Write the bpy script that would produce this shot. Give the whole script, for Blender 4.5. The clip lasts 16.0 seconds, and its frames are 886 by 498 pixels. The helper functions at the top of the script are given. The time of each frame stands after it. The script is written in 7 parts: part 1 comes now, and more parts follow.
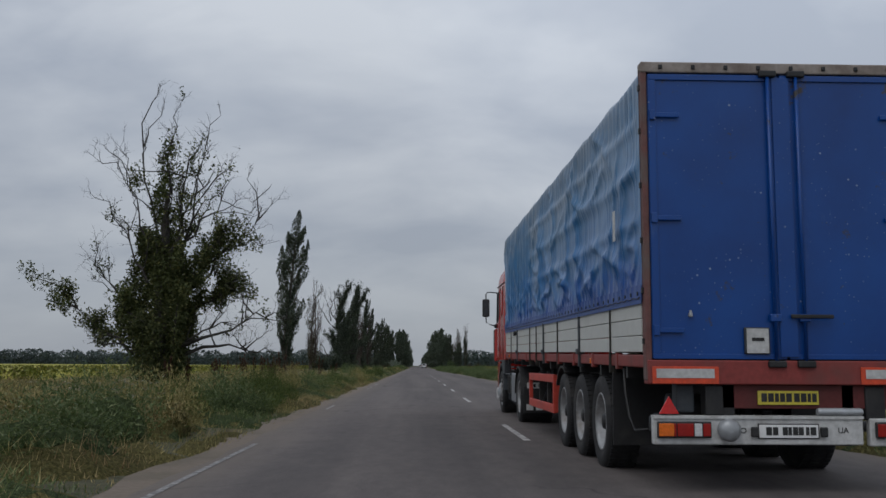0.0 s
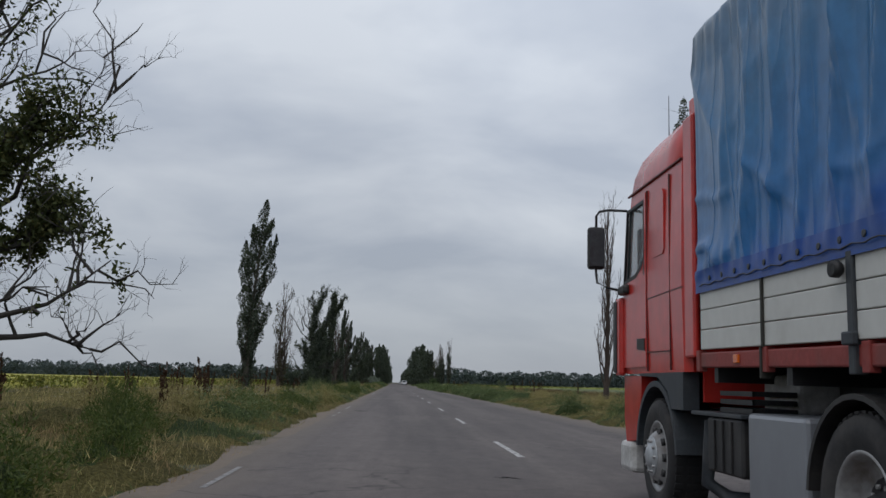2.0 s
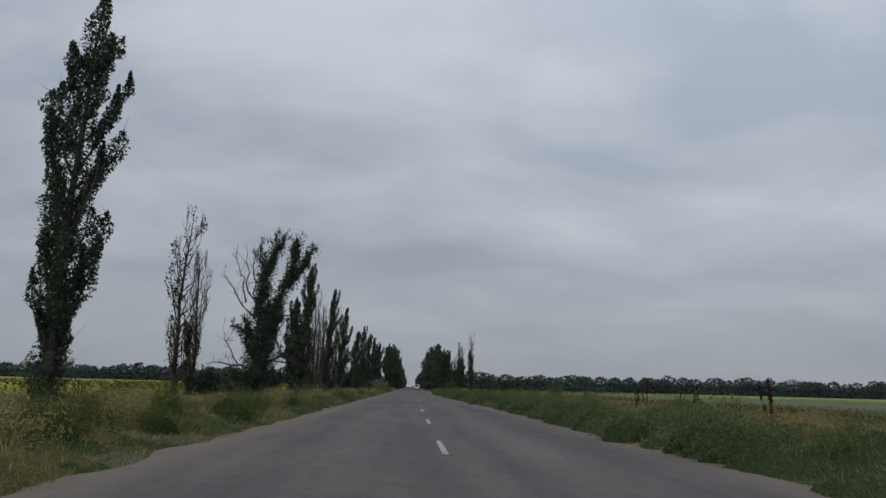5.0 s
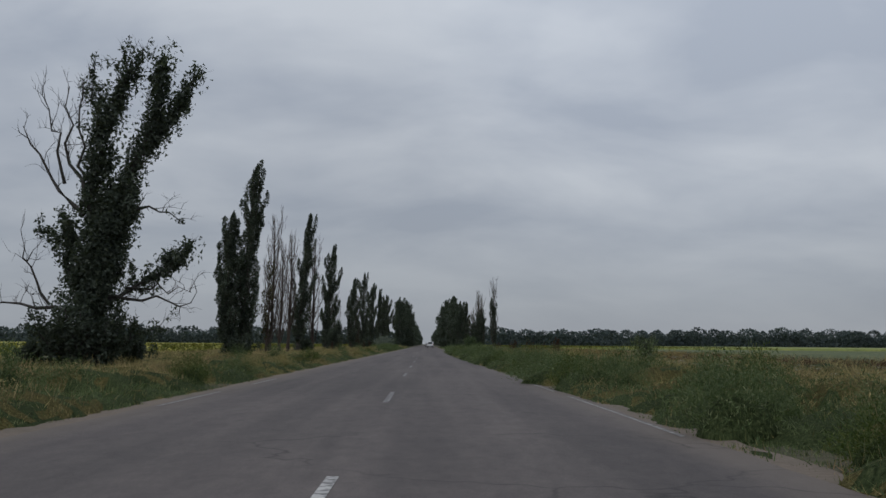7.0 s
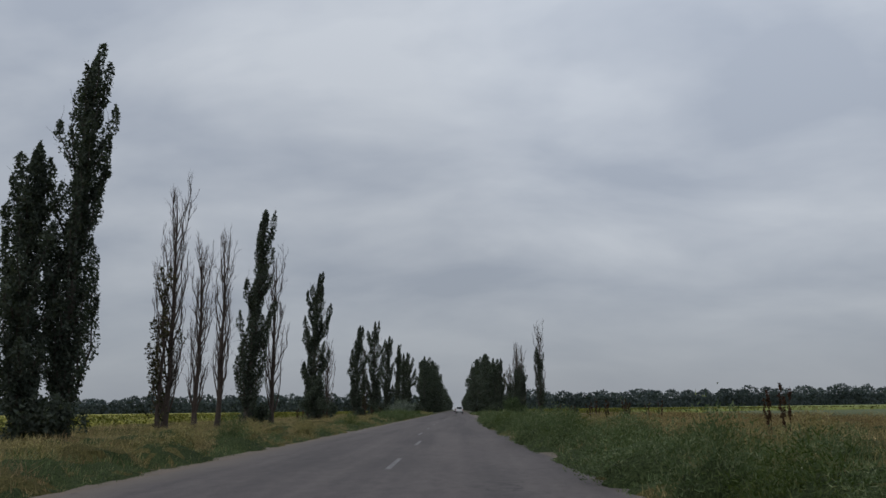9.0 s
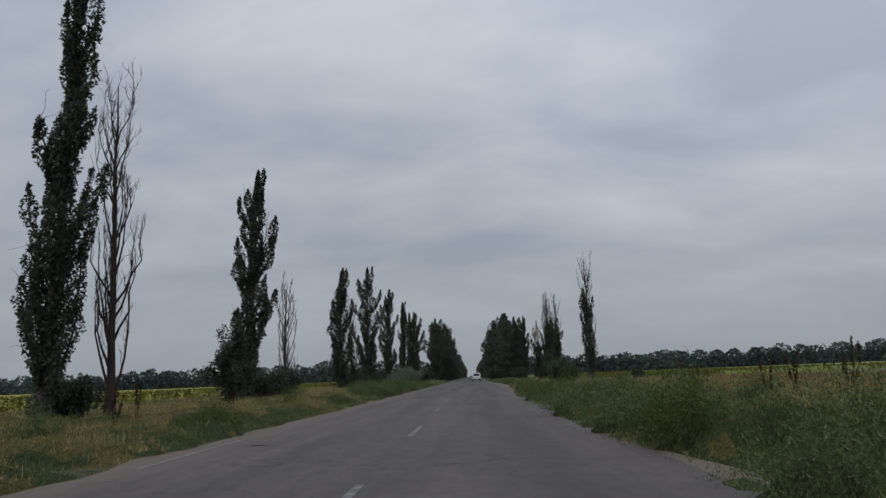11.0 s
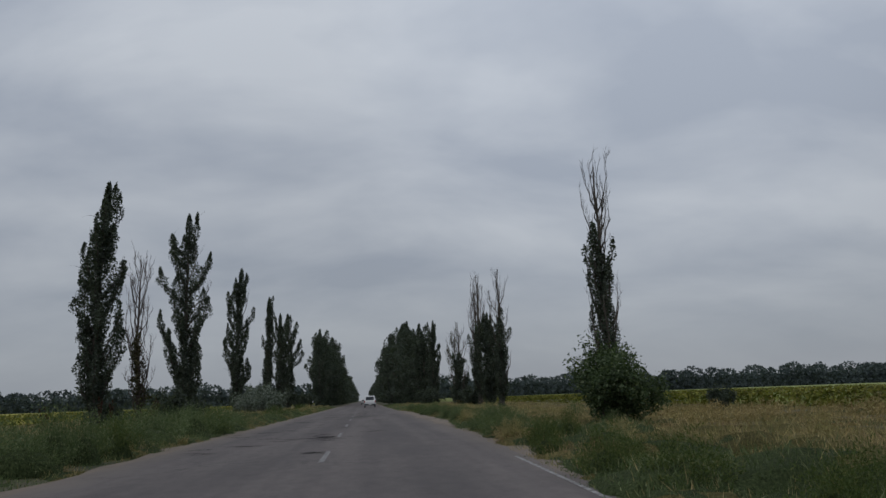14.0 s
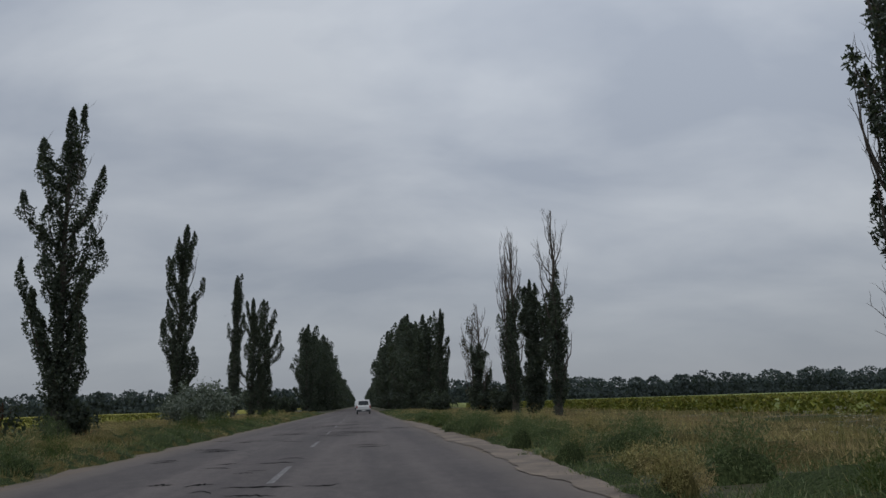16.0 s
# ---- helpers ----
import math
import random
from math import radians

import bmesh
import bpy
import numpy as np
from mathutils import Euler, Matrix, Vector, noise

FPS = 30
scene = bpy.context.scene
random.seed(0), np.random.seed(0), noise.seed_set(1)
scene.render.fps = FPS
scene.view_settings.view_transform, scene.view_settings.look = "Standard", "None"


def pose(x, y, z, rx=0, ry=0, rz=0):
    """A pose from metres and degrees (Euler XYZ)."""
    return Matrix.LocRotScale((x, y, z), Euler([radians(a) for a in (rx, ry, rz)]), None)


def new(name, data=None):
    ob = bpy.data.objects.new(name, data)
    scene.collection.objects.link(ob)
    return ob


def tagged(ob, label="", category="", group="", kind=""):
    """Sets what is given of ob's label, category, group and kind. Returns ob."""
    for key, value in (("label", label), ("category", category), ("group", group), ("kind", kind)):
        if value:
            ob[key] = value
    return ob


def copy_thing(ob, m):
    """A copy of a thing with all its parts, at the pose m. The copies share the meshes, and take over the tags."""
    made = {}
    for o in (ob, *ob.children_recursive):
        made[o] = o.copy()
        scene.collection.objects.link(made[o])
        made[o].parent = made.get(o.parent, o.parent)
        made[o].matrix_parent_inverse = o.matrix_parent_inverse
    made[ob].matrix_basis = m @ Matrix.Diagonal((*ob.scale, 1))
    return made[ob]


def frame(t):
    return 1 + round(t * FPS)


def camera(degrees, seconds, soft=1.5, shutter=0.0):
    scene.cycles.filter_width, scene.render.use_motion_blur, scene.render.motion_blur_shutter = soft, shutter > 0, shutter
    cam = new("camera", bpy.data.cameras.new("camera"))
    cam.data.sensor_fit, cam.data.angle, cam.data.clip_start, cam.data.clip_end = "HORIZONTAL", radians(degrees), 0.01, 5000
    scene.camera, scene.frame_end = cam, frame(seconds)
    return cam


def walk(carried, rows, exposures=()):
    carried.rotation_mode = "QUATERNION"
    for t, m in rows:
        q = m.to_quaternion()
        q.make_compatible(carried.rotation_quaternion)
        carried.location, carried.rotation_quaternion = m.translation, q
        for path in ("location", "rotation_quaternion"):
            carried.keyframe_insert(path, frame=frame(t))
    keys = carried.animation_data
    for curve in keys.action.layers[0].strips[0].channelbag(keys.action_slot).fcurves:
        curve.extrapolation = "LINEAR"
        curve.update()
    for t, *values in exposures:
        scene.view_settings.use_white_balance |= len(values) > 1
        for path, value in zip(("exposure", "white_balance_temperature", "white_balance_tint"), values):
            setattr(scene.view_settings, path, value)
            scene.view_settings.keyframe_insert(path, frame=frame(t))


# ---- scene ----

# ---------------------------------------------------------------- camera
# seconds, x, y, yaw, pitch, roll; the eye stays 1.1 m over the road
EYE = 1.1
ROWS = [
    (0.0, -1.65, 31.40, -1.60, 7.00, 0.31),
    (0.5, -1.78, 34.81, -0.27, 8.02, 0.31),
    (1.0, -1.84, 38.34, -0.46, 7.37, -0.13),
    (1.5, -1.94, 41.79, 0.30, 8.43, 0.83),
    (2.0, -1.97, 45.58, -2.70, 8.05, 1.37),
    (2.5, -1.98, 49.59, -3.77, 8.44, 2.60),
    (3.0, -1.86, 56.00, -6.09, 9.32, 2.18),
    (3.5, -1.72, 65.61, -7.13, 8.54, 0.94),
    (3.7, -1.66, 69.53, -4.75, 8.65, 1.25),
    (5.8, 0.09, 110.80, -1.09, 7.58, 1.03),
    (6.0, 0.22, 114.73, -0.97, 7.28, 0.40),
    (6.5, 0.51, 124.55, 0.74, 6.06, 0.31),
    (7.0, 0.76, 134.36, -0.92, 5.72, 0.42),
    (7.5, 0.97, 144.06, -1.07, 6.75, -0.57),
    (8.0, 1.14, 153.72, 0.66, 9.73, -0.50),
    (8.5, 1.28, 163.34, 0.75, 10.26, -1.20),
    (8.7, 1.34, 167.18, 0.80, 9.99, -0.67),
    (10.8, 0.88, 205.23, 0.81, 8.62, -2.29),
    (11.0, 0.83, 208.67, 1.45, 7.70, -2.22),
    (11.5, 0.72, 217.23, -1.17, 9.49, -3.04),
    (12.0, 0.64, 225.72, -2.77, 10.60, -1.98),
    (12.5, 0.65, 234.13, -4.39, 10.37, -1.47),
    (13.0, 0.68, 242.46, -5.82, 10.60, -1.31),
    (13.5, 0.71, 250.63, -6.13, 8.50, -1.12),
    (14.0, 0.81, 258.53, -5.01, 8.89, -2.07),
    (14.5, 0.87, 265.95, -3.99, 9.72, -0.83),
    (15.0, 0.92, 272.90, -5.13, 10.01, -1.41),
    (15.5, 1.06, 279.66, -5.22, 7.99, -0.02),
    (16.0, 1.35, 286.13, -5.19, 9.19, -1.86),
]
cam = camera(50.0, 16.0)
walk(cam, [(t, pose(x, y, EYE, 90 + pitch, 0, yaw) @ pose(0, 0, 0, 0, 0, roll)) for t, x, y, yaw, pitch, roll in ROWS],
     [(0.0, 0.10), (0.5, 0.15), (1.0, 0.20), (1.5, 0.30), (2.0, 0.25), (2.5, 0.20), (3.0, 0.10), (3.5, 0.0), (11.0, 0.0), (12.0, -0.08), (12.5, -0.12), (13.0, -0.14), (13.5, -0.2), (14.0, -0.1), (14.5, -0.1), (15.0, -0.1), (15.5, -0.09), (16.0, -0.10)])

# ---------------------------------------------------------------- sky and sun
world = bpy.data.worlds.new("overcast")
scene.world = world
world.use_nodes = True


def sky_world():
    nt = world.node_tree
    nt.nodes.clear()
    n, l = nt.nodes.new, nt.links.new
    out, bg = n("ShaderNodeOutputWorld"), n("ShaderNodeBackground")
    sky = n("ShaderNodeTexSky")
    sky.sky_type, sky.sun_disc = "NISHITA", False
    sky.sun_elevation, sky.sun_rotation = radians(55), radians(30)
    tc, sep = n("ShaderNodeTexCoord"), n("ShaderNodeSeparateXYZ")
    l(tc.outputs["Generated"], sep.inputs[0])
    # directions laid on a flat cloud deck, so that the clouds close up towards the horizon
    zc = n("ShaderNodeMath"); zc.operation = "MAXIMUM"; zc.inputs[1].default_value = 0.0
    l(sep.outputs[2], zc.inputs[0])
    zz = n("ShaderNodeMath"); zz.operation = "ADD"; zz.inputs[1].default_value = 0.34
    l(zc.outputs[0], zz.inputs[0])
    div = []
    for k in (0, 1):
        d = n("ShaderNodeMath"); d.operation = "DIVIDE"
        l(sep.outputs[k], d.inputs[0]); l(zz.outputs[0], d.inputs[1])
        div.append(d)
    com = n("ShaderNodeCombineXYZ")
    l(div[0].outputs[0], com.inputs[0]); l(div[1].outputs[0], com.inputs[1])
    big = n("ShaderNodeTexNoise"); big.inputs["Scale"].default_value = 2.2; big.inputs["Detail"].default_value = 5; big.inputs["Roughness"].default_value = 0.5
    big.inputs["Distortion"].default_value = 0.25
    mp = n("ShaderNodeMapping"); mp.inputs["Location"].default_value = (3.4, 1.3, 0); mp.inputs["Scale"].default_value = (0.9, 1.25, 1)
    l(com.outputs[0], mp.inputs[0]); l(mp.outputs[0], big.inputs["Vector"])
    ramp = n("ShaderNodeValToRGB")
    ramp.color_ramp.elements[0].position, ramp.color_ramp.elements[0].color = 0.36, (0.326, 0.364, 0.430, 1)
    ramp.color_ramp.elements[1].position, ramp.color_ramp.elements[1].color = 0.66, (0.486, 0.520, 0.570, 1)
    l(big.outputs["Fac"], ramp.inputs[0])
    # the haze low over the land evens the clouds out
    hz = n("ShaderNodeMapRange"); hz.inputs[1].default_value, hz.inputs[2].default_value = 0.0, 0.16
    hz.inputs[3].default_value, hz.inputs[4].default_value = 0.8, 0.0
    l(zc.outputs[0], hz.inputs[0])
    haze = n("ShaderNodeMix"); haze.data_type = "RGBA"
    haze.inputs[7].default_value = (0.394, 0.432, 0.488, 1)
    l(hz.outputs[0], haze.inputs[0]); l(ramp.outputs[0], haze.inputs[6])
    # an overcast sky is brighter overhead than low down
    gr = n("ShaderNodeMapRange"); gr.inputs[1].default_value, gr.inputs[2].default_value = 0.0, 0.45
    gr.inputs[3].default_value, gr.inputs[4].default_value = 0.705, 1.19
    l(zc.outputs[0], gr.inputs[0])
    lift = n("ShaderNodeVectorMath"); lift.operation = "SCALE"
    l(haze.outputs[2], lift.inputs[0]); l(gr.outputs[0], lift.inputs["Scale"])
    # the clouds are thinnest in one wide part of the sky
    aim = n("ShaderNodeVectorMath"); aim.operation = "DOT_PRODUCT"; aim.inputs[1].default_value = (0.275, 0.90, 0.335)
    l(tc.outputs["Generated"], aim.inputs[0])
    thin = n("ShaderNodeMapRange"); thin.interpolation_type = "SMOOTHERSTEP"
    thin.inputs[1].default_value, thin.inputs[2].default_value, thin.inputs[3].default_value, thin.inputs[4].default_value = 0.93, 1.0, 1.0, 1.11
    l(aim.outputs["Value"], thin.inputs[0])
    veil = n("ShaderNodeVectorMath"); veil.operation = "SCALE"
    l(lift.outputs[0], veil.inputs[0]); l(thin.outputs[0], veil.inputs["Scale"])
    lift = veil
    # a little clear-sky colour behind the overcast
    sc = n("ShaderNodeMix"); sc.data_type = "RGBA"; sc.blend_type = "ADD"; sc.inputs[0].default_value = 0.004
    l(lift.outputs[0], sc.inputs[6]); l(sky.outputs[0], sc.inputs[7])
    l(sc.outputs[2], bg.inputs[0]); bg.inputs[1].default_value = 1.0
    l(bg.outputs[0], out.inputs[0])


sky_world()
sun = new("sun", bpy.data.lights.new("sun", "SUN"))
sun.data.energy, sun.data.angle, sun.data.color = 0.6, radians(40), (1.0, 0.97, 0.93)
sun.rotation_euler = (radians(35), 0, radians(-30))

# ---------------------------------------------------------------- materials


def shader(name, rough=0.8, metal=0.0):
    m = bpy.data.materials.new(name)
    m.use_nodes = True
    b = m.node_tree.nodes["Principled BSDF"]
    b.inputs["Roughness"].default_value, b.inputs["Metallic"].default_value = rough, metal
    return m, m.node_tree, b


def noise_tex(nt, scale, detail=4, coord="Object", rough=0.55, stretch=None):
    tc, tx = nt.nodes.new("ShaderNodeTexCoord"), nt.nodes.new("ShaderNodeTexNoise")
    tx.inputs["Scale"].default_value, tx.inputs["Detail"].default_value, tx.inputs["Roughness"].default_value = scale, detail, rough
    if stretch:
        mp = nt.nodes.new("ShaderNodeMapping")
        mp.inputs["Scale"].default_value = stretch
        nt.links.new(tc.outputs[coord], mp.inputs[0]); nt.links.new(mp.outputs[0], tx.inputs["Vector"])
    else:
        nt.links.new(tc.outputs[coord], tx.inputs["Vector"])
    return tx.outputs["Fac"]


def ramp_of(nt, value, stops):
    r = nt.nodes.new("ShaderNodeValToRGB")
    while len(r.color_ramp.elements) < len(stops):
        r.color_ramp.elements.new(0.5)
    for e, (p, c) in zip(r.color_ramp.elements, stops):
        e.position, e.color = p, (*c, 1) if len(c) == 3 else c
    nt.links.new(value, r.inputs[0])
    return r.outputs[0]


def mixed(nt, fac, a, b, blend="MIX"):
    m = nt.nodes.new("ShaderNodeMix")
    m.data_type, m.blend_type = "RGBA", blend
    for i, v in ((0, fac), (6, a), (7, b)):
        if isinstance(v, (int, float)):
            m.inputs[i].default_value = v
        elif isinstance(v, tuple):
            m.inputs[i].default_value = (*v, 1)
        else:
            nt.links.new(v, m.inputs[i])
    return m.outputs[2]


def bump(nt, b, height, strength=0.3, dist=0.02):
    bp = nt.nodes.new("ShaderNodeBump")
    bp.inputs["Strength"].default_value, bp.inputs["Distance"].default_value = strength, dist
    nt.links.new(height, bp.inputs["Height"]); nt.links.new(bp.outputs[0], b.inputs["Normal"])


def worn(name, base, dirt, rough=0.5, metal=0.0, big=1.5, small=25.0, amount=(0.5, 0.75), bumps=0.1, coord="Object", stretch=None, tone_range=(0.82, 1.12)):
    """A surface of one colour with dirt in two sizes."""
    m, nt, b = shader(name, rough, metal)
    a, s = noise_tex(nt, big, 5, coord, 0.6, stretch), noise_tex(nt, small, 3, coord)
    fac = ramp_of(nt, a, [(amount[0], (0, 0, 0)), (amount[1], (1, 1, 1))])
    tone = ramp_of(nt, s, [(0.3, tuple(c * tone_range[0] for c in base)), (0.7, tuple(min(1, c * tone_range[1]) for c in base))])
    nt.links.new(mixed(nt, fac, tone, dirt), b.inputs["Base Color"])
    bump(nt, b, s, bumps, 0.01)
    return m


def foliage(name, dark, light, other, rough=0.65, patch=0.35, back=0.15, deep=0.6):
    """Leaves and blades, each of its own tone, in patches."""
    m, nt, b = shader(name, rough)
    b.inputs["Specular IOR Level"].default_value = 0.15
    geo = nt.nodes.new("ShaderNodeNewGeometry")
    tone = ramp_of(nt, geo.outputs["Random Per Island"], [(0.0, dark), (0.75, light), (1.0, other)])
    pt = noise_tex(nt, patch, 3)
    shade = ramp_of(nt, pt, [(0.3, (deep, deep, deep)), (0.7, (1.75 - deep, 1.75 - deep, 1.7 - deep))])
    nt.links.new(mixed(nt, 1.0, tone, shade, "MULTIPLY"), b.inputs["Base Color"])
    tr = nt.nodes.new("ShaderNodeBsdfTranslucent")
    nt.links.new(mixed(nt, 1.0, tone, (0.9, 1.0, 0.4), "MULTIPLY"), tr.inputs["Color"])
    mx, out = nt.nodes.new("ShaderNodeMixShader"), nt.nodes["Material Output"]
    mx.inputs[0].default_value = back
    nt.links.new(b.outputs[0], mx.inputs[1]); nt.links.new(tr.outputs[0], mx.inputs[2]); nt.links.new(mx.outputs[0], out.inputs[0])
    return m


def asphalt_material():
    m, nt, b = shader("asphalt", 0.85)
    grain = noise_tex(nt, 60, 3)
    patch = noise_tex(nt, 0.35, 5, rough=0.65, stretch=(1.0, 0.35, 1))
    lanes = noise_tex(nt, 0.9, 3, stretch=(1.0, 0.03, 1))
    tone = ramp_of(nt, patch, [(0.3, (0.064, 0.053, 0.051)), (0.5, (0.098, 0.081, 0.077)), (0.72, (0.146, 0.121, 0.112))])
    tone = mixed(nt, 0.55, tone, ramp_of(nt, lanes, [(0.40, (0.062, 0.052, 0.051)), (0.65, (0.136, 0.115, 0.107))]))
    tone = mixed(nt, 0.5, tone, ramp_of(nt, grain, [(0.35, (0.6, 0.6, 0.6)), (0.7, (1.3, 1.3, 1.3))]), "MULTIPLY")
    mid = noise_tex(nt, 3.2, 6, rough=0.75, stretch=(1.3, 0.5, 1))
    tone = mixed(nt, 0.75, tone, ramp_of(nt, mid, [(0.32, (0.72, 0.71, 0.71)), (0.5, (1.0, 1.0, 1.0)), (0.68, (1.28, 1.27, 1.25))]), "MULTIPLY")
    # dust blown on to the outer strips
    sep, pos = nt.nodes.new("ShaderNodeSeparateXYZ"), nt.nodes.new("ShaderNodeTexCoord")
    nt.links.new(pos.outputs["Object"], sep.inputs[0])
    side = nt.nodes.new("ShaderNodeMath"); side.operation = "ABSOLUTE"
    nt.links.new(sep.outputs[0], side.inputs[0])
    edge = nt.nodes.new("ShaderNodeMath"); edge.operation = "MULTIPLY_ADD"; edge.inputs[1].default_value = 1.3
    nt.links.new(noise_tex(nt, 0.9, 5, rough=0.7, stretch=(1, 0.4, 1)), edge.inputs[0]); nt.links.new(side.outputs[0], edge.inputs[2])
    reach = nt.nodes.new("ShaderNodeMapRange"); reach.inputs[1].default_value, reach.inputs[2].default_value, reach.inputs[4].default_value = 3.9, 4.7, 0.75
    nt.links.new(edge.outputs[0], reach.inputs[0])
    tone = mixed(nt, reach.outputs[0], tone, (0.150, 0.122, 0.100))
    # fine cracks
    vo = nt.nodes.new("ShaderNodeTexVoronoi"); vo.feature = "DISTANCE_TO_EDGE"; vo.inputs["Scale"].default_value = 0.45
    tc = nt.nodes.new("ShaderNodeTexCoord"); mp = nt.nodes.new("ShaderNodeMapping"); mp.inputs["Scale"].default_value = (0.6, 0.8, 1)
    wob = nt.nodes.new("ShaderNodeTexNoise"); wob.inputs["Scale"].default_value = 1.5
    add = nt.nodes.new("ShaderNodeVectorMath"); add.operation = "ADD"
    nt.links.new(tc.outputs["Object"], wob.inputs["Vector"]); nt.links.new(tc.outputs["Object"], add.inputs[0]); nt.links.new(wob.outputs["Color"], add.inputs[1])
    nt.links.new(add.outputs[0], mp.inputs[0]); nt.links.new(mp.outputs[0], vo.inputs["Vector"])
    crack = ramp_of(nt, vo.outputs["Distance"], [(0.0, (0.45, 0.45, 0.45)), (0.014, (1, 1, 1))])
    where = ramp_of(nt, noise_tex(nt, 0.12, 2), [(0.5, (1, 1, 1)), (0.6, (0, 0, 0))])
    crack = mixed(nt, where, crack, (1.0, 1.0, 1.0))
    nt.links.new(mixed(nt, 1.0, tone, crack, "MULTIPLY"), b.inputs["Base Color"])
    bump(nt, b, grain, 0.35, 0.01)
    return m


def paint_material(name, a, b2):
    """Road paint, worn through to the asphalt."""
    m, nt, b = shader(name, 0.7)
    wear = ramp_of(nt, noise_tex(nt, 7, 6, rough=0.7), [(a, (0, 0, 0)), (b2, (1, 1, 1))])
    nt.links.new(mixed(nt, wear, (0.50, 0.49, 0.47), (0.12, 0.112, 0.112)), b.inputs["Base Color"])
    return m


def ground_material():
    m, nt, b = shader("verge_soil", 0.95)
    a, s = noise_tex(nt, 0.25, 5), noise_tex(nt, 6, 4)
    c = ramp_of(nt, a, [(0.3, (0.040, 0.046, 0.020)), (0.5, (0.062, 0.060, 0.028)), (0.7, (0.095, 0.080, 0.042))])
    c = mixed(nt, 0.6, c, ramp_of(nt, s, [(0.3, (0.5, 0.5, 0.5)), (0.7, (1.3, 1.3, 1.3))]), "MULTIPLY")
    nt.links.new(c, b.inputs["Base Color"])
    bump(nt, b, s, 0.6, 0.08)
    return m


def field_material(name, low, mid, high, scale=0.5):
    m, nt, b = shader(name, 0.9)
    a, s = noise_tex(nt, 0.03, 3), noise_tex(nt, scale, 6, rough=0.75)
    c = ramp_of(nt, s, [(0.3, low), (0.5, mid), (0.68, high)])
    c = mixed(nt, 0.5, c, ramp_of(nt, a, [(0.3, (0.75, 0.8, 0.7)), (0.7, (1.2, 1.15, 1.1))]), "MULTIPLY")
    nt.links.new(c, b.inputs["Base Color"])
    bump(nt, b, s, 0.8, 0.3)
    return m


ASPHALT, PAINT, SOIL = asphalt_material(), paint_material("road_paint", 0.44, 0.6), ground_material()
OLDPAINT = paint_material("old_road_paint", 0.23, 0.5)
FAINT = paint_material("faint_road_paint", 0.26, 0.56)
DIRT = worn("shoulder_dirt", (0.165, 0.130, 0.100), (0.105, 0.088, 0.062), 0.95, 0, 0.8, 12, bumps=0.5)
SAND = worn("sandy_shoulder", (0.225, 0.178, 0.138), (0.135, 0.110, 0.088), 0.95, 0, 1.1, 14, (0.42, 0.62), 0.5)
TAR = worn("old_tar", (0.010, 0.0095, 0.0095), (0.020, 0.018, 0.017), 0.95)
TAR.node_tree.nodes["Principled BSDF"].inputs["Specular IOR Level"].default_value = 0.05
SUNFIELD = field_material("sunflower_canopy", (0.11, 0.115, 0.022), (0.27, 0.255, 0.035), (0.42, 0.37, 0.045))
YELLOWGREEN = field_material("drying_canopy", (0.095, 0.122, 0.032), (0.190, 0.222, 0.055), (0.285, 0.295, 0.075))
GREENFIELD = field_material("green_canopy", (0.045, 0.065, 0.022), (0.085, 0.105, 0.035), (0.13, 0.14, 0.05))
# darker copy of the poplar bark, with the limbs' shade in its colour
SHADEBARK = worn("shaded_dark_bark", (0.052, 0.047, 0.042), (0.030, 0.027, 0.025), 0.9, 0, 3, 22, bumps=0.5)
BARK = worn("poplar_bark", (0.085, 0.072, 0.060), (0.04, 0.036, 0.032), 0.95, 0, 1.2, 14, bumps=0.6, stretch=(1, 1, 0.25))
DEADWOOD = worn("dead_wood", (0.060, 0.044, 0.036), (0.034, 0.027, 0.023), 0.95, 0, 1.0, 16, bumps=0.5, stretch=(1, 1, 0.25))
LEAF = foliage("poplar_leaves", (0.050, 0.064, 0.054), (0.084, 0.103, 0.084), (0.145, 0.163, 0.135), back=0.28, patch=0.8)
# the poplar leaves paler: distance haze of the avenue mixed into their colour
LEAF_AVENUE_HAZE = foliage("hazed_avenue_leaves", (0.062, 0.079, 0.066), (0.084, 0.104, 0.086), (0.115, 0.134, 0.108), back=0.25)
LEAF_LIGHT = foliage("pale_poplar_leaves", (0.045, 0.060, 0.025), (0.095, 0.110, 0.045), (0.19, 0.185, 0.075))
LEAF_BUSH = foliage("bush_leaves", (0.045, 0.070, 0.038), (0.090, 0.125, 0.068), (0.19, 0.225, 0.14), patch=1.2, back=0.35, deep=0.45)
LEAF_BROWN = foliage("browning_leaves", (0.035, 0.038, 0.020), (0.070, 0.068, 0.035), (0.135, 0.10, 0.055))
LEAF_SILVER = foliage("silver_leaves", (0.09, 0.11, 0.09), (0.17, 0.20, 0.17), (0.26, 0.29, 0.25))
LEAF_SILVER_GREEN = foliage("grey_green_leaves", (0.06, 0.08, 0.05), (0.11, 0.14, 0.085), (0.20, 0.22, 0.15), patch=0.8)
# bluish grey, because the air's haze over the fields is painted into these leaves
LEAF_FAR_HAZE = foliage("hazed_far_leaves", (0.070, 0.092, 0.098), (0.090, 0.114, 0.118), (0.104, 0.126, 0.124), 0.95, patch=0.02, back=0.15)


GREENWEED = foliage("green_weeds", (0.055, 0.085, 0.026), (0.105, 0.140, 0.045), (0.19, 0.20, 0.085), patch=0.3, back=0.25)


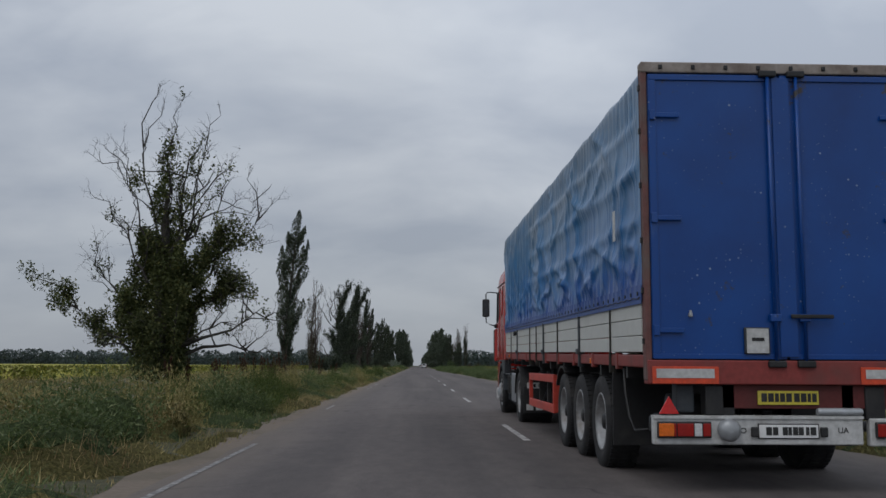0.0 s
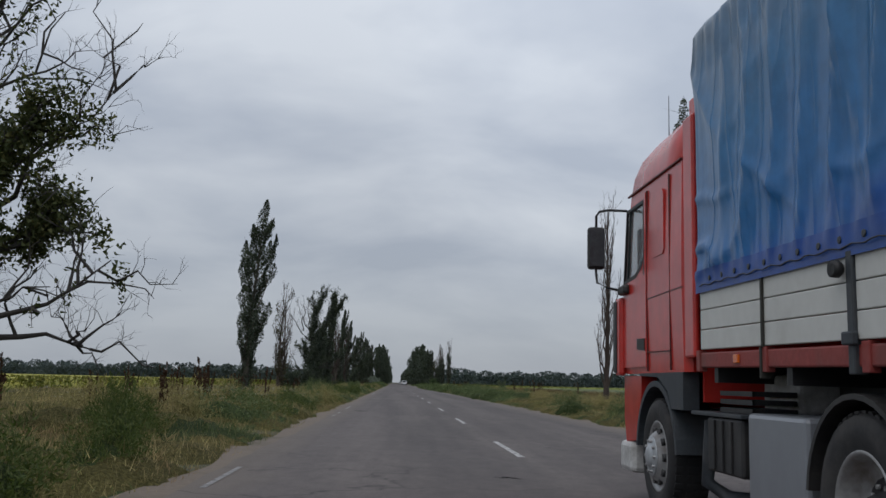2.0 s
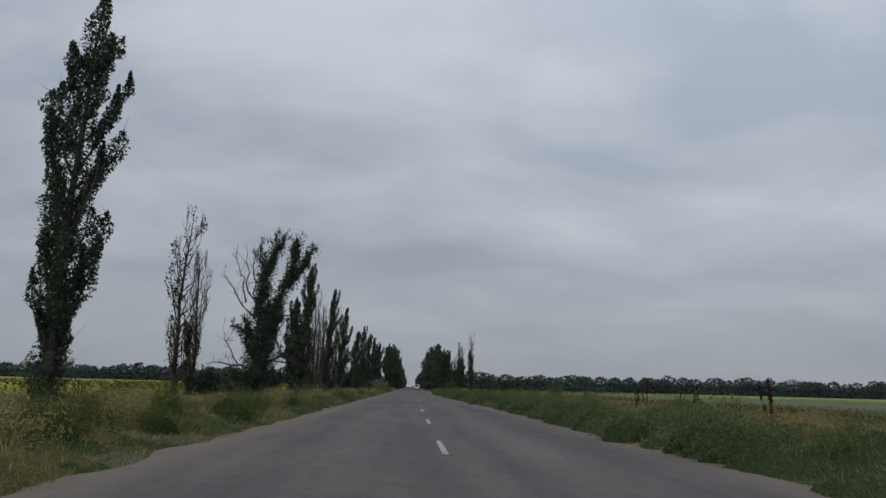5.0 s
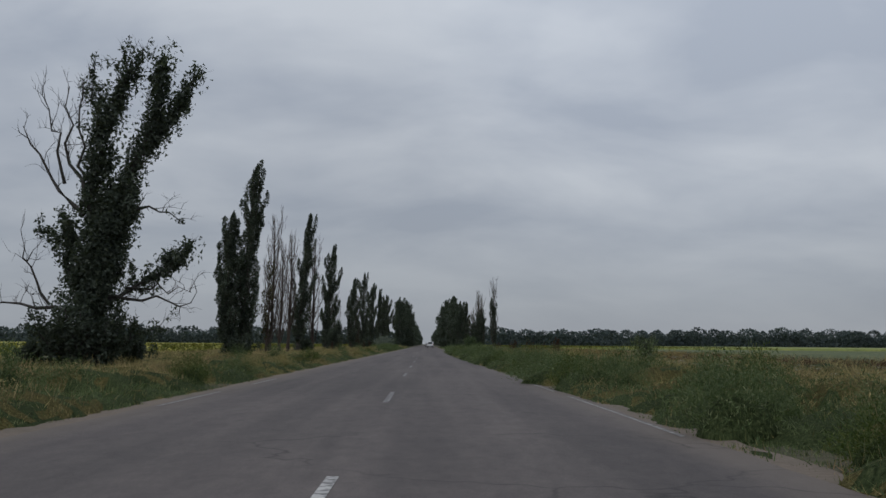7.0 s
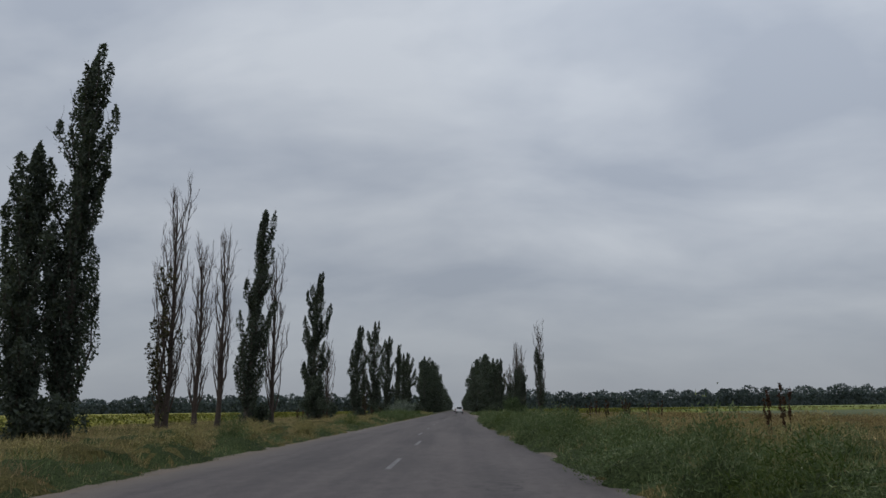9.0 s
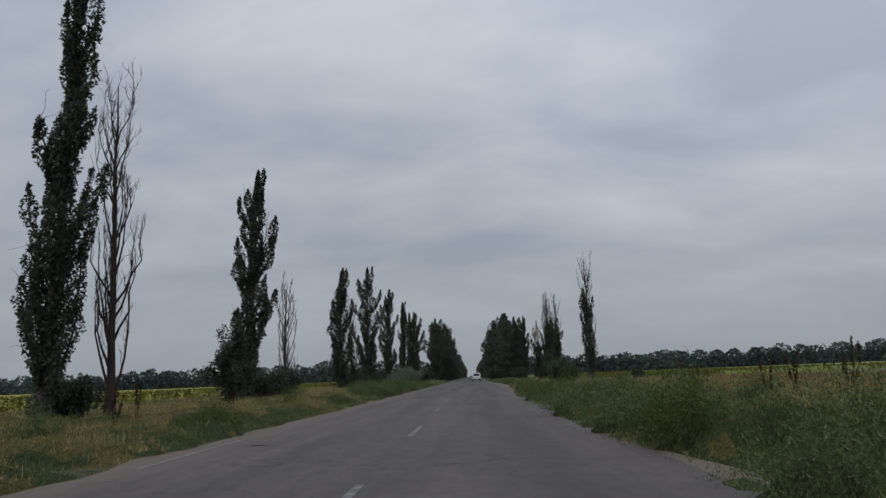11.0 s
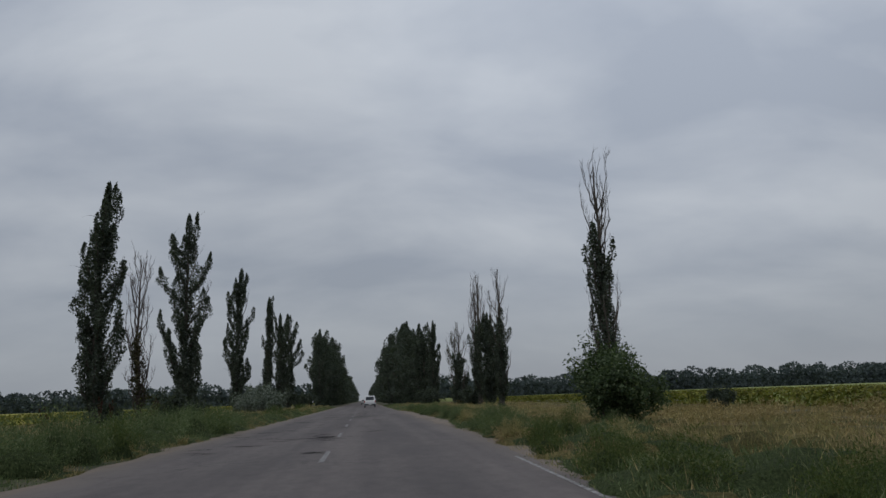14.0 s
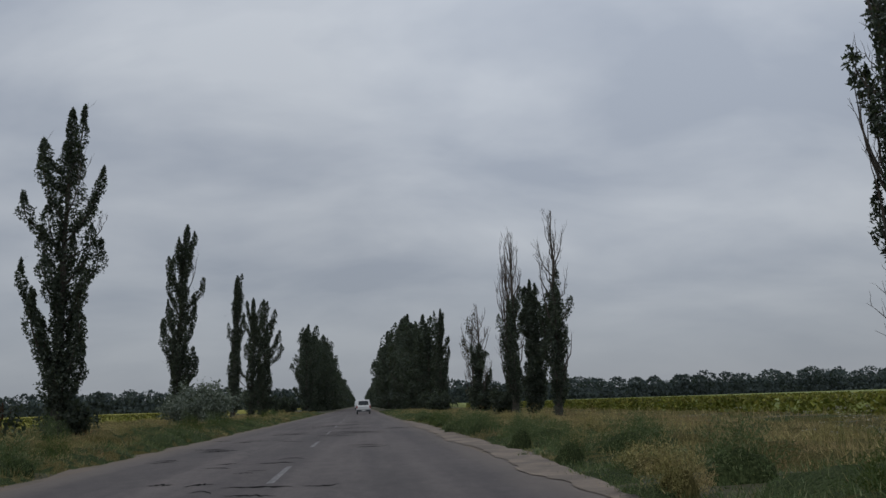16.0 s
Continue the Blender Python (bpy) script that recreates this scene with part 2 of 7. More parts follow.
def straw_material():
    """Ripe grasses: straw, olive and withered brown in patches of some metres."""
    m, nt, b = shader("ripe_grasses", 0.8)
    b.inputs["Specular IOR Level"].default_value = 0.15
    geo = nt.nodes.new("ShaderNodeNewGeometry")
    tone = ramp_of(nt, geo.outputs["Random Per Island"], [(0.0, (0.6, 0.6, 0.57)), (0.8, (1.1, 1.1, 1.05)), (1.0, (1.35, 1.32, 1.2))])
    kind = ramp_of(nt, noise_tex(nt, 0.33, 4, rough=0.6), [(0.30, (0.165, 0.170, 0.062)), (0.43, (0.27, 0.240, 0.100)), (0.55, (0.40, 0.325, 0.165)), (0.66, (0.31, 0.205, 0.115))])
    nt.links.new(mixed(nt, 1.0, kind, tone, "MULTIPLY"), b.inputs["Base Color"])
    return m


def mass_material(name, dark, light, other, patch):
    """The inside of dense growth: streaks of leaf, and of shade painted into the colour, finer than can be told apart.
    """
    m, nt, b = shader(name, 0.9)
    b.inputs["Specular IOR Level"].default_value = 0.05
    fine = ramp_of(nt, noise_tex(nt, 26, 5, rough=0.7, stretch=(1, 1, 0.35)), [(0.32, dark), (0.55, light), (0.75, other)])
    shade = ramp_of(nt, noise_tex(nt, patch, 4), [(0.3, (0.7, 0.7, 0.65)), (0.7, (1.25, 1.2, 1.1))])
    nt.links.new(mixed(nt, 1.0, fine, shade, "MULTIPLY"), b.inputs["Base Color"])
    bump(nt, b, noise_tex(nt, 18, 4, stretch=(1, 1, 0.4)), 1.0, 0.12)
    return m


STRAW = straw_material()
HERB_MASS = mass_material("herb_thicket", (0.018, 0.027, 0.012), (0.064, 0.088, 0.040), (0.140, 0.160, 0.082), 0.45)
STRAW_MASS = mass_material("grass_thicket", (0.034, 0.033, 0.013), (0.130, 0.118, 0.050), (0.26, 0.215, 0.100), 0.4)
HERB = foliage("dark_green_herbs", (0.066, 0.100, 0.046), (0.138, 0.184, 0.084), (0.27, 0.295, 0.165), deep=0.52, patch=0.45, back=0.2)
GOLD = foliage("golden_dry_grass", (0.20, 0.150, 0.068), (0.33, 0.250, 0.115), (0.46, 0.36, 0.18), patch=0.25)
SORREL = foliage("dry_sorrel", (0.055, 0.030, 0.020), (0.095, 0.052, 0.035), (0.14, 0.085, 0.055))
UMBEL = foliage("white_umbels", (0.26, 0.24, 0.17), (0.42, 0.41, 0.34), (0.34, 0.30, 0.2), back=0.05)
SUNLEAF = foliage("sunflower_leaves", (0.095, 0.115, 0.024), (0.20, 0.215, 0.040), (0.31, 0.285, 0.07))
SUNHEAD = foliage("sunflower_heads", (0.095, 0.095, 0.03), (0.19, 0.185, 0.045), (0.29, 0.26, 0.06))

# ---------------------------------------------------------------- building helpers
rng = np.random.default_rng(7)


def mesh_of(name, verts, faces, material, smooth=False):
    me = bpy.data.meshes.new(name)
    me.from_pydata([tuple(v) for v in verts], [], [tuple(f) for f in faces])
    me.materials.append(material)
    if smooth:
        me.polygons.foreach_set("use_smooth", [True] * len(me.polygons))
    me.update()
    return me


def poly_soup(name, verts, sides, material):
    """A mesh of separate faces, all with that many corners; verts: an array of (faces * sides, 3)."""
    me = bpy.data.meshes.new(name)
    v = np.ascontiguousarray(verts, dtype=np.float32).reshape(-1, 3)
    nv, nf = len(v), len(v) // sides
    me.vertices.add(nv); me.loops.add(nv); me.polygons.add(nf)
    me.vertices.foreach_set("co", v.ravel())
    me.loops.foreach_set("vertex_index", np.arange(nv, dtype=np.int32))
    me.polygons.foreach_set("loop_start", np.arange(nf, dtype=np.int32) * sides)
    me.polygons.foreach_set("loop_total", np.full(nf, sides, dtype=np.int32))
    me.materials.append(material)
    me.update(calc_edges=True)
    return me


def part(name, data, material, parent, label=""):
    """One mesh object, from a bmesh or a mesh, under a thing or a part."""
    if isinstance(data, bmesh.types.BMesh):
        me = bpy.data.meshes.new(name)
        data.to_mesh(me)
        data.free()
        me.materials.append(material)
        data = me
    ob = new(name, data)
    ob.parent = parent
    return tagged(ob, label)


def thing(name, label, category, group="", m=None):
    ob = new(name)
    if m is not None:
        ob.matrix_basis = m
    return tagged(ob, label, category, group)


def box(bm, x0, x1, y0, y1, z0, z1, bevel=0.0):
    r = bmesh.ops.create_cube(bm, size=1.0, matrix=Matrix.Translation(((x0 + x1) / 2, (y0 + y1) / 2, (z0 + z1) / 2)) @ Matrix.Diagonal((abs(x1 - x0), abs(y1 - y0), abs(z1 - z0), 1)))
    if bevel:
        edges = {e for v in r["verts"] for e in v.link_edges}
        bmesh.ops.bevel(bm, geom=list(edges), offset=bevel, segments=2, affect="EDGES", profile=0.5)
    return bm


def one_box(*a, **k):
    return box(bmesh.new(), *a, **k)


def lathe(profile, centre, axis="x", n=28, caps=True):
    """A turned body: (along, radius) pairs round an axis through centre."""
    bm = bmesh.new()
    rings = []
    for a, r in profile:
        ring = []
        for k in range(n):
            c, s = math.cos(2 * math.pi * k / n) * r, math.sin(2 * math.pi * k / n) * r
            p = {"x": (a, c, s), "y": (c, a, s), "z": (c, s, a)}[axis]
            ring.append(bm.verts.new((centre[0] + p[0], centre[1] + p[1], centre[2] + p[2])))
        rings.append(ring)
    for a, b in zip(rings, rings[1:]):
        for k in range(n):
            bm.faces.new((a[k], a[(k + 1) % n], b[(k + 1) % n], b[k])).smooth = True
    if caps:
        bm.faces.new(rings[0]); bm.faces.new(rings[-1])
    bmesh.ops.recalc_face_normals(bm, faces=bm.faces)
    return bm


def tube(verts, faces, pts, radii, sides=6):
    """Appends a tapered tube along pts."""
    base = len(verts)
    for i, p in enumerate(pts):
        d = (Vector(pts[min(i + 1, len(pts) - 1)]) - Vector(pts[max(i - 1, 0)])).normalized()
        u = d.orthogonal().normalized()
        w = d.cross(u)
        for k in range(sides):
            a = 2 * math.pi * k / sides
            verts.append(Vector(p) + (u * math.cos(a) + w * math.sin(a)) * radii[i])
    for i in range(len(pts) - 1):
        for k in range(sides):
            q, r = base + i * sides, base + (i + 1) * sides
            faces.append((q + k, q + (k + 1) % sides, r + (k + 1) % sides, r + k))
    faces.append(tuple(base + (len(pts) - 1) * sides + k for k in range(sides)))


def tube_mesh(name, pts, radius, material, sides=8):
    v, f = [], []
    tube(v, f, pts, [radius] * len(pts), sides)
    return mesh_of(name, v, f, material, True)


def leaf_faces(centres, size, flat=0.0, thin=0.6, up=0.0):
    """Small pointed leaves at the centres, turned at random."""
    n = len(centres)
    a = rng.normal(size=(n, 3)); a[:, 2] *= 1 - flat; a[:, 2] += up
    a /= np.linalg.norm(a, axis=1)[:, None]
    b = rng.normal(size=(n, 3)); b -= (b * a).sum(1)[:, None] * a
    b /= np.linalg.norm(b, axis=1)[:, None]
    s = (size * rng.uniform(0.6, 1.3, n))[:, None]
    c = np.asarray(centres)
    return np.stack([c - a * s * 0.8 - b * s * thin, c - a * s * 0.8 + b * s * thin, c + a * s * 1.2], 1).reshape(-1, 3)

# ---------------------------------------------------------------- ground, road, fields


def strip(name, xs, y0, y1, step, z_of, material, label, category):
    """A long sheet along the road; z_of(x, y) gives its height, xs its lines (a number or a function of y)."""
    ys = np.arange(y0, y1 + step, step)
    verts, faces, w = [], [], len(xs)
    for y in ys:
        for x in xs:
            xx = x(y) if callable(x) else x
            verts.append((xx, y, z_of(xx, y)))
    for j in range(len(ys) - 1):
        for i in range(w - 1):
            a = j * w + i
            faces.append((a, a + 1, a + w + 1, a + w))
    ob = new(name, mesh_of(name, verts, faces, material, True))
    return tagged(ob, label, category, kind="structure")


def wob(x, y, s=1.0):
    return noise.noise((x * s, y * s, 3.7))


def land_z(x, y):
    """The land lies just under the road and rolls a little on the verges."""
    a = abs(x)
    if a < 4.2:
        return -0.06
    return -0.06 + min(1, (a - 4.2) / 3) * (0.10 + 0.10 * wob(x, y, 0.15)) if a < 60 else 0.0


GX = [-2500, -900, -300, -100, -60, -40, -30, -24, -20, -17, -14, -12, -10, -8.5, -7, -6, -5, -4.2, 0, 4.2, 5, 6, 7, 8.5, 10, 12, 14, 17, 20, 24, 30, 40, 60, 100, 300, 900, 2500]


def build_ground():
    ys = list(np.arange(-60, 480, 2.5)) + [500, 560, 650, 800, 1200, 2500, 4500]
    verts = [(x, y, land_z(x, y)) for y in ys for x in GX]
    w = len(GX)
    faces = [(j * w + i, j * w + i + 1, (j + 1) * w + i + 1, (j + 1) * w + i) for j in range(len(ys) - 1) for i in range(w - 1)]
    tagged(new("ground", mesh_of("ground", verts, faces, SOIL, True)), "dry soil of the roadside with sparse grass", "ground", kind="structure")


build_ground()


def narrow(y):
    """How far the right edge of the asphalt lies further in: the road is narrower for a stretch."""
    up, down = min(1, max(0, (y - 150) / 60)), min(1, max(0, (288 - y) / 28))
    return 0.80 * min(up, down)


def road_edge(side):
    return lambda y: side * (4.06 - (narrow(y) if side > 0 else 0) + 0.10 * wob(side * 9, y, 0.8) + 0.12 * wob(side * 5, y, 0.11))


def road_z(x, y):
    return 0.012 * (1 - (x / 4.0) ** 2) + 0.006 * wob(x, y, 0.5)


strip("road", [road_edge(-1), -3.4, -2.5, -1.5, -0.5, 0.5, 1.5, 2.5, 3.2, road_edge(1)], -60, 900, 1.0, road_z, ASPHALT, "worn grey asphalt country road with cracks", "road")
for side in (-1, 1):
    xs = [(lambda y, k=k, s=side: s * (3.98 - (narrow(y) if s > 0 else 0) + k * (0.44 + 0.35 * wob(s * 3, y, 0.35)))) for k in (0, 0.35, 0.7, 1.0)]
    if side < 0:
        xs.reverse()
    strip("shoulder", xs, -60, 700, 1.0, lambda x, y: -0.004 + 0.03 * max(0, abs(x) - 4.1) * (1 + wob(x, y, 1.3)), DIRT, "narrow dirt shoulder along the asphalt", "shoulder")


def sandy(y):
    """How much wider the bare shoulder of the right side is, on one stretch."""
    return 0.55 * max(0.0, min(1.0, (y - 294) / 14, (352 - y) / 14))


strip("shoulder", [lambda y: 4.02 + 0.30 * wob(2, y, 0.45) + 0.16 * wob(4, y, 1.7), lambda y: 4.35 + 0.3 * sandy(y), lambda y: 4.3 + (1.0 + 0.5 * wob(7, y, 0.4) + 0.3 * wob(3, y, 1.5)) * sandy(y)], 294, 352, 0.4, lambda x, y: 0.012 + 0.03 * max(0, x - 4.1) * (1 + wob(x, y, 1.3)), SAND, "bare sandy shoulder at the broken edge of the asphalt", "shoulder")


def flat_patch(name, pts, z, material, label, category):
    me = mesh_of(name, [(x, y, z + road_z(x, y)) for x, y in pts], [tuple(range(len(pts)))], material)
    return tagged(new(name, me), label, category, kind="structure")


# broken centre line
for y in (3.0, 16.6, 30.2, 45.5, 60.3, 72.0, 84.0, 97.5, 111.0, 124.0, 138.4, 152.2, 166.5, 178.5, 191.0, 203.0, 215.0, 227.0, 240.0, 252.3, 264.3, 276.4, 288.5, 300.6, 313.0, 325.0, 337.0, 349.0, 361.0, 373.0):
    cx = -0.4 if 210 < y < 260 else 0.0
    flat_patch("lane_marking", [(cx - 0.055, y), (cx + 0.055, y), (cx + 0.05, y + 3.9), (cx - 0.05, y + 3.9)], 0.005, PAINT if y < 140 else OLDPAINT, "worn white dash of the centre line", "road marking")
# the edge lines, worn away in stretches
for s, y, ln in ((-1, 38.5, 6.5), (-1, 55.5, 2.4), (-1, 84, 4), (-1, 128, 9), (-1, 139, 3), (-1, 151, 5), (-1, 160, 4), (-1, 76, 1.2), (-1, 78.6, 1.6), (-1, 222, 6), (1, 146, 9), (1, 157, 12), (1, 267, 9)):
    flat_patch("edge_line", [(s * (3.875 - (narrow(q) if s > 0 else 0)) + e, q) for q, e in [(y + ln * k / 4, 0.035) for k in range(5)] + [(y + ln * k / 4, -0.035) for k in (4, 3, 2, 1, 0)]], 0.005, FAINT, "worn white line at the edge of the road", "road marking")


def crack_patch(x, y, w, d):
    """A crosswise crack, broken open, with ragged rims that bow towards the traffic."""
    n = 11
    bow, skew = random.uniform(-0.25, 0.5), random.uniform(-0.35, 0.35)
    mid = [(x - w / 2 + w * k / n, y + bow * math.sin(math.pi * k / n) + skew * k / n + random.gauss(0, 0.05)) for k in range(n + 1)]
    swell = [0.75 * d * math.sin(math.pi * (k + 0.3) / (n + 0.6)) for k in range(n + 1)]
    top = [(px, py + s * random.uniform(0.1, 0.6)) for (px, py), s in zip(mid, swell)]
    low = [(px, py - s * random.uniform(0.1, 0.6)) for (px, py), s in zip(mid, swell)]
    flat_patch("road_crack", low + top[::-1], 0.004, TAR, "dark crosswise crack broken into the asphalt", "crack")


def crack_field(x, y, w, d):
    """Cracks of the worst stretch stand in twos and threes."""
    if y < 270:
        return crack_patch(x, y, w * 1.2, d * 1.5)
    for k in range(random.choice((2, 3))):
        crack_patch(x + random.uniform(-0.5, 0.5) * k, y + k * random.uniform(0.5, 1.3), w * random.uniform(0.6, 1.2), d * random.uniform(1.2, 2.4))


for x, y, w, d in ((-2.9, 281.0, 0.8, 0.14), (-0.3, 279.4, 0.7, 0.2), (-0.5, 285.8, 1.1, 0.22), (-0.4, 288.5, 1.0, 0.4), (-0.1, 298.8, 0.9, 0.2), (-0.8, 290.5, 0.7, 0.2), (-3.3, 292.0, 1.0, 0.2),
                   (-2.5, 311.9, 0.9, 0.3), (-1.4, 304.9, 0.6, 0.15), (-0.35, 305.8, 0.8, 0.18), (-0.65, 303.0, 0.5, 0.12), (-0.8, 299.4, 0.4, 0.2), (1.1, 325.3, 2.2, 0.3), (0.5, 322.4, 1.4, 0.25),
                   (-0.95, 318.2, 0.7, 0.2), (-3.0, 307.7, 0.6, 0.2), (2.6, 331.0, 1.0, 0.3), (0.4, 268.0, 0.5, 0.15), (0.9, 246.0, 0.6, 0.2), (-2.0, 262.0, 0.6, 0.15), (0.55, 184.0, 0.35, 0.3), (-3.2, 82.0, 0.5, 0.5), (-0.6, 57.0, 0.3, 0.1),
                   (-2.2, 284.5, 1.3, 0.2), (-1.6, 287.0, 0.8, 0.15), (-2.9, 295.5, 1.2, 0.25), (-1.8, 296.5, 0.7, 0.2), (0.9, 292.5, 0.9, 0.2), (1.6, 312.0, 1.4, 0.3), (-1.7, 325.5, 1.5, 0.3), (-2.6, 318.5, 1.0, 0.3), (0.7, 333.5, 1.7, 0.3), (-0.2, 340.0, 2.5, 0.4), (1.0, 350.0, 1.6, 0.4), (-1.6, 336.0, 0.9, 0.25), (2.2, 260.0, 0.4, 0.12), (-3.1, 226.0, 0.4, 0.2)):
    crack_field(x, y, w, d)


def field_sheet(name, x0, x1, y0, y1, height, material, label):
    """The tops of a standing crop, seen from far: an uneven sheet that drops to the ground at its near edge."""
    sgn = 1 if x1 > x0 else -1
    xs = [x0, x0 + sgn * 0.6] + [x0 + sgn * d for d in (2, 4, 6, 9, 12, 16, 22, 30, 45, 70, 110, 180, 300, 500)]
    xs = [x for x in xs if abs(x) <= abs(x1)] + [x1]
    if sgn < 0:
        xs.reverse()
    ys = [y0, y0 + 0.6] + list(np.arange(y0 + 4, y1 + 4, 4.0))
    verts = []
    for y in ys:
        for x in xs:
            d = abs(x - x0)
            verts.append((x, y, 0.0 if d == 0 or y == y0 else height + 0.14 * wob(x, y, 0.7) - (0.2 if d < 1 else 0)))
    w = len(xs)
    faces = [(j * w + i, j * w + i + 1, (j + 1) * w + i + 1, (j + 1) * w + i) for j in range(len(ys) - 1) for i in range(w - 1)]
    tagged(new(name, mesh_of(name, verts, faces, material, True)), label, "crop field", kind="stuff")


field_sheet("sunflower_field", -24.0, -900, 20, 765, 0.72, SUNFIELD, "ripening yellow-green sunflower field beside the road")
field_sheet("crop_field", 30.0, 900, 20, 292, 0.45, GREENFIELD, "low green crop field beyond the weeds")
field_sheet("sunflower_field", 22.0, 900, 294, 765, 0.72, YELLOWGREEN, "drying sunflower field beside the road")

# ---------------------------------------------------------------- trees


def bent(p, q, sag, n=5, jitter=0.1):
    """A line from p to q that bends by sag on its way and wavers."""
    p, q = Vector(p), Vector(q)
    out = []
    for i in range(n + 1):
        s = i / n
        v = p.lerp(q, s) + Vector(sag) * (4 * s * (1 - s))
        if 0 < i < n:
            v += Vector(rng.normal(size=3)) * jitter
        out.append(v)
    return out


def twigs(wv, wf, pts, count, length, radius, up=0.6, depth=1):
    """Thin side shoots along a limb."""
    tips = []
    for _ in range(count):
        s = rng.uniform(0.3, 1.0) * (len(pts) - 1)
        i = min(int(s), len(pts) - 2)
        p = pts[i].lerp(pts[i + 1], s - i)
        along = (pts[i + 1] - pts[i]).normalized()
        d = (Vector(rng.normal(size=3)) * 0.75 + along * 0.7 + Vector((0, 0, up))).normalized()
        ln = length * rng.uniform(0.5, 1.2)
        t = bent(p, p + d * ln, Vector((0, 0, 0.08 * ln)), 3, 0.05 * ln)
        tube(wv, wf, t, [radius, radius * 0.7, radius * 0.45, radius * 0.2], 3)
        tips.append(t)
        if depth:
            twigs(wv, wf, t, 3, length * 0.5, radius * 0.55, up, depth - 1)
    return tips


def clumps(pts, per, sigma, n_at, start=0.2):
    """Leaf places in loose clumps along a limb."""
    out = []
    for _ in range(n_at):
        s = rng.uniform(start, 1.03) * (len(pts) - 1)
        i = min(int(s), len(pts) - 2)
        c = np.array(pts[i].lerp(pts[i + 1], s - i)) + rng.normal(size=3) * sigma * 0.35
        v = rng.normal(size=(per, 3)); v *= (rng.uniform(0, 1, per) ** 0.4 / np.linalg.norm(v, axis=1))[:, None]
        out.append(c + v * np.array([sigma * 0.95, sigma * 0.95, sigma * 1.7]))
    return out


def spindle(pts, radius, n, t0=0.15, power=0.55):
    """Leaf places in a plume round a limb: a spindle of uneven thickness."""
    t = rng.uniform(t0, 1.04, n)
    i = np.minimum((t * (len(pts) - 1)).astype(int), len(pts) - 2)
    f = t * (len(pts) - 1) - i
    P = np.array([tuple(p) for p in pts])
    c = P[i] * (1 - f)[:, None] + P[i + 1] * f[:, None]
    ph, k = rng.uniform(0, 6.28), rng.uniform(9, 16)
    prof = np.sin(np.pi * np.clip((t - t0 + 0.08) / (1.12 - t0), 0, 1)) ** power * (0.82 + 0.25 * np.sin(k * t + ph))
    az = rng.uniform(0, 6.283, n)
    r = radius * prof * np.sqrt(rng.uniform(0.08, 1.0, n))
    return c + np.stack([np.cos(az) * r, np.sin(az) * r, rng.normal(size=n) * 0.06], 1)


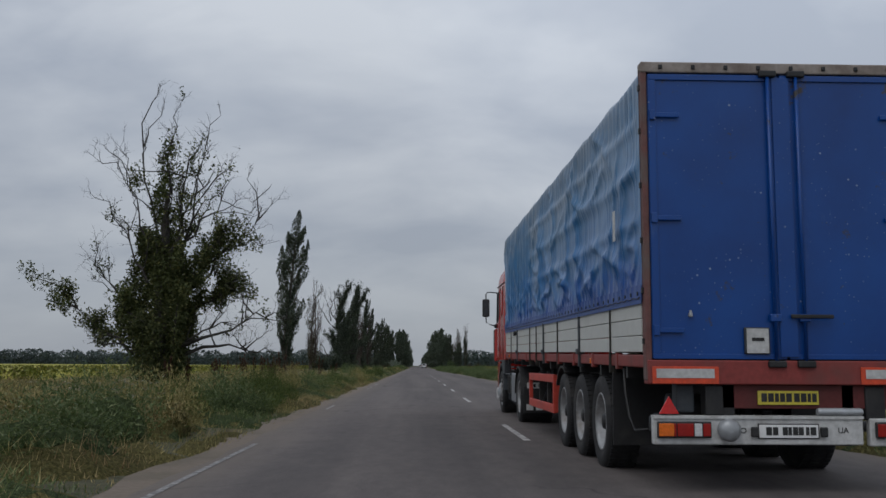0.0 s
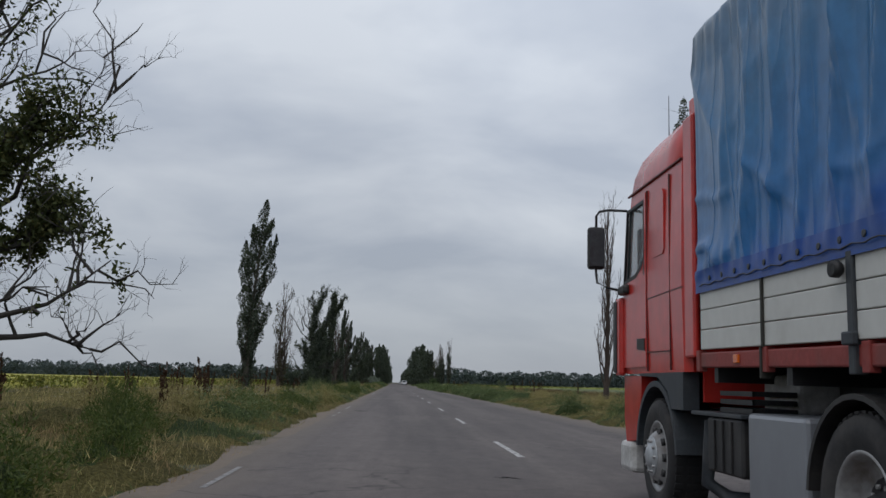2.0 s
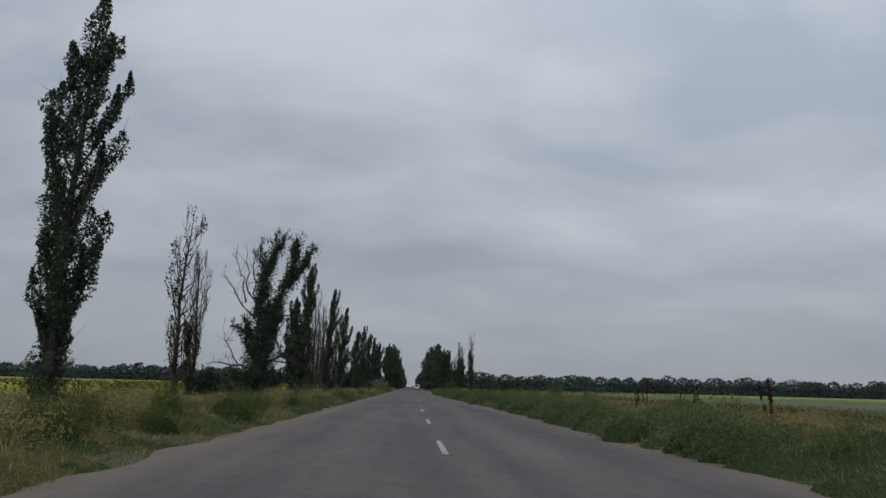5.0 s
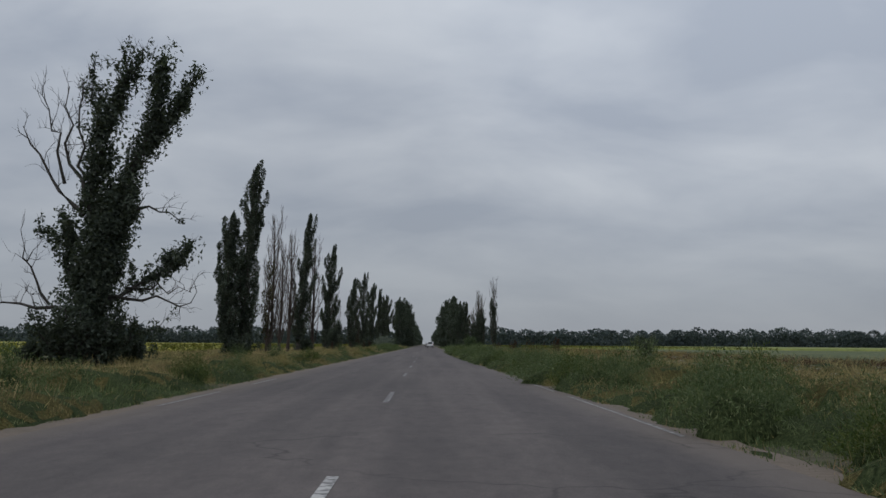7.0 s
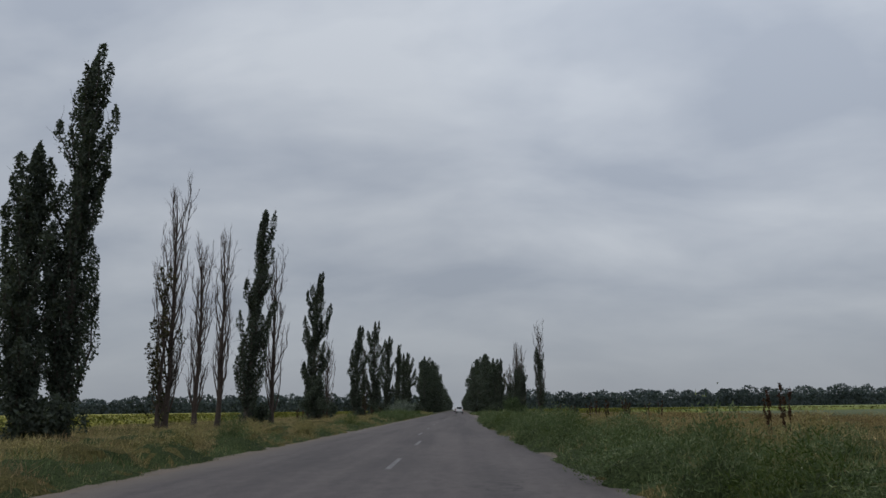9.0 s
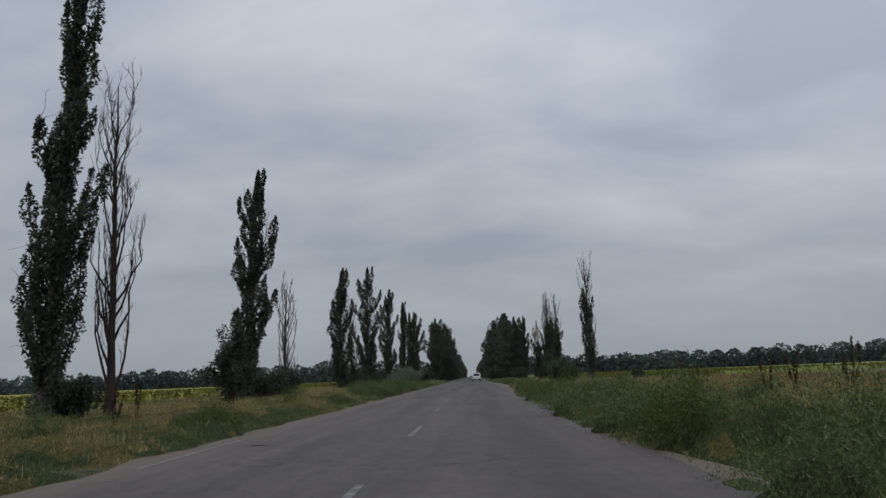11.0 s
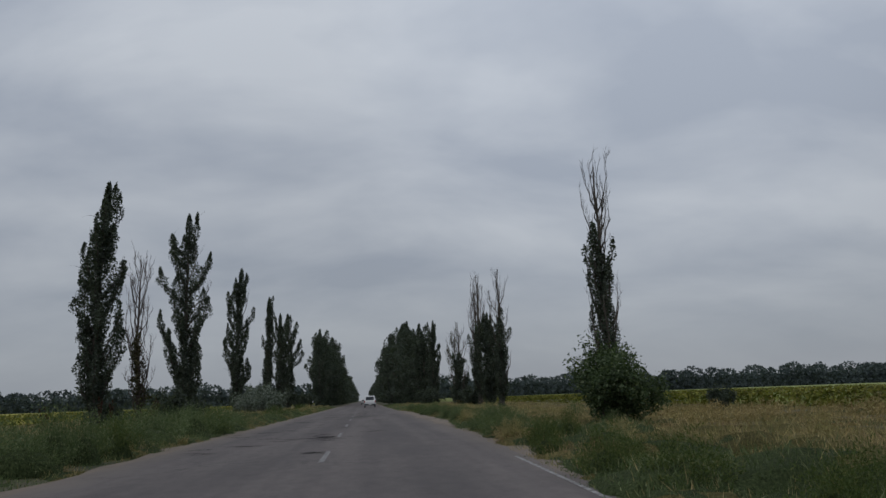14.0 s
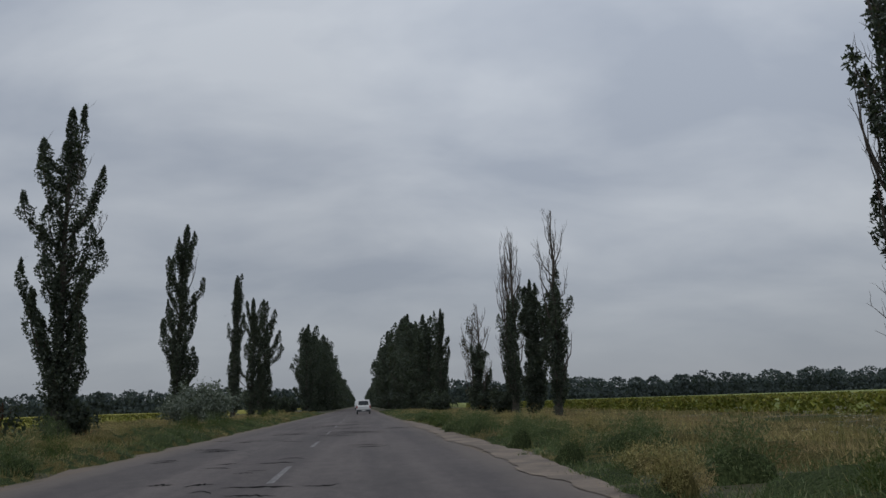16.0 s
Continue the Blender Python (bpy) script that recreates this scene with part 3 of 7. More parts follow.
def poplar(name, label, H, R, seed, alive=1.0, leaves=9000, low=0.04, leaf=LEAF, core=0.5, top_dead=0.0, group="roadside poplars", size=0.085, count=26, fine=True, plume=0.30, lean=0.0, lumps=0.85):
    """A Lombardy poplar: an upright trunk, steep limbs, each with its own plume of leaves. alive: the share of limbs in leaf; core: how thick the leaves stand round the trunk;
    top_dead: the share of the height, from the top, that is bare; lean: how far the wind has bent the top aside, in metres."""
    global rng
    rng = np.random.default_rng(seed)
    wv, wf, lv = [], [], []
    r0 = (0.014 * H + 0.04) * (1.0 if alive > 0.3 else 0.8)
    sway = rng.uniform(-0.25, 0.25, 2)
    trunk = [Vector((sway[0] * math.sin(3 * s) + rng.normal() * 0.04, sway[1] * math.sin(2.6 * s) + rng.normal() * 0.04, H * 0.94 * s - 0.1)) for s in np.linspace(0, 1, 9)]
    tube(wv, wf, trunk, [r0 * (1.25 if i == 0 else 1) * (1 - 0.11 * i) for i in range(9)], 8)
    live, dead = [], []
    for k in range(count):
        s0 = low + (0.86 - low) * (k / count) ** 1.1
        az = k * 2.399 + rng.normal() * 0.5
        i = min(int(s0 * 8), 7)
        p = trunk[i].lerp(trunk[i + 1], s0 * 8 - i)
        prof = max(0.28, math.sin(math.pi * min(1, 0.16 + 0.74 * s0)) ** 1.0 * (1.12 - 0.35 * s0))
        ln = H * (rng.uniform(0.13, 0.30) if alive else rng.uniform(0.2, 0.36)) * (1 - 0.35 * s0)
        out = R * rng.uniform(0.35, 1.1) * prof
        tip = p + Vector((math.cos(az) * out, math.sin(az) * out, ln))
        if tip.z > H:
            tip.z = H * rng.uniform(0.93, 1.0)
        pts = bent(p, tip, Vector((math.cos(az), math.sin(az), 0)) * out * 0.28, 5, 0.05)
        rr = r0 * (0.36 if alive else 0.38) * (1 - 0.6 * s0)
        bv, bf = (wv, wf) if alive else ([], [])
        tube(bv, bf, pts, [rr, rr * 0.8, rr * 0.62, rr * 0.46, rr * 0.3, rr * 0.12], 5)
        bare = rng.random() > alive or tip.z > H * (1.001 - top_dead)
        if not bare:
            live.append((pts, ln))
        if fine:
            twigs(bv, bf, pts, (7 if alive == 0 else 5) if bare else 2, H * 0.065, 0.017 if bare else 0.014, 2.2 if bare else 1.0, 1 if bare else 0)
        if not alive:
            dead.append((bv, bf))
    if live and leaves:
        total = sum(l for _, l in live)
        inner = int(leaves * core * 0.6)
        for pts, ln in live:
            lv.append(spindle(pts, max(0.26, R * plume * rng.uniform(0.7, 1.25)), max(20, int((leaves - inner) * ln / total)), rng.uniform(0.05, 0.3)))
        body = trunk if top_dead < 0.02 else trunk[:max(3, int(9 * (1 - top_dead)))]
        t = spindle(body, R * (0.26 + 0.56 * core), inner, 0.0, 0.5)
        lump = np.array([0.86 + lumps * noise.noise((q[0] / R * 1.1, q[1] / R * 1.1, q[2] * 0.55 + seed)) for q in t])
        t[:, 0] *= lump
        t[:, 1] *= lump
        lv.append(t)
        foot = spindle(trunk[:3], R * 0.48, int(leaves * 0.06), 0.0, 0.2)
        lv.append(foot[foot[:, 2] > 0.1])
    for vs in [wv] + [bv for bv, _ in dead]:
        for v in vs:
            v.x += lean * max(0.0, v.z / H) ** 1.5
    for a in lv:
        a[:, 0] += lean * np.maximum(0, a[:, 2] / H) ** 1.5
    tree = thing(name, label, "tree", group)
    part("trunk", mesh_of("trunk", wv, wf, BARK if alive > 0.3 else DEADWOOD, True), None, tree)
    for bv, bf in dead:
        part("branch", mesh_of("branch", bv, bf, DEADWOOD, True), None, tree)
    if lv:
        part("crown", poly_soup("crown", leaf_faces(np.concatenate(lv), size), 3, leaf), None, tree)
    return tree


def spreading(name, label, limbs, H, r0, seed, leaf=LEAF, leaves=9000, size=0.13, group="roadside poplars", suckers=0):
    """An old broad tree: limbs are (start height, end x, end y, end z, bend up, thickness, leaf share)."""
    global rng
    rng = np.random.default_rng(seed)
    wv, wf, lv = [], [], []
    trunk = [Vector((0.12 * math.sin(2.3 * s), 0.1 * math.sin(1.7 * s), H * s - 0.1)) for s in np.linspace(0, 1, 8)]
    tube(wv, wf, trunk, [r0 * (1.4, 1.0, 0.9, 0.8, 0.66, 0.5, 0.34, 0.12)[i] for i in range(8)], 10)
    total = sum(l[6] for l in limbs) or 1
    for h, ex, ey, ez, sag, thick, share in limbs:
        i = min(int(h / H * 7), 6)
        p = trunk[i].lerp(trunk[i + 1], h / H * 7 - i)
        pts = bent(p, (ex, ey, ez), (0, 0, sag), 7, 0.16)
        tube(wv, wf, pts, [thick * (1 - 0.125 * k) for k in range(8)], 6)
        sub = []
        for _ in range(6 if share < 0.5 else 9):
            s = rng.uniform(0.35, 1.0) * 7
            j = min(int(s), 6)
            q = pts[j].lerp(pts[j + 1], s - j)
            d = ((pts[j + 1] - pts[j]).normalized() * 0.8 + Vector(rng.normal(size=3)) * 0.6 + Vector((0, 0, 0.45))).normalized()
            ln = (Vector((ex, ey, ez)) - p).length * rng.uniform(0.18, 0.42)
            t = bent(q, q + d * ln, (0, 0, 0.08 * ln), 4, 0.07 * ln)
            tr = thick * 0.4
            tube(wv, wf, t, [tr, tr * 0.8, tr * 0.6, tr * 0.4, tr * 0.15], 4)
            sub.append(t)
        for t in sub:
            twigs(wv, wf, t, 5 if share < 0.5 else 2, 0.9, 0.014, 0.5, 1 if share < 0.5 else 0)
        if share:
            m = max(1, int(leaves * share / total / 26 / (len(sub) + 2)))
            lv += clumps(pts, 26, 0.42, m * 2, 0.3)
            for t in sub:
                lv += clumps(t, 26, 0.34, m, 0.1)
    if suckers:
        lv += clumps(trunk[:6], 30, 0.62, suckers, 0.0)
        for k in range(9):
            a = k * 2.399
            q = bent((0, 0, 0.1), (math.cos(a) * 1.5, math.sin(a) * 1.5, H * rng.uniform(0.3, 0.55)), (math.cos(a) * 0.4, math.sin(a) * 0.4, 0), 5, 0.08)
            tube(wv, wf, q, [0.09, 0.08, 0.065, 0.05, 0.035, 0.015], 5)
            lv += clumps(q, 30, 0.42, suckers // 9, 0.05)
    tree = thing(name, label, "tree", group)
    part("trunk", mesh_of("trunk", wv, wf, SHADEBARK, True), None, tree)
    if lv:
        part("crown", poly_soup("crown", leaf_faces(np.concatenate(lv), size), 3, leaf), None, tree)
    return tree


def bush(name, label, w, h, seed, leaf, leaves=5000, size=0.12, group="roadside bushes", thin=0.6, up=0.0):
    global rng
    rng = np.random.default_rng(seed)
    wv, wf, lv, sep = [], [], [], []
    for k in range(16):
        az = k * 2.399
        o = w / 2 * rng.uniform(0.25, 1.0)
        tip = Vector((math.cos(az) * o, math.sin(az) * o, h * rng.uniform(0.6, 1.0) * (1 - 0.35 * (o / w * 2) ** 2)))
        pts = bent((rng.normal() * 0.15, rng.normal() * 0.15, -0.05), tip, (0, 0, 0.15 * h), 4, 0.06)
        if h > 1.2:
            wv, wf = [], []
            sep.append((wv, wf))
        tube(wv, wf, pts, [0.035, 0.03, 0.022, 0.014, 0.006], 4)
        lv += clumps(pts, 24, 0.12 * w ** 0.8, int(leaves / 24 / 16), 0.2)
    b = thing(name, label, "bush", group)
    for sv, sf in sep:
        part("stem", mesh_of("stem", sv, sf, BARK, True), None, b)
    if not sep:
        tagged(part("stalk", mesh_of("stalk", wv, wf, leaf, True), None, b), kind="stuff")
    pts = np.concatenate(lv)
    pts[:, 2] = np.maximum(pts[:, 2], 0.08)
    part("foliage", poly_soup("foliage", leaf_faces(pts, size, 0.0, thin, up), 3, leaf), None, b)
    return b


def put(ob, x, y, turn=0, sx=1.0, sz=1.0):
    ob.matrix_basis = pose(x, y, land_z(x, y) - 0.02, 0, 0, turn) @ Matrix.Diagonal((sx, sx, sz, 1))
    return ob


def again(ob, x, y, turn, sx=1.0, sz=1.0):
    return copy_thing(ob, pose(x, y, land_z(x, y) - 0.02, 0, 0, turn) @ Matrix.Diagonal((sx, sx, sz, 1)))


# the old half-dead tree on the left of the road
put(spreading("poplar_tree", "old half-dead broad poplar with bare upper branches", [
    (2.0, -5.4, 0.3, 5.6, -0.3, 0.16, 1.3), (2.2, 5.0, 0.6, 2.6, 0.5, 0.15, 0.0), (2.8, 5.6, -0.4, 5.0, -0.4, 0.14, 0.1), (3.4, 4.6, 0.4, 6.6, 0.2, 0.14, 1.6),
    (4.0, 3.4, -0.8, 8.6, 0.4, 0.15, 1.2), (4.2, 5.2, 0.3, 10.0, 0.2, 0.12, 0.0), (5.0, 2.6, 0.5, 12.8, 0.6, 0.14, 0.25), (5.4, 1.4, -0.4, 13.6, 0.3, 0.14, 0.3),
    (4.6, -2.6, 0.3, 9.8, 0.2, 0.12, 0.1), (5.6, -1.4, 0.3, 14.4, 0.2, 0.12, 0.0), (3.0, -3.4, -0.6, 7.2, 0.0, 0.10, 0.05), (2.4, -3.9, 0.3, 3.0, 0.2, 0.10, 0.05),
    (3.0, -1.2, 0.8, 8.0, 0.3, 0.14, 2.6), (2.4, 1.3, -0.8, 7.0, 0.3, 0.14, 2.6), (1.2, -1.6, 0.4, 5.2, 0.0, 0.14, 2.2), (1.2, 1.6, 0.2, 4.6, 0.0, 0.14, 2.0), (5.0, 0.4, 0.2, 11.8, 0.2, 0.14, 1.5),
    (6.0, 3.6, 0.3, 12.2, 0.5, 0.10, 0.0), (6.6, 2.0, 0.6, 14.0, 0.3, 0.09, 0.0), (6.0, -2.4, -0.4, 12.6, 0.5, 0.09, 0.0), (7.0, 0.4, -0.6, 14.2, 0.2, 0.09, 0.1), (4.5, 4.4, -0.6, 8.4, 0.6, 0.10, 0.3), (1.6, 4.2, -0.8, 4.2, 0.6, 0.10, 0.0)],
    11.5, 0.55, 11, LEAF_LIGHT, 46000, 0.085, suckers=480), -9.3, 60.0, 0, 0.55, 0.55)
# the leaning broken poplar further on
def forked():
    """An old forked poplar: a leaning bole wrapped in leaves, two leafy arms, bare broken side branches and a leafy foot."""
    global rng
    rng = np.random.default_rng(12)
    wv, wf, lv = [], [], []
    bole = bent((0, 0, -0.1), (0.95, 0.1, 7.2), (-0.25, 0, 0), 7, 0.05)
    tube(wv, wf, bole, [0.58, 0.44, 0.40, 0.36, 0.32, 0.29, 0.26, 0.22], 10)
    lv += [spindle(bole, 1.12, 10500, 0.20, 0.35), spindle(bole[:6], 1.5, 2600, 0.45, 0.6)]
    lv += clumps(bole, 26, 0.74, 190, 0.3)
    for t in twigs(wv, wf, bole, 40, 1.5, 0.030, 0.9, 0):
        lv += clumps(t, 14, 0.26, 5, 0.3)
    # start, end, bend, thickness, leaves in the plume, its half-width, where it begins, twigs
    for p, q, sag, thick, n, wide, t0, tw in (
            ((0.15, 0.1, 5.8), (0.75, 0.4, 11.4), (-0.35, 0, 0), 0.22, 6500, 0.85, 0.0, 7), ((0.4, 0.3, 9.6), (0.95, 0.5, 13.1), (0.1, 0, 0), 0.08, 620, 0.42, 0.1, 14), ((0.5, 0.3, 9.8), (1.6, 0.1, 12.7), (0, 0, 0.2), 0.07, 420, 0.34, 0.1, 12),
            ((0.2, 0.3, 9.0), (-0.2, 0.0, 12.3), (-0.2, 0, 0), 0.07, 420, 0.36, 0.1, 12), ((0.9, 0.0, 6.2), (2.75, -0.3, 12.6), (0.3, 0, -0.3), 0.22, 5600, 0.74, 0.0, 6), ((2.0, -0.1, 8.8), (4.1, -0.2, 12.1), (0.1, 0, -0.2), 0.10, 1700, 0.50, 0.1, 6),
            ((1.7, 0.1, 8.2), (2.0, 0.4, 11.0), (0, 0, 0), 0.07, 160, 0.3, 0.2, 8),
            ((-0.3, 0.0, 6.3), (-3.2, 0.5, 10.1), (-0.1, 0, -0.2), 0.11, 0, 0, 0, 9), ((-1.2, 0.1, 7.6), (-2.1, -0.4, 11.2), (0.1, 0, 0.1), 0.08, 0, 0, 0, 9), ((-0.3, 0.1, 6.8), (-1.3, 0.4, 11.8), (-0.3, 0, 0), 0.10, 0, 0, 0, 11), ((-0.1, 0.0, 7.6), (-0.7, 0.2, 12.1), (-0.2, 0, 0), 0.08, 60, 0.3, 0.5, 11),
            ((0.1, 0.0, 5.0), (-2.3, 0.2, 5.6), (0, 0, -0.1), 0.07, 520, 0.34, 0.35, 4), ((0.0, 0.1, 2.3), (-4.2, 0.3, 2.5), (0, 0, 0.3), 0.12, 0, 0, 0, 9), ((-1.6, 0.1, 2.6), (-3.0, 0.4, 5.5), (-0.2, 0, 0), 0.07, 0, 0, 0, 8),
            ((0.2, 0.0, 2.7), (4.3, -0.3, 2.7), (0, 0, 0.2), 0.10, 0, 0, 0, 12), ((0.2, 0.1, 2.4), (3.9, 0.2, 4.9), (0, 0, -0.2), 0.11, 1300, 0.50, 0.55, 8), ((1.5, 0.1, 3.3), (4.3, -0.4, 3.1), (0, 0, 0.1), 0.06, 0, 0, 0, 9), ((0.8, 0.0, 6.4), (3.9, -0.3, 5.9), (0, 0, 0.35), 0.08, 90, 0.3, 0.2, 4),
            ((0.1, 0.2, 0.3), (2.9, 0.4, 1.6), (0, 0, 0.1), 0.08, 500, 0.45, 0.35, 7), ((0.0, 0.0, 4.2), (1.7, -0.3, 6.6), (0.2, 0, 0), 0.10, 1500, 0.62, 0.1, 3), ((0.0, 0.0, 2.8), (-1.2, 0.2, 6.2), (-0.2, 0, 0), 0.10, 1500, 0.52, 0.1, 3)):
        pts = bent(p, q, sag, 6, 0.12)
        tube(wv, wf, pts, [thick * (1 - 0.14 * k) for k in range(7)], 6)
        side = twigs(wv, wf, pts, tw if n < 700 else tw + 8, 1.15 if n < 700 else 0.95, 0.020, 0.8, 1)
        if n:
            lv.append(spindle(pts, wide * 0.8, int(n * 0.42), t0, 0.45))
            lv += clumps(pts, 20, wide * 0.8, int(n * 0.33 / 20), t0)
            if n > 200:
                for t in side:
                    lv += clumps(t, 12, 0.20, 4 if n > 700 else 2, 0.3)
    # shoots round the foot
    for k in range(13):
        a = k * 2.399
        o, h = rng.uniform(0.8, 2.2), rng.uniform(1.2, 2.7)
        pts = bent((0, 0, 0.05), (math.cos(a) * o - 0.45, math.sin(a) * o, h), (math.cos(a) * 0.4, math.sin(a) * 0.4, 0), 5, 0.08)
        tube(wv, wf, pts, [0.07, 0.06, 0.05, 0.04, 0.03, 0.012], 5)
        lv += clumps(pts, 24, 0.40, 24, 0.2)
    at = np.concatenate(lv)
    tree = thing("poplar_tree", "broad old forked poplar with broken bare side branches", "tree", "roadside poplars")
    part("trunk", mesh_of("trunk", wv, wf, SHADEBARK, True), None, tree)
    part("crown", poly_soup("crown", leaf_faces(at[at[:, 2] > 0.1], 0.085), 3, LEAF), None, tree)
    return tree


put(forked(), -13.1, 173.4)

KINDS = {
    "full": dict(label="tall columnar poplar in full leaf", alive=1.0, leaves=68000, low=0.03, core=0.66, size=0.072, count=84, plume=0.19, lumps=0.6),
    "slim": dict(label="slender columnar poplar with loose plumes", alive=0.88, leaves=28000, low=0.03, core=0.42, count=38, plume=0.22, size=0.083),
    "bare": dict(label="bare dead poplar with thin upright twigs", alive=0.0, leaves=0, low=0.05, count=34),
    "half": dict(label="half-dead poplar with a bare top and leafy foot", alive=0.68, leaves=12000, low=0.03, core=0.6, size=0.072, top_dead=0.32, count=34, plume=0.34),
    "thin": dict(label="poplar with a thin leafy middle and bare twigs round it", alive=0.42, leaves=11000, low=0.03, core=0.75, size=0.068, top_dead=0.24, count=48, plume=0.26),
    "rust": dict(label="nearly dead poplar with brown leaf remnants", alive=0.30, leaves=1300, low=0.08, leaf=LEAF_BROWN, core=0.3, count=32),
    "tight": dict(label="narrow dense dark poplar", alive=1.0, leaves=25000, low=0.02, core=0.56, count=40, plume=0.25, size=0.078),
    "plume": dict(label="poplar of several plumes with gaps between", alive=0.95, leaves=30000, low=0.02, core=0.40, count=32, plume=0.21, size=0.078)}
# kind, x, y, height, half-width, lean, seed
ROW = [
    ("full", 13.0, 92.2, 17.3, 2.35, 0.8, 21), ("bare", 12.45, 110.6, 14.3, 0.9, 0.2, 23),
    ("slim", -15.9, 136.0, 18.6, 2.2, 1.3, 22), ("rust", -15.1, 154.6, 12.4, 1.35, 0.7, 25), ("bare", -15.3, 159.5, 10.4, 0.95, 0.1, 101), ("rust", -15.3, 159.0, 5.9, 0.7, 0.2, 102),
    ("tight", -13.5, 208.5, 15.5, 1.4, 0.9, 26), ("tight", -14.4, 207.2, 11.4, 1.35, 0.2, 103), ("bare", -13.7, 222.0, 13.4, 1.0, 0.2, 104), ("bare", -13.6, 227.0, 11.4, 0.85, 0.3, 105),
    ("bare", -13.5, 232.0, 12.6, 0.75, 0.2, 106), ("rust", -13.8, 221.2, 9.1, 1.2, 0.2, 107), ("tight", -13.6, 240.4, 15.9, 1.3, 1.3, 108), ("bare", -12.3, 243.0, 13.3, 1.0, 0.2, 109),
    ("slim", -13.6, 269.3, 15.4, 1.6, 1.0, 110), ("bare", -13.5, 282.5, 9.6, 0.8, 0.3, 111), ("tight", -13.05, 309.6, 13.5, 1.45, 0.6, 112), ("bare", -12.95, 318.8, 11.0, 0.8, 0.3, 113),
    ("rust", -12.9, 318.2, 5.9, 1.0, 0.1, 114), ("plume", -12.7, 332.0, 16.2, 2.1, 0.4, 27), ("slim", -12.5, 361.0, 15.9, 1.65, 0.5, 116), ("tight", -12.7, 394.0, 16.4, 1.25, 0.6, 117),
    ("plume", -12.0, 405.0, 15.0, 2.0, 0.3, 118), ("plume", -11.4, 413.0, 15.8, 2.2, 0.3, 119), ("bare", -12.8, 422.0, 13.0, 1.1, 0.0, 120),
    ("thin", 12.75, 304.3, 13.2, 1.0, -0.2, 24), ("half", 12.5, 340.0, 12.8, 1.0, 0.1, 121), ("tight", 12.4, 347.0, 9.0, 1.2, 0.0, 122), ("half", 12.6, 356.0, 14.3, 1.2, 0.0, 123),
    ("bare", 12.6, 358.5, 13.0, 0.9, 0.1, 124), ("half", 12.5, 376.0, 10.9, 1.3, 0.0, 125), ("rust", 12.7, 380.0, 10.4, 1.6, 0.0, 126), ("tight", 12.2, 413.0, 13.9, 1.3, 0.0, 127), ("half", 12.4, 418.0, 12.8, 1.0, 0.0, 128)]
for kind, x, y, H, R, lean, seed in ROW:
    put(poplar("dead_poplar_tree" if kind in ("bare", "rust") else "poplar_tree", H=H, R=R, seed=seed, lean=lean, **KINDS[kind]), x, y)
WIDE = put(poplar("poplar_tree", "broad dense poplar of the far avenue", 17.0, 2.7, 28, 1.0, 9000, 0.02, LEAF_AVENUE_HAZE, core=0.7, size=0.16, count=26, plume=0.30), -9.4, 478.0)
WIDER = put(poplar("poplar_tree", "broad dense poplar of the far avenue", 17.0, 2.9, 29, 1.0, 9000, 0.02, LEAF_AVENUE_HAZE, core=0.6, size=0.16, count=20, plume=0.33), -9.6, 486.0)
FAR = put(poplar("poplar_tree", "dense poplar far down the avenue", 17.0, 3.0, 30, 1.0, 2600, 0.02, LEAF_AVENUE_HAZE, core=1.0, size=0.27, count=22, fine=False, plume=0.32), -8.0, 566.0)

# the closed avenue in the distance
av = random.Random(5)
for side in (-1, 1):
    y = 492.0 if side < 0 else 424.0
    while y < 1500:
        near = y < (540 if side < 0 else 480)
        again(av.choice((WIDE, WIDER)) if near else FAR, side * ((10.4 if y < 520 else 9.0) - (1.2 if side < 0 else 0) + av.uniform(-0.7, 0.7)), y, av.uniform(0, 360), av.uniform(0.95, 1.25), (0.96 + av.uniform(0, 0.22)) * (1.0 if side < 0 else 0.74 + 0.25 * min(1, (y - 424) / 60)) * (1 if y < 600 else 0.75))
        y += av.uniform(5.5, 8.5) if y < 560 else av.uniform(12, 18) if y < 760 else av.uniform(30, 45)

# bushes
put(bush("green_bush", "dense leafy green bush in the weeds by the road", 2.9, 2.35, 31, LEAF_BUSH, 17000, 0.047), 7.6, 284.7, 0, 1.16, 1.0)
put(bush("twiggy_bush", "thin-leaved grey-green bush among tall weeds", 1.9, 2.1, 35, LEAF_SILVER_GREEN, 4500, 0.038), 14.9, 196.0)
put(bush("leafy_sapling", "leafy poplar sapling in the grass", 2.5, 4.1, 34, LEAF, 9000, 0.07), -10.7, 254.2)
SILVER = put(bush("silver_bush", "silvery grey-green bush by the road", 5.0, 2.6, 32, LEAF_SILVER, 5000, 0.10), -8.6, 347.0)
again(SILVER, -9.2, 353.0, 120, 1.1, 1.05)
again(SILVER, -8.4, 341.5, 220, 0.7, 0.75)
LOWBUSH = put(bush("green_bush", "low dense green bush among grass", 3.4, 1.9, 33, LEAF, 3500), -14.3, 161.0, 0, 0.85, 0.95)
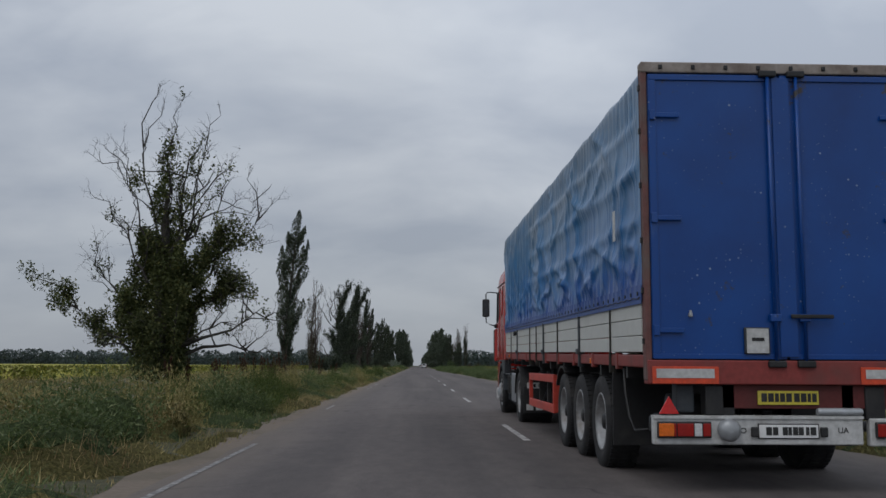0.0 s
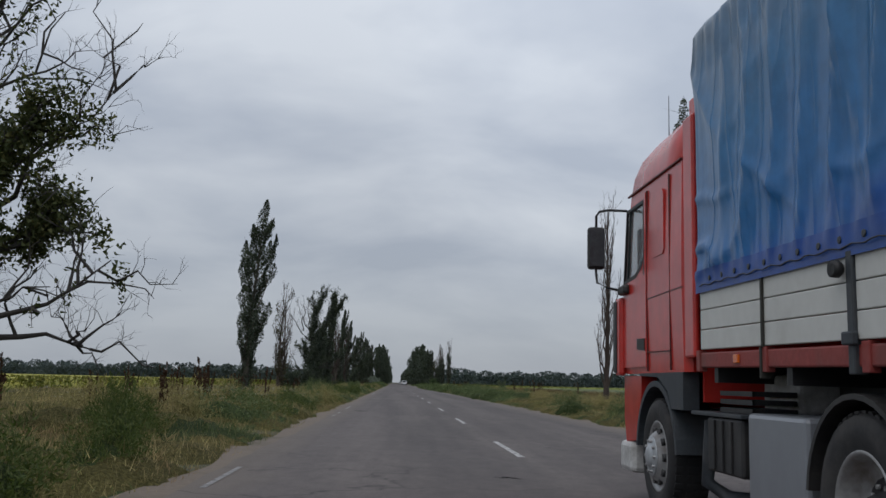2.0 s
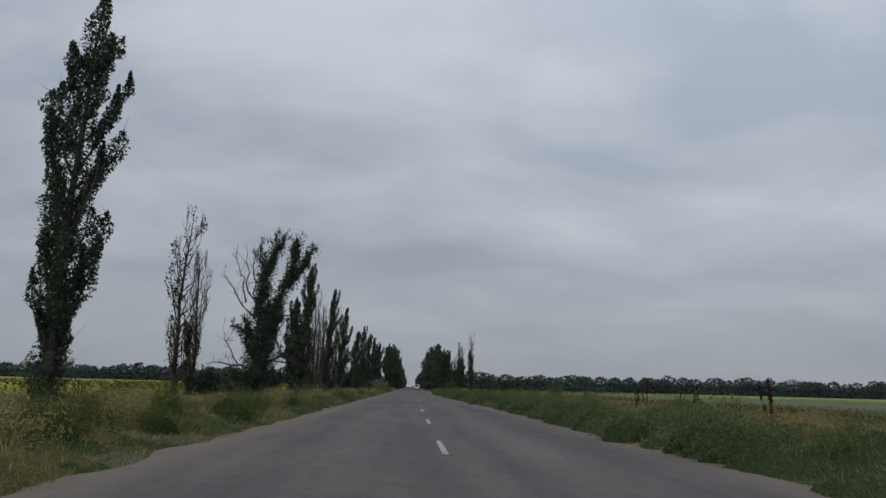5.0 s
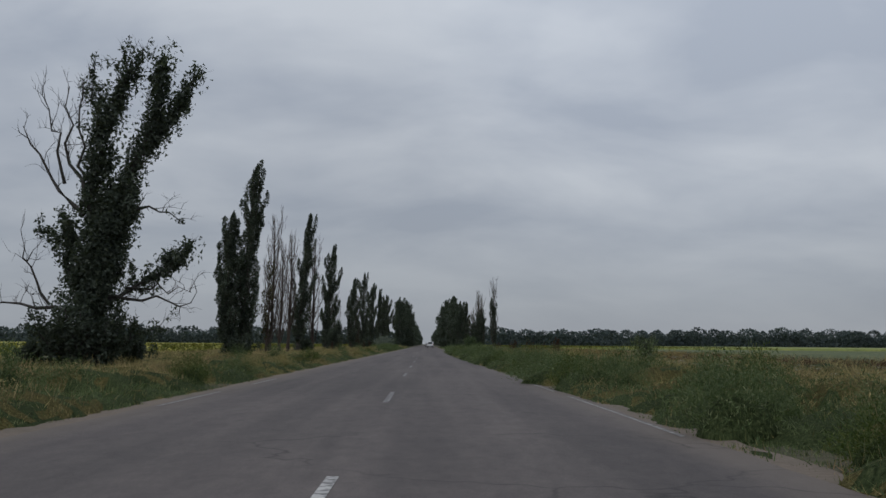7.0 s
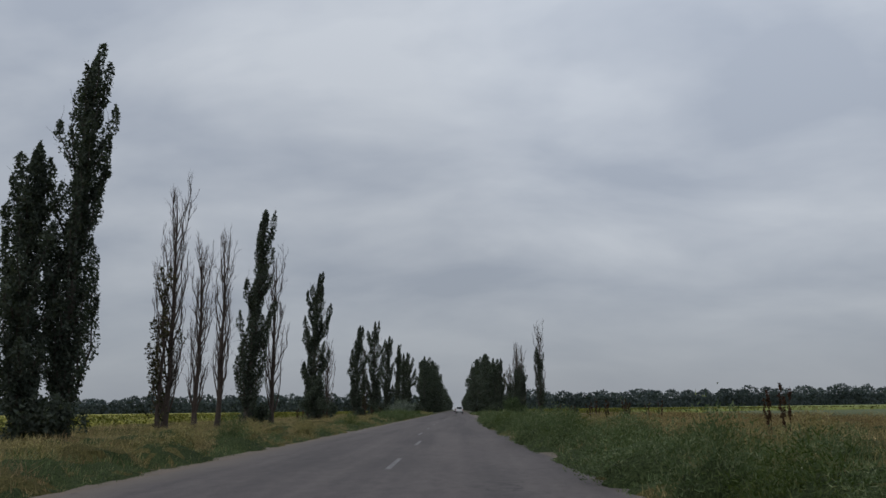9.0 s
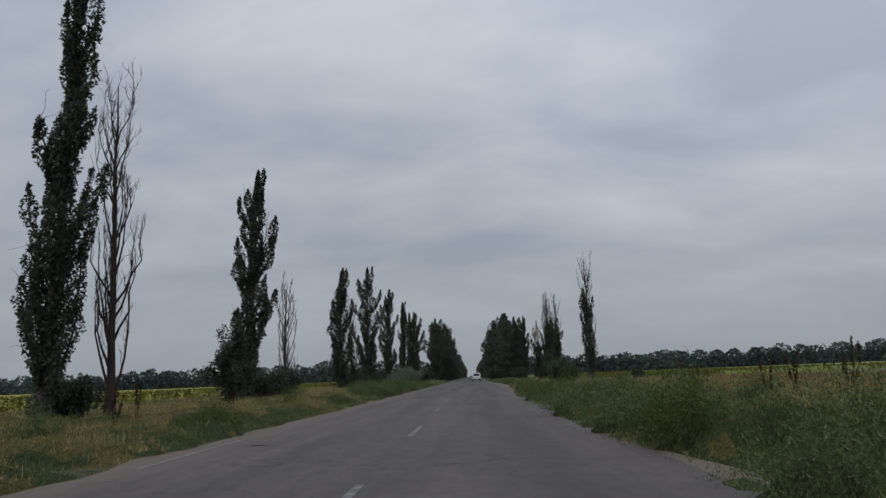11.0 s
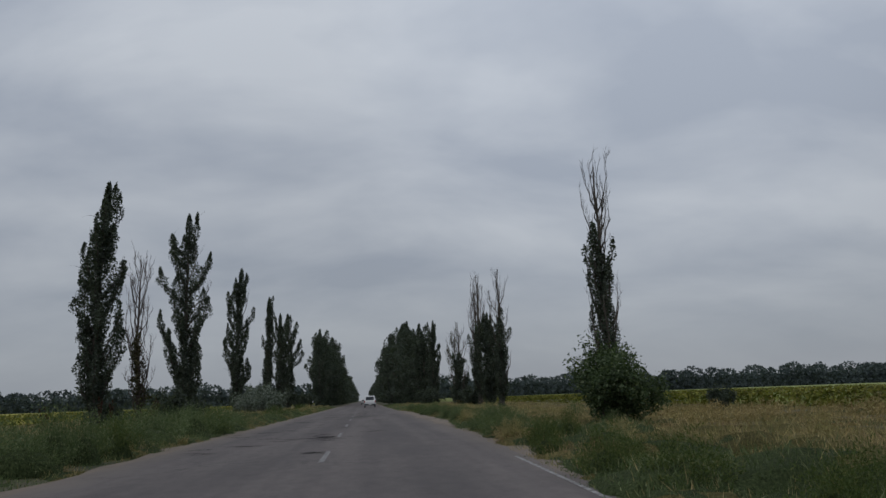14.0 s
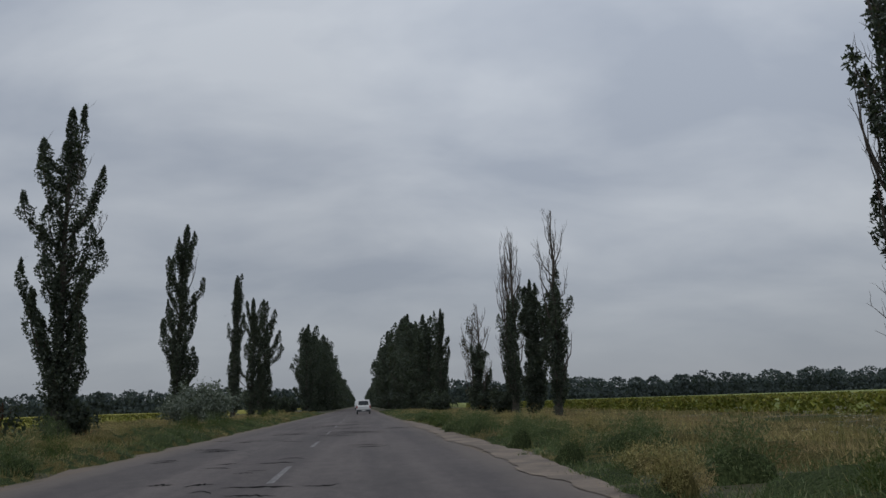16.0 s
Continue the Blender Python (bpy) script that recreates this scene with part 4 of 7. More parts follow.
for x, y, a, s in ((-10.4, 316.0, 60, 1.05), (-12.6, 270.5, 40, 0.8), (-13.6, 281.5, 100, 1.1), (-12.0, 332.5, 10, 0.9), (12.0, 357.0, 60, 1.0), (12.9, 376.0, 60, 1.3), (-13.2, 207.0, 30, 0.9), (-13.0, 241.5, 80, 0.8), (16.5, 300.0, 80, 0.6), (10.6, 395.0, 10, 1.2), (10.4, 410.0, 90, 1.3), (-10.0, 420.0, 90, 1.3), (-9.8, 440.0, 20, 1.4), (-12.4, 310.5, 20, 0.7), (-12.6, 178.0, 60, 0.7), (-15.6, 174.5, 0, 0.6)):
    again(LOWBUSH, x, y, a, s, s)


def far_woods():
    """The belt of trees that closes the fields."""
    global rng
    rng = np.random.default_rng(41)
    cs, solid = [], []
    x = -1100.0
    while x < 1100:
        if abs(x) > 24:
            big = noise.noise((x * 0.011, 0.5, 0.0)) + 0.35 * noise.noise((x * 0.07, 3.5, 0.0))
            h = (12.8 if x > 0 else 11.6) + 2.2 * big + rng.normal() * 1.2
            w = rng.uniform(4.5, 7.5)
            y0 = 772 + rng.uniform(0, 30)
            n = 230
            a = rng.normal(size=(n, 3)); a /= np.linalg.norm(a, axis=1)[:, None]
            a *= rng.uniform(0.45, 1.0, n)[:, None] ** 0.4
            c = np.array([x, y0, h * 0.60]) + a * np.array([w, w, h * 0.36])
            lo = np.stack([x + rng.normal(size=150) * w * 0.9, 770 + rng.normal(size=150) * 2, rng.uniform(0, h * 0.72, 150)], 1)
            low = np.stack([x + rng.normal(size=40) * w, 768 + rng.normal(size=40) * 1.5, rng.uniform(0, 4.0, 40)], 1)
            cs += [c, lo, low]
        x += rng.uniform(4.0, 8.5)
    # the dark mass inside the belt
    xs = np.arange(-1100, 1101, 5.0)
    for a, b in zip(xs, xs[1:]):
        if min(abs(a), abs(b)) > 26:
            ha, hb = ((7.6 if a > 0 else 6.2) + 1.6 * noise.noise((q * 0.011, 0.5, 0.0)) + 1.2 * noise.noise((q * 0.13, 2.5, 0.0)) for q in (a, b))
            solid.append([(a, 792, -1), (b, 792, -1), (b, 794, hb), (a, 794, ha)])
    tagged(new("far_thicket", poly_soup("far_thicket", np.array(solid).reshape(-1, 3), 4, LEAF_FAR_HAZE)), "dark inside of the distant belt of trees", "woods", kind="stuff")
    me = poly_soup("far_woods", leaf_faces(np.concatenate(cs), 0.95), 3, LEAF_FAR_HAZE)
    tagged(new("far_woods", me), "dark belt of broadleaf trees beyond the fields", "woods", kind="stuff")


far_woods()

# ---------------------------------------------------------------- verges


def cell(x, y):
    """The single bush of the growth at a place: how near its middle, and two numbers of its own."""
    d, p = noise.voronoi((x * 0.62, y * 0.5, 1.0))
    return d[0], noise.cell(p[0] * 37.1), noise.cell(p[0] * 53.7 + Vector((9, 4, 2)))


def greenness(x, y, own):
    """Where the bushy green herbs stand (above 0) and where the ripe grasses do; own: the bush's own leaning."""
    a = abs(x)
    if x < 0:
        near = -0.18 if y < 116 else 0.12 if y < 148 else 0.42 if 262 < y < 304 else 0.2
    else:
        near = -0.2 if y < 104 else 0.45 if y < 258 else 0.2
    bias = near - 0.85 * min(1.0, max(0.0, (a - 5.2 - (0.5 if x > 0 else 0)) / 1.6))
    return bias + 0.55 * own + 0.45 * noise.noise((x * 0.25, y * 0.13, 4.4)) + 0.2 * noise.noise((x * 1.3, y * 1.1, 8.1))


def thicket_z(x, y, d, own):
    """The height of the dense growth over the land: rounded bushes of uneven size with gaps between."""
    a = abs(x)
    rise = min(1.0, max(0.0, (a - 4.2) / (0.4 if x > 0 else 0.5)))
    tall = (0.52 if y < 104 else 0.70 if y < 232 else 0.56 if y < 262 else 0.46) if x > 0 else (0.56 if y < 128 else 0.6 if 262 < y < 300 else 0.60)
    tall *= 1 - 0.42 * min(1.0, max(0.0, (a - 7) / 4)) - 0.3 * max(0.0, min(1.0, (5.6 - a) / 1.2))
    mound = 0.10 + 0.95 * math.sqrt(max(0.0, 1 - 2.3 * d * d)) * (0.72 + 0.42 * own)
    return tall * rise ** 0.6 * (mound + 0.14 * noise.noise((x * 2.1, y * 1.9, 5.2)))


def creep(side, x, y):
    """The growth follows the asphalt where it is narrower."""
    return ((1.3 * narrow(y) * max(0.0, min(1.0, (12 - x) / 6)) - 0.9 * sandy(y) * max(0.0, min(1.0, (8 - x) / 3))) if side > 0 else 0.0) + (0.24 if side > 0 else 0.02) * max(0.0, min(1.0, (6 - x) / 1.5))


STEP = 0.16
VY0, VY1 = 26.0, 441.0


def growth_grid(side):
    """Greenness, growth and land heights, tabled over the verge once."""
    xs, ys = 4.1 + STEP * np.arange(int(27.2 / STEP)), np.arange(VY0, VY1, STEP * 1.5)
    g, t, z = (np.zeros((len(ys), len(xs))) for _ in range(3))
    for j, y in enumerate(ys):
        for i, x in enumerate(xs):
            far = x > 15
            if far and (i % 3 or j % 2):
                g[j, i], t[j, i], z[j, i] = (q[j - j % 2, i - i % 3] for q in (g, t, z))
                continue
            d, own, size = cell(side * x, y)
            g[j, i], t[j, i], z[j, i] = greenness(side * x, y, own), thicket_z(side * x, y, d, size), land_z(side * x, y)
    return g, t, z


def shoots(grid, side, n, xr, yr, seed, green, long, width, bend):
    """Single leaves and stalks standing out of the growth."""
    r = np.random.default_rng(seed)
    x, y = r.uniform(*xr, n), r.uniform(*yr, n)
    i, j = ((x - 4.1) / STEP).astype(int), ((y - VY0) / (STEP * 1.5)).astype(int)
    g = grid[0][j, i] + r.normal(0, 0.20, n)
    m = g > 0 if green else (g <= 0.0) | (r.random(n) < 0.12)
    x, y, i, j = x[m], y[m], i[m], j[m]
    n = len(x)
    t = grid[1][j, i]
    z = grid[2][j, i] + t * (r.uniform(0.55, 1.0, n) if green else r.uniform(0.5, 0.95, n)) - 0.02
    ln = long * r.uniform(0.45, 1.3, n) * (0.4 + 0.6 * np.minimum(1, t / 0.3))
    az = r.uniform(0, 2 * np.pi, n)
    w = width * r.uniform(0.6, 1.4, n)
    base = np.stack([side * (x - np.array([creep(side, a, b) for a, b in zip(x, y)])), y, z], 1)
    wide = np.stack([np.cos(az) * w, np.sin(az) * w, r.normal(0, 0.4, n) * w], 1)
    # the leaves lean towards the road a little
    tip = np.stack([r.normal(0, bend, n) * ln - side * 0.25 * bend * ln, r.normal(0, bend, n) * ln, ln * r.uniform(0.3, 1.0, n)], 1)
    return np.stack([base - wide, base + wide, base + tip], 1).reshape(-1, 3)


def verge(side):
    grid = growth_grid(side)
    # the dense growth itself, an uneven mass of leaves
    xs = [4.2, 4.32, 4.45, 4.65, 4.85, 5.05, 5.25, 5.5, 5.75, 6.0, 6.25, 6.5, 6.8, 7.1, 7.4, 7.8, 8.2, 8.7, 9.3, 10.0, 10.8, 11.7, 12.7, 13.8, 15.0, 16.4, 18.0, 20.0, 22.0, 24.0]
    ys = np.arange(VY0 + 0.2, VY1 - 1, 0.27)
    jig = np.random.default_rng(77 + side)
    verts, green_f, dry_f, gr = [], [], [], []
    for y in ys:
        for x in xs:
            j, i = int((y - VY0) / (STEP * 1.5)), int((x - 4.1) / STEP)
            verts.append((side * (x + jig.normal() * 0.04 - creep(side, x, y)), y + jig.normal() * 0.05, grid[2][j, i] + grid[1][j, i] * jig.uniform(0.75, 0.95) - 0.06))
            gr.append(grid[0][j, i] + jig.normal() * 0.25)
    w = len(xs)
    for j in range(len(ys) - 1):
        for i in range(w - 1):
            a = j * w + i
            f = (a, a + 1, a + w + 1, a + w) if side > 0 else (a, a + w, a + w + 1, a + 1)
            (green_f if gr[a] > 0 else dry_f).append(f)
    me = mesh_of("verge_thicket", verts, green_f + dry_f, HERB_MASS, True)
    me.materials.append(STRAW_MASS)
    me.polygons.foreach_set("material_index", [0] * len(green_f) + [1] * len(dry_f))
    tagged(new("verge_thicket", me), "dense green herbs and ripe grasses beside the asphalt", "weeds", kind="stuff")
    far = 31.0 if side > 0 else 25.0
    herb = np.concatenate([shoots(grid, side, 330000, (4.15, 8.4), (VY0, 300), 51 + side, True, 0.15, 0.0058, 0.38), shoots(grid, side, 90000, (4.15, 8.4), (300, 400), 53 + side, True, 0.15, 0.008, 0.38), shoots(grid, side, 100000, (8.4, 15.0), (VY0, VY1 - 1), 55 + side, True, 0.17, 0.010, 0.38)])
    tagged(new("green_herbs", poly_soup("green_herbs", herb, 3, HERB)), "bushy feathery green herbs beside the asphalt", "weeds", kind="stuff")
    dry = np.concatenate([shoots(grid, side, 230000, (4.2, 8.6), (VY0, 400), 61 + side, False, 0.22, 0.0045, 0.32), shoots(grid, side, 190000, (8.4, 15.0), (VY0, VY1 - 1), 63 + side, False, 0.30, 0.007, 0.32), shoots(grid, side, 60000, (15.0, far), (VY0, VY1 - 1), 65 + side, False, 0.36, 0.014, 0.32)])
    tagged(new("verge_grass", poly_soup("verge_grass", dry, 3, STRAW)), "ripe straw-coloured and olive roadside grass", "grass", kind="stuff")


verge(-1)
verge(1)


def weed_bank(n, seed, xr, yr, hmax, material, name, label, per=160, size=0.05, cut=-0.05, wide=0.5):
    """Taller herbs in clumps: many upright shoots, each with small leaves."""
    global rng
    rng = np.random.default_rng(seed)
    cs = []
    for _ in range(n):
        x, y = rng.uniform(*xr), rng.uniform(*yr)
        if noise.noise((x * 0.1, y * 0.07, seed)) < cut:
            continue
        h, w = hmax * rng.uniform(0.6, 1.0), wide * rng.uniform(0.5, 1.2)
        sh = 9
        az, o = rng.uniform(0, 6.28, sh), w * np.sqrt(rng.uniform(0, 1, sh))
        k = rng.integers(0, sh, per)
        t = rng.uniform(0.15, 1.0, per)
        hh = h * (1 - 0.45 * (o[k] / w) ** 2)
        r0 = o[k] * (0.45 + 0.55 * t)
        c = np.stack([np.cos(az[k]) * r0, np.sin(az[k]) * r0, t * hh], 1) + rng.normal(size=(per, 3)) * np.array([0.05, 0.05, 0.03])
        cs.append(c + np.array([x, y, land_z(x, y)]))
    me = poly_soup(name, leaf_faces(np.concatenate(cs), size, 0.0, 0.2, 0.6), 3, material)
    tagged(new(name, me), label, "weeds", kind="stuff")


weed_bank(120, 64, (8.5, 20.0), (60, 400), 0.95, STRAW, "dry_weeds", "dry yellow weeds in the verge", 140, 0.04)
weed_bank(90, 63, (-16.0, -7.0), (30, 400), 0.9, STRAW, "dry_weeds", "dry yellow weeds in the verge", 140, 0.04)
weed_bank(60, 67, (7.5, 20.0), (60, 400), 0.9, SORREL, "brown_weeds", "withered brown weeds in the verge", 120, 0.035, 0.15)
weed_bank(1500, 69, (9.0, 27.0), (206, 297), 0.74, GOLD, "dry_weeds", "golden dry grass and weeds before the crop", 110, 0.05, -0.3, 0.8)
weed_bank(900, 68, (17.0, 29.5), (128, 290), 0.62, SORREL, "brown_weeds", "wide strip of withered brown weeds before the crop", 110, 0.045, -0.35, 0.9)


def herb_mound(label, w, h, seed, leaf, mass, leaves=3000, size=0.060):
    """A bushy herb: many fine shoots that end on an uneven dome, thick with small narrow leaves round a dense inside."""
    r = np.random.default_rng(seed)
    n = 70
    az, o = r.uniform(0, 2 * np.pi, n), np.sqrt(r.uniform(0, 1, n)) * w / 2
    lobe = 1 + 0.22 * np.sin(3 * az + seed) + 0.12 * np.sin(5 * az + 2 * seed)
    tip = np.stack([np.cos(az) * o * lobe, np.sin(az) * o * lobe, h * (1 - 0.62 * (2 * o / w) ** 2) * r.uniform(0.74, 1.12, n)], 1)
    base = tip * np.array([0.30, 0.30, 0.0])
    k = r.integers(0, n, leaves)
    t = r.uniform(0.12, 1.0, leaves) ** 0.55
    p = base[k] + (tip - base)[k] * t[:, None] + r.normal(size=(leaves, 3)) * 0.042 * w
    p[:, 2] = np.maximum(p[:, 2], 0.03)
    d = (tip - base)[k] / np.linalg.norm((tip - base)[k], axis=1)[:, None] * 0.5 + r.normal(size=(leaves, 3)) * 0.55 + np.array([0, 0, 0.25])
    d *= (size * r.uniform(0.6, 1.4, leaves) / np.linalg.norm(d, axis=1))[:, None]
    s = np.cross(d, r.normal(size=(leaves, 3)))
    s *= (0.13 * size / np.linalg.norm(s, axis=1))[:, None]
    b = thing("herb_bush", label, "bush", "roadside herbs")
    part("foliage", poly_soup("foliage", np.stack([p - s, p + s, p + d], 1).reshape(-1, 3), 3, leaf), None, b)
    # filler dome inside the leaves; its colour holds the shade between them
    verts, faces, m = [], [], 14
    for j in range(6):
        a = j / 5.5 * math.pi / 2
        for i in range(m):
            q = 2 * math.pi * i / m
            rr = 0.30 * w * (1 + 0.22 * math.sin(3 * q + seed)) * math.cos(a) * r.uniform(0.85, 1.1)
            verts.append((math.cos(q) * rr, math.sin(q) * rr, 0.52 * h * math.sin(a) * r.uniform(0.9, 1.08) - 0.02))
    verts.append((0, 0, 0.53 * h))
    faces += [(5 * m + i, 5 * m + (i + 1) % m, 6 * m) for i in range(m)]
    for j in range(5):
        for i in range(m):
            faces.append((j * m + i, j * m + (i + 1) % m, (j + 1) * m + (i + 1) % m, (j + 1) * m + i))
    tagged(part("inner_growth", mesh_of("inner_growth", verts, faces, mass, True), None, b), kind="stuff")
    return b


HERB_BUSHES = [put(herb_mound(label, w, h, seed, mat, mass), x, y) for label, w, h, seed, mat, mass, x, y in (
    ("bushy dark green herb at the edge of the asphalt", 1.6, 0.95, 171, HERB, HERB_MASS, -5.8, 43.0),
    ("wide feathery green herb at the edge of the asphalt", 2.1, 1.05, 174, HERB, HERB_MASS, -6.2, 53.0),
    ("bushy light green herb at the edge of the asphalt", 1.2, 0.85, 172, GREENWEED, HERB_MASS, -5.9, 47.5),
    ("ripe yellowish herb among the roadside grass", 1.4, 0.80, 173, STRAW, STRAW_MASS, -7.6, 50.0))]
hb = random.Random(17)
# side, from, to, spacing, nearest and furthest from the middle, which kinds
for side, y0, y1, gap, xa, xb, mix in ((-1, 34, 127, 2.5, 5.0, 6.8, (0, 1, 2, 2, 3)), (-1, 40, 127, 5, 6.6, 9.0, (3, 3, 2)), (-1, 130, 262, 4.0, 5.0, 8.5, (0, 2, 3, 3)), (-1, 263, 304, 1.1, 4.9, 6.9, (0, 1, 1, 2)), (-1, 304, 390, 5, 5.0, 8.0, (0, 2, 3)),
                                       (1, 62, 106, 4.5, 4.9, 7.5, (0, 2, 3, 3)), (1, 108, 262, 1.5, 4.7, 6.8, (0, 1, 0, 1, 2)), (1, 262, 345, 2.0, 4.7, 6.3, (0, 1, 2, 2, 3)), (1, 108, 345, 7.5, 7.2, 10.5, (3, 3, 0))):
    y = y0 + 1.0
    while y < y1:
        x = xa + (xb - xa) * hb.random() ** 1.3
        f = 0.78 if side > 0 and y > 262 else 0.95 if side > 0 and y > 240 else 1.05 if side > 0 and y > 150 else 1.08 if side < 0 and (y < 128 or 262 < y < 304) else 1.0
        again(HERB_BUSHES[hb.choice(mix)], side * (x - creep(side, x, y)), y, hb.uniform(0, 360), hb.uniform(0.7, 1.3) * f, hb.uniform(0.75, 1.25) * f)
        y += gap * hb.uniform(0.6, 1.4)


def dock_plant(seed):
    """A dried dock: brown-red stalks with dense seed spikes."""
    global rng
    rng = np.random.default_rng(seed)
    d = thing("dock_plant", "dried brown-red dock plant among the grass", "plant", "dry docks")
    for k in range(3):
        wv, wf = [], []
        tip = Vector((rng.normal() * 0.16, rng.normal() * 0.16, rng.uniform(0.95, 1.3)))
        pts = bent((rng.normal() * 0.03, rng.normal() * 0.03, -0.03), tip, (0, 0, 0), 4, 0.015)
        tube(wv, wf, pts, [0.010, 0.009, 0.008, 0.006, 0.003], 4)
        stem = part("stem", mesh_of("stem", wv, wf, SORREL, True), None, d)
        spike = part("seed_spike", poly_soup("seed_spike", leaf_faces(np.concatenate(clumps(pts, 12, 0.030, 14, 0.5)), 0.026), 3, SORREL), None, stem)
        tagged(spike, kind="stuff")
    return d


DOCKS = [put(dock_plant(71), -7.2, 58.0), put(dock_plant(72), -8.4, 60.5)]
dk = random.Random(9)
for x, y in ((-8.0, 56.0), (-9.3, 64.0), (-6.9, 66.0), (-7.6, 74.0), (-9.8, 71.0), (-6.6, 80.0), (-10.5, 76.5), (-11.0, 84.0), (-8.9, 88.0), (-9.5, 92.0), (-12.0, 97.0), (-12.6, 101.0), (-9.9, 95.5), (-10.6, 108.0),
             (-13.0, 92.0), (-11.7, 112.0), (-8.4, 233.0), (-9.6, 238.0), (-8.8, 247.0), (-10.2, 302.0), (-9.4, 306.0), (-9.9, 309.0), (-11.4, 304.0), (-11.0, 314.5), (-12.4, 300.0), (-10.8, 320.0), (-11.5, 322.0),
             (9.5, 138.0), (10.8, 141.0), (11.6, 136.0), (13.0, 143.0), (9.2, 196.0), (9.8, 199.0), (10.6, 226.0), (11.2, 229.0), (9.6, 231.0), (12.2, 228.0), (13.4, 230.5), (10.0, 236.0), (12.9, 240.0), (8.9, 120.0), (12.0, 118.0), (-9.0, 82.0), (-9.8, 85.5), (-10.4, 83.0), (-10.9, 88.5), (-11.6, 86.0), (-12.2, 90.0), (-9.6, 90.5), (-11.2, 94.0), (-12.9, 96.0), (-13.4, 88.0), (-8.5, 79.0), (-12.0, 82.5),
             (8.6, 224.0), (9.0, 222.0), (9.9, 221.0), (8.3, 233.0), (8.6, 243.0), (9.4, 248.0), (11.0, 252.0), (-6.4, 88.0), (-6.9, 96.0)):
    again(dk.choice(DOCKS), x, y, dk.uniform(0, 360), dk.uniform(0.8, 1.2), dk.uniform(0.95, 1.35))


def umbels():
    """White and fading flower plates of wild carrot over the grass."""
    global rng
    rng = np.random.default_rng(81)
    cs, stalks = [], []
    for cx, cy, n, sp in ((-6.3, 46.0, 60, 0.9), (-7.5, 52.0, 40, 1.2), (-9.0, 84.0, 50, 2.5), (-10.0, 72.0, 40, 2.5), (8.0, 155.0, 16, 1.6), (8.5, 150.0, 30, 2.0), (9.0, 176.0, 30, 1.0), (7.0, 245.0, 40, 2.5), (9.5, 262.0, 60, 3.0), (8.6, 163.0, 50, 1.6), (9.4, 224.0, 60, 1.6), (7.6, 219.0, 40, 1.0), (-6.8, 76.0, 70, 2.0), (-8.2, 80.0, 60, 2.0), (9.0, 299.0, 70, 1.6), (11.0, 296.0, 60, 2.0), (-11.5, 136.0, 40, 3.0), (-8.0, 150.0, 30, 2.0)):
        p = np.stack([cx + rng.normal(size=n) * sp * 0.5, cy + rng.normal(size=n) * sp, rng.uniform(0.5, 0.86, n)], 1)
        for q in p:
            k = rng.integers(8, 16)
            cs.append(q + rng.normal(size=(k, 3)) * np.array([0.05, 0.05, 0.008]))
            foot = q * np.array([1, 1, 0]) + np.array([rng.normal() * 0.06, rng.normal() * 0.06, 0.0])
            stalks += [foot - np.array([0.005, 0, 0]), foot + np.array([0.005, 0, 0]), q]
    me = poly_soup("white_umbels", leaf_faces(np.concatenate(cs), 0.016, 0.9), 3, UMBEL)
    tagged(new("white_umbels", me), "white umbel flowers standing over the grass", "flowers", kind="stuff")
    tagged(new("umbel_stalks", poly_soup("umbel_stalks", np.array(stalks), 3, GREENWEED)), "thin green stalks of the umbel flowers", "flowers", kind="stuff")


umbels()


def sunflower_rows(xr, yr, n, seed, label):
    """Standing sunflowers at the field's edge: stalk, drooping leaves, nodding head."""
    global rng
    rng = np.random.default_rng(seed)
    lv, hv = [], []
    for _ in range(n):
        x = xr[0] + (xr[1] - xr[0]) * rng.random() ** 2.2
        y = rng.uniform(*yr)
        h = rng.uniform(0.62, 0.88)
        z = np.linspace(0.15, h, 7)
        st = np.stack([x + rng.normal(size=7) * 0.09, y + rng.normal(size=7) * 0.09, z], 1)
        lv.append(st)
        hv.append(np.array([[x + rng.normal() * 0.05, y - 0.06, h]]) + rng.normal(size=(3, 3)) * 0.03)
    leaves = leaf_faces(np.concatenate(lv), 0.13)
    heads = leaf_faces(np.concatenate(hv), 0.10)
    tagged(new("sunflower_plants", poly_soup("sunflower_plants", leaves, 3, SUNLEAF)), label, "sunflowers", kind="stuff")
    tagged(new("sunflower_heads", poly_soup("sunflower_heads", heads, 3, SUNHEAD)), "nodding brown and yellow sunflower heads", "sunflowers", kind="stuff")


sunflower_rows((-23.5, -60), (40, 470), 8000, 91, "ripening sunflower plants at the edge of the field")
sunflower_rows((21.5, 60), (292, 470), 9000, 92, "drying sunflower plants at the edge of the field")

# ---------------------------------------------------------------- the lorry


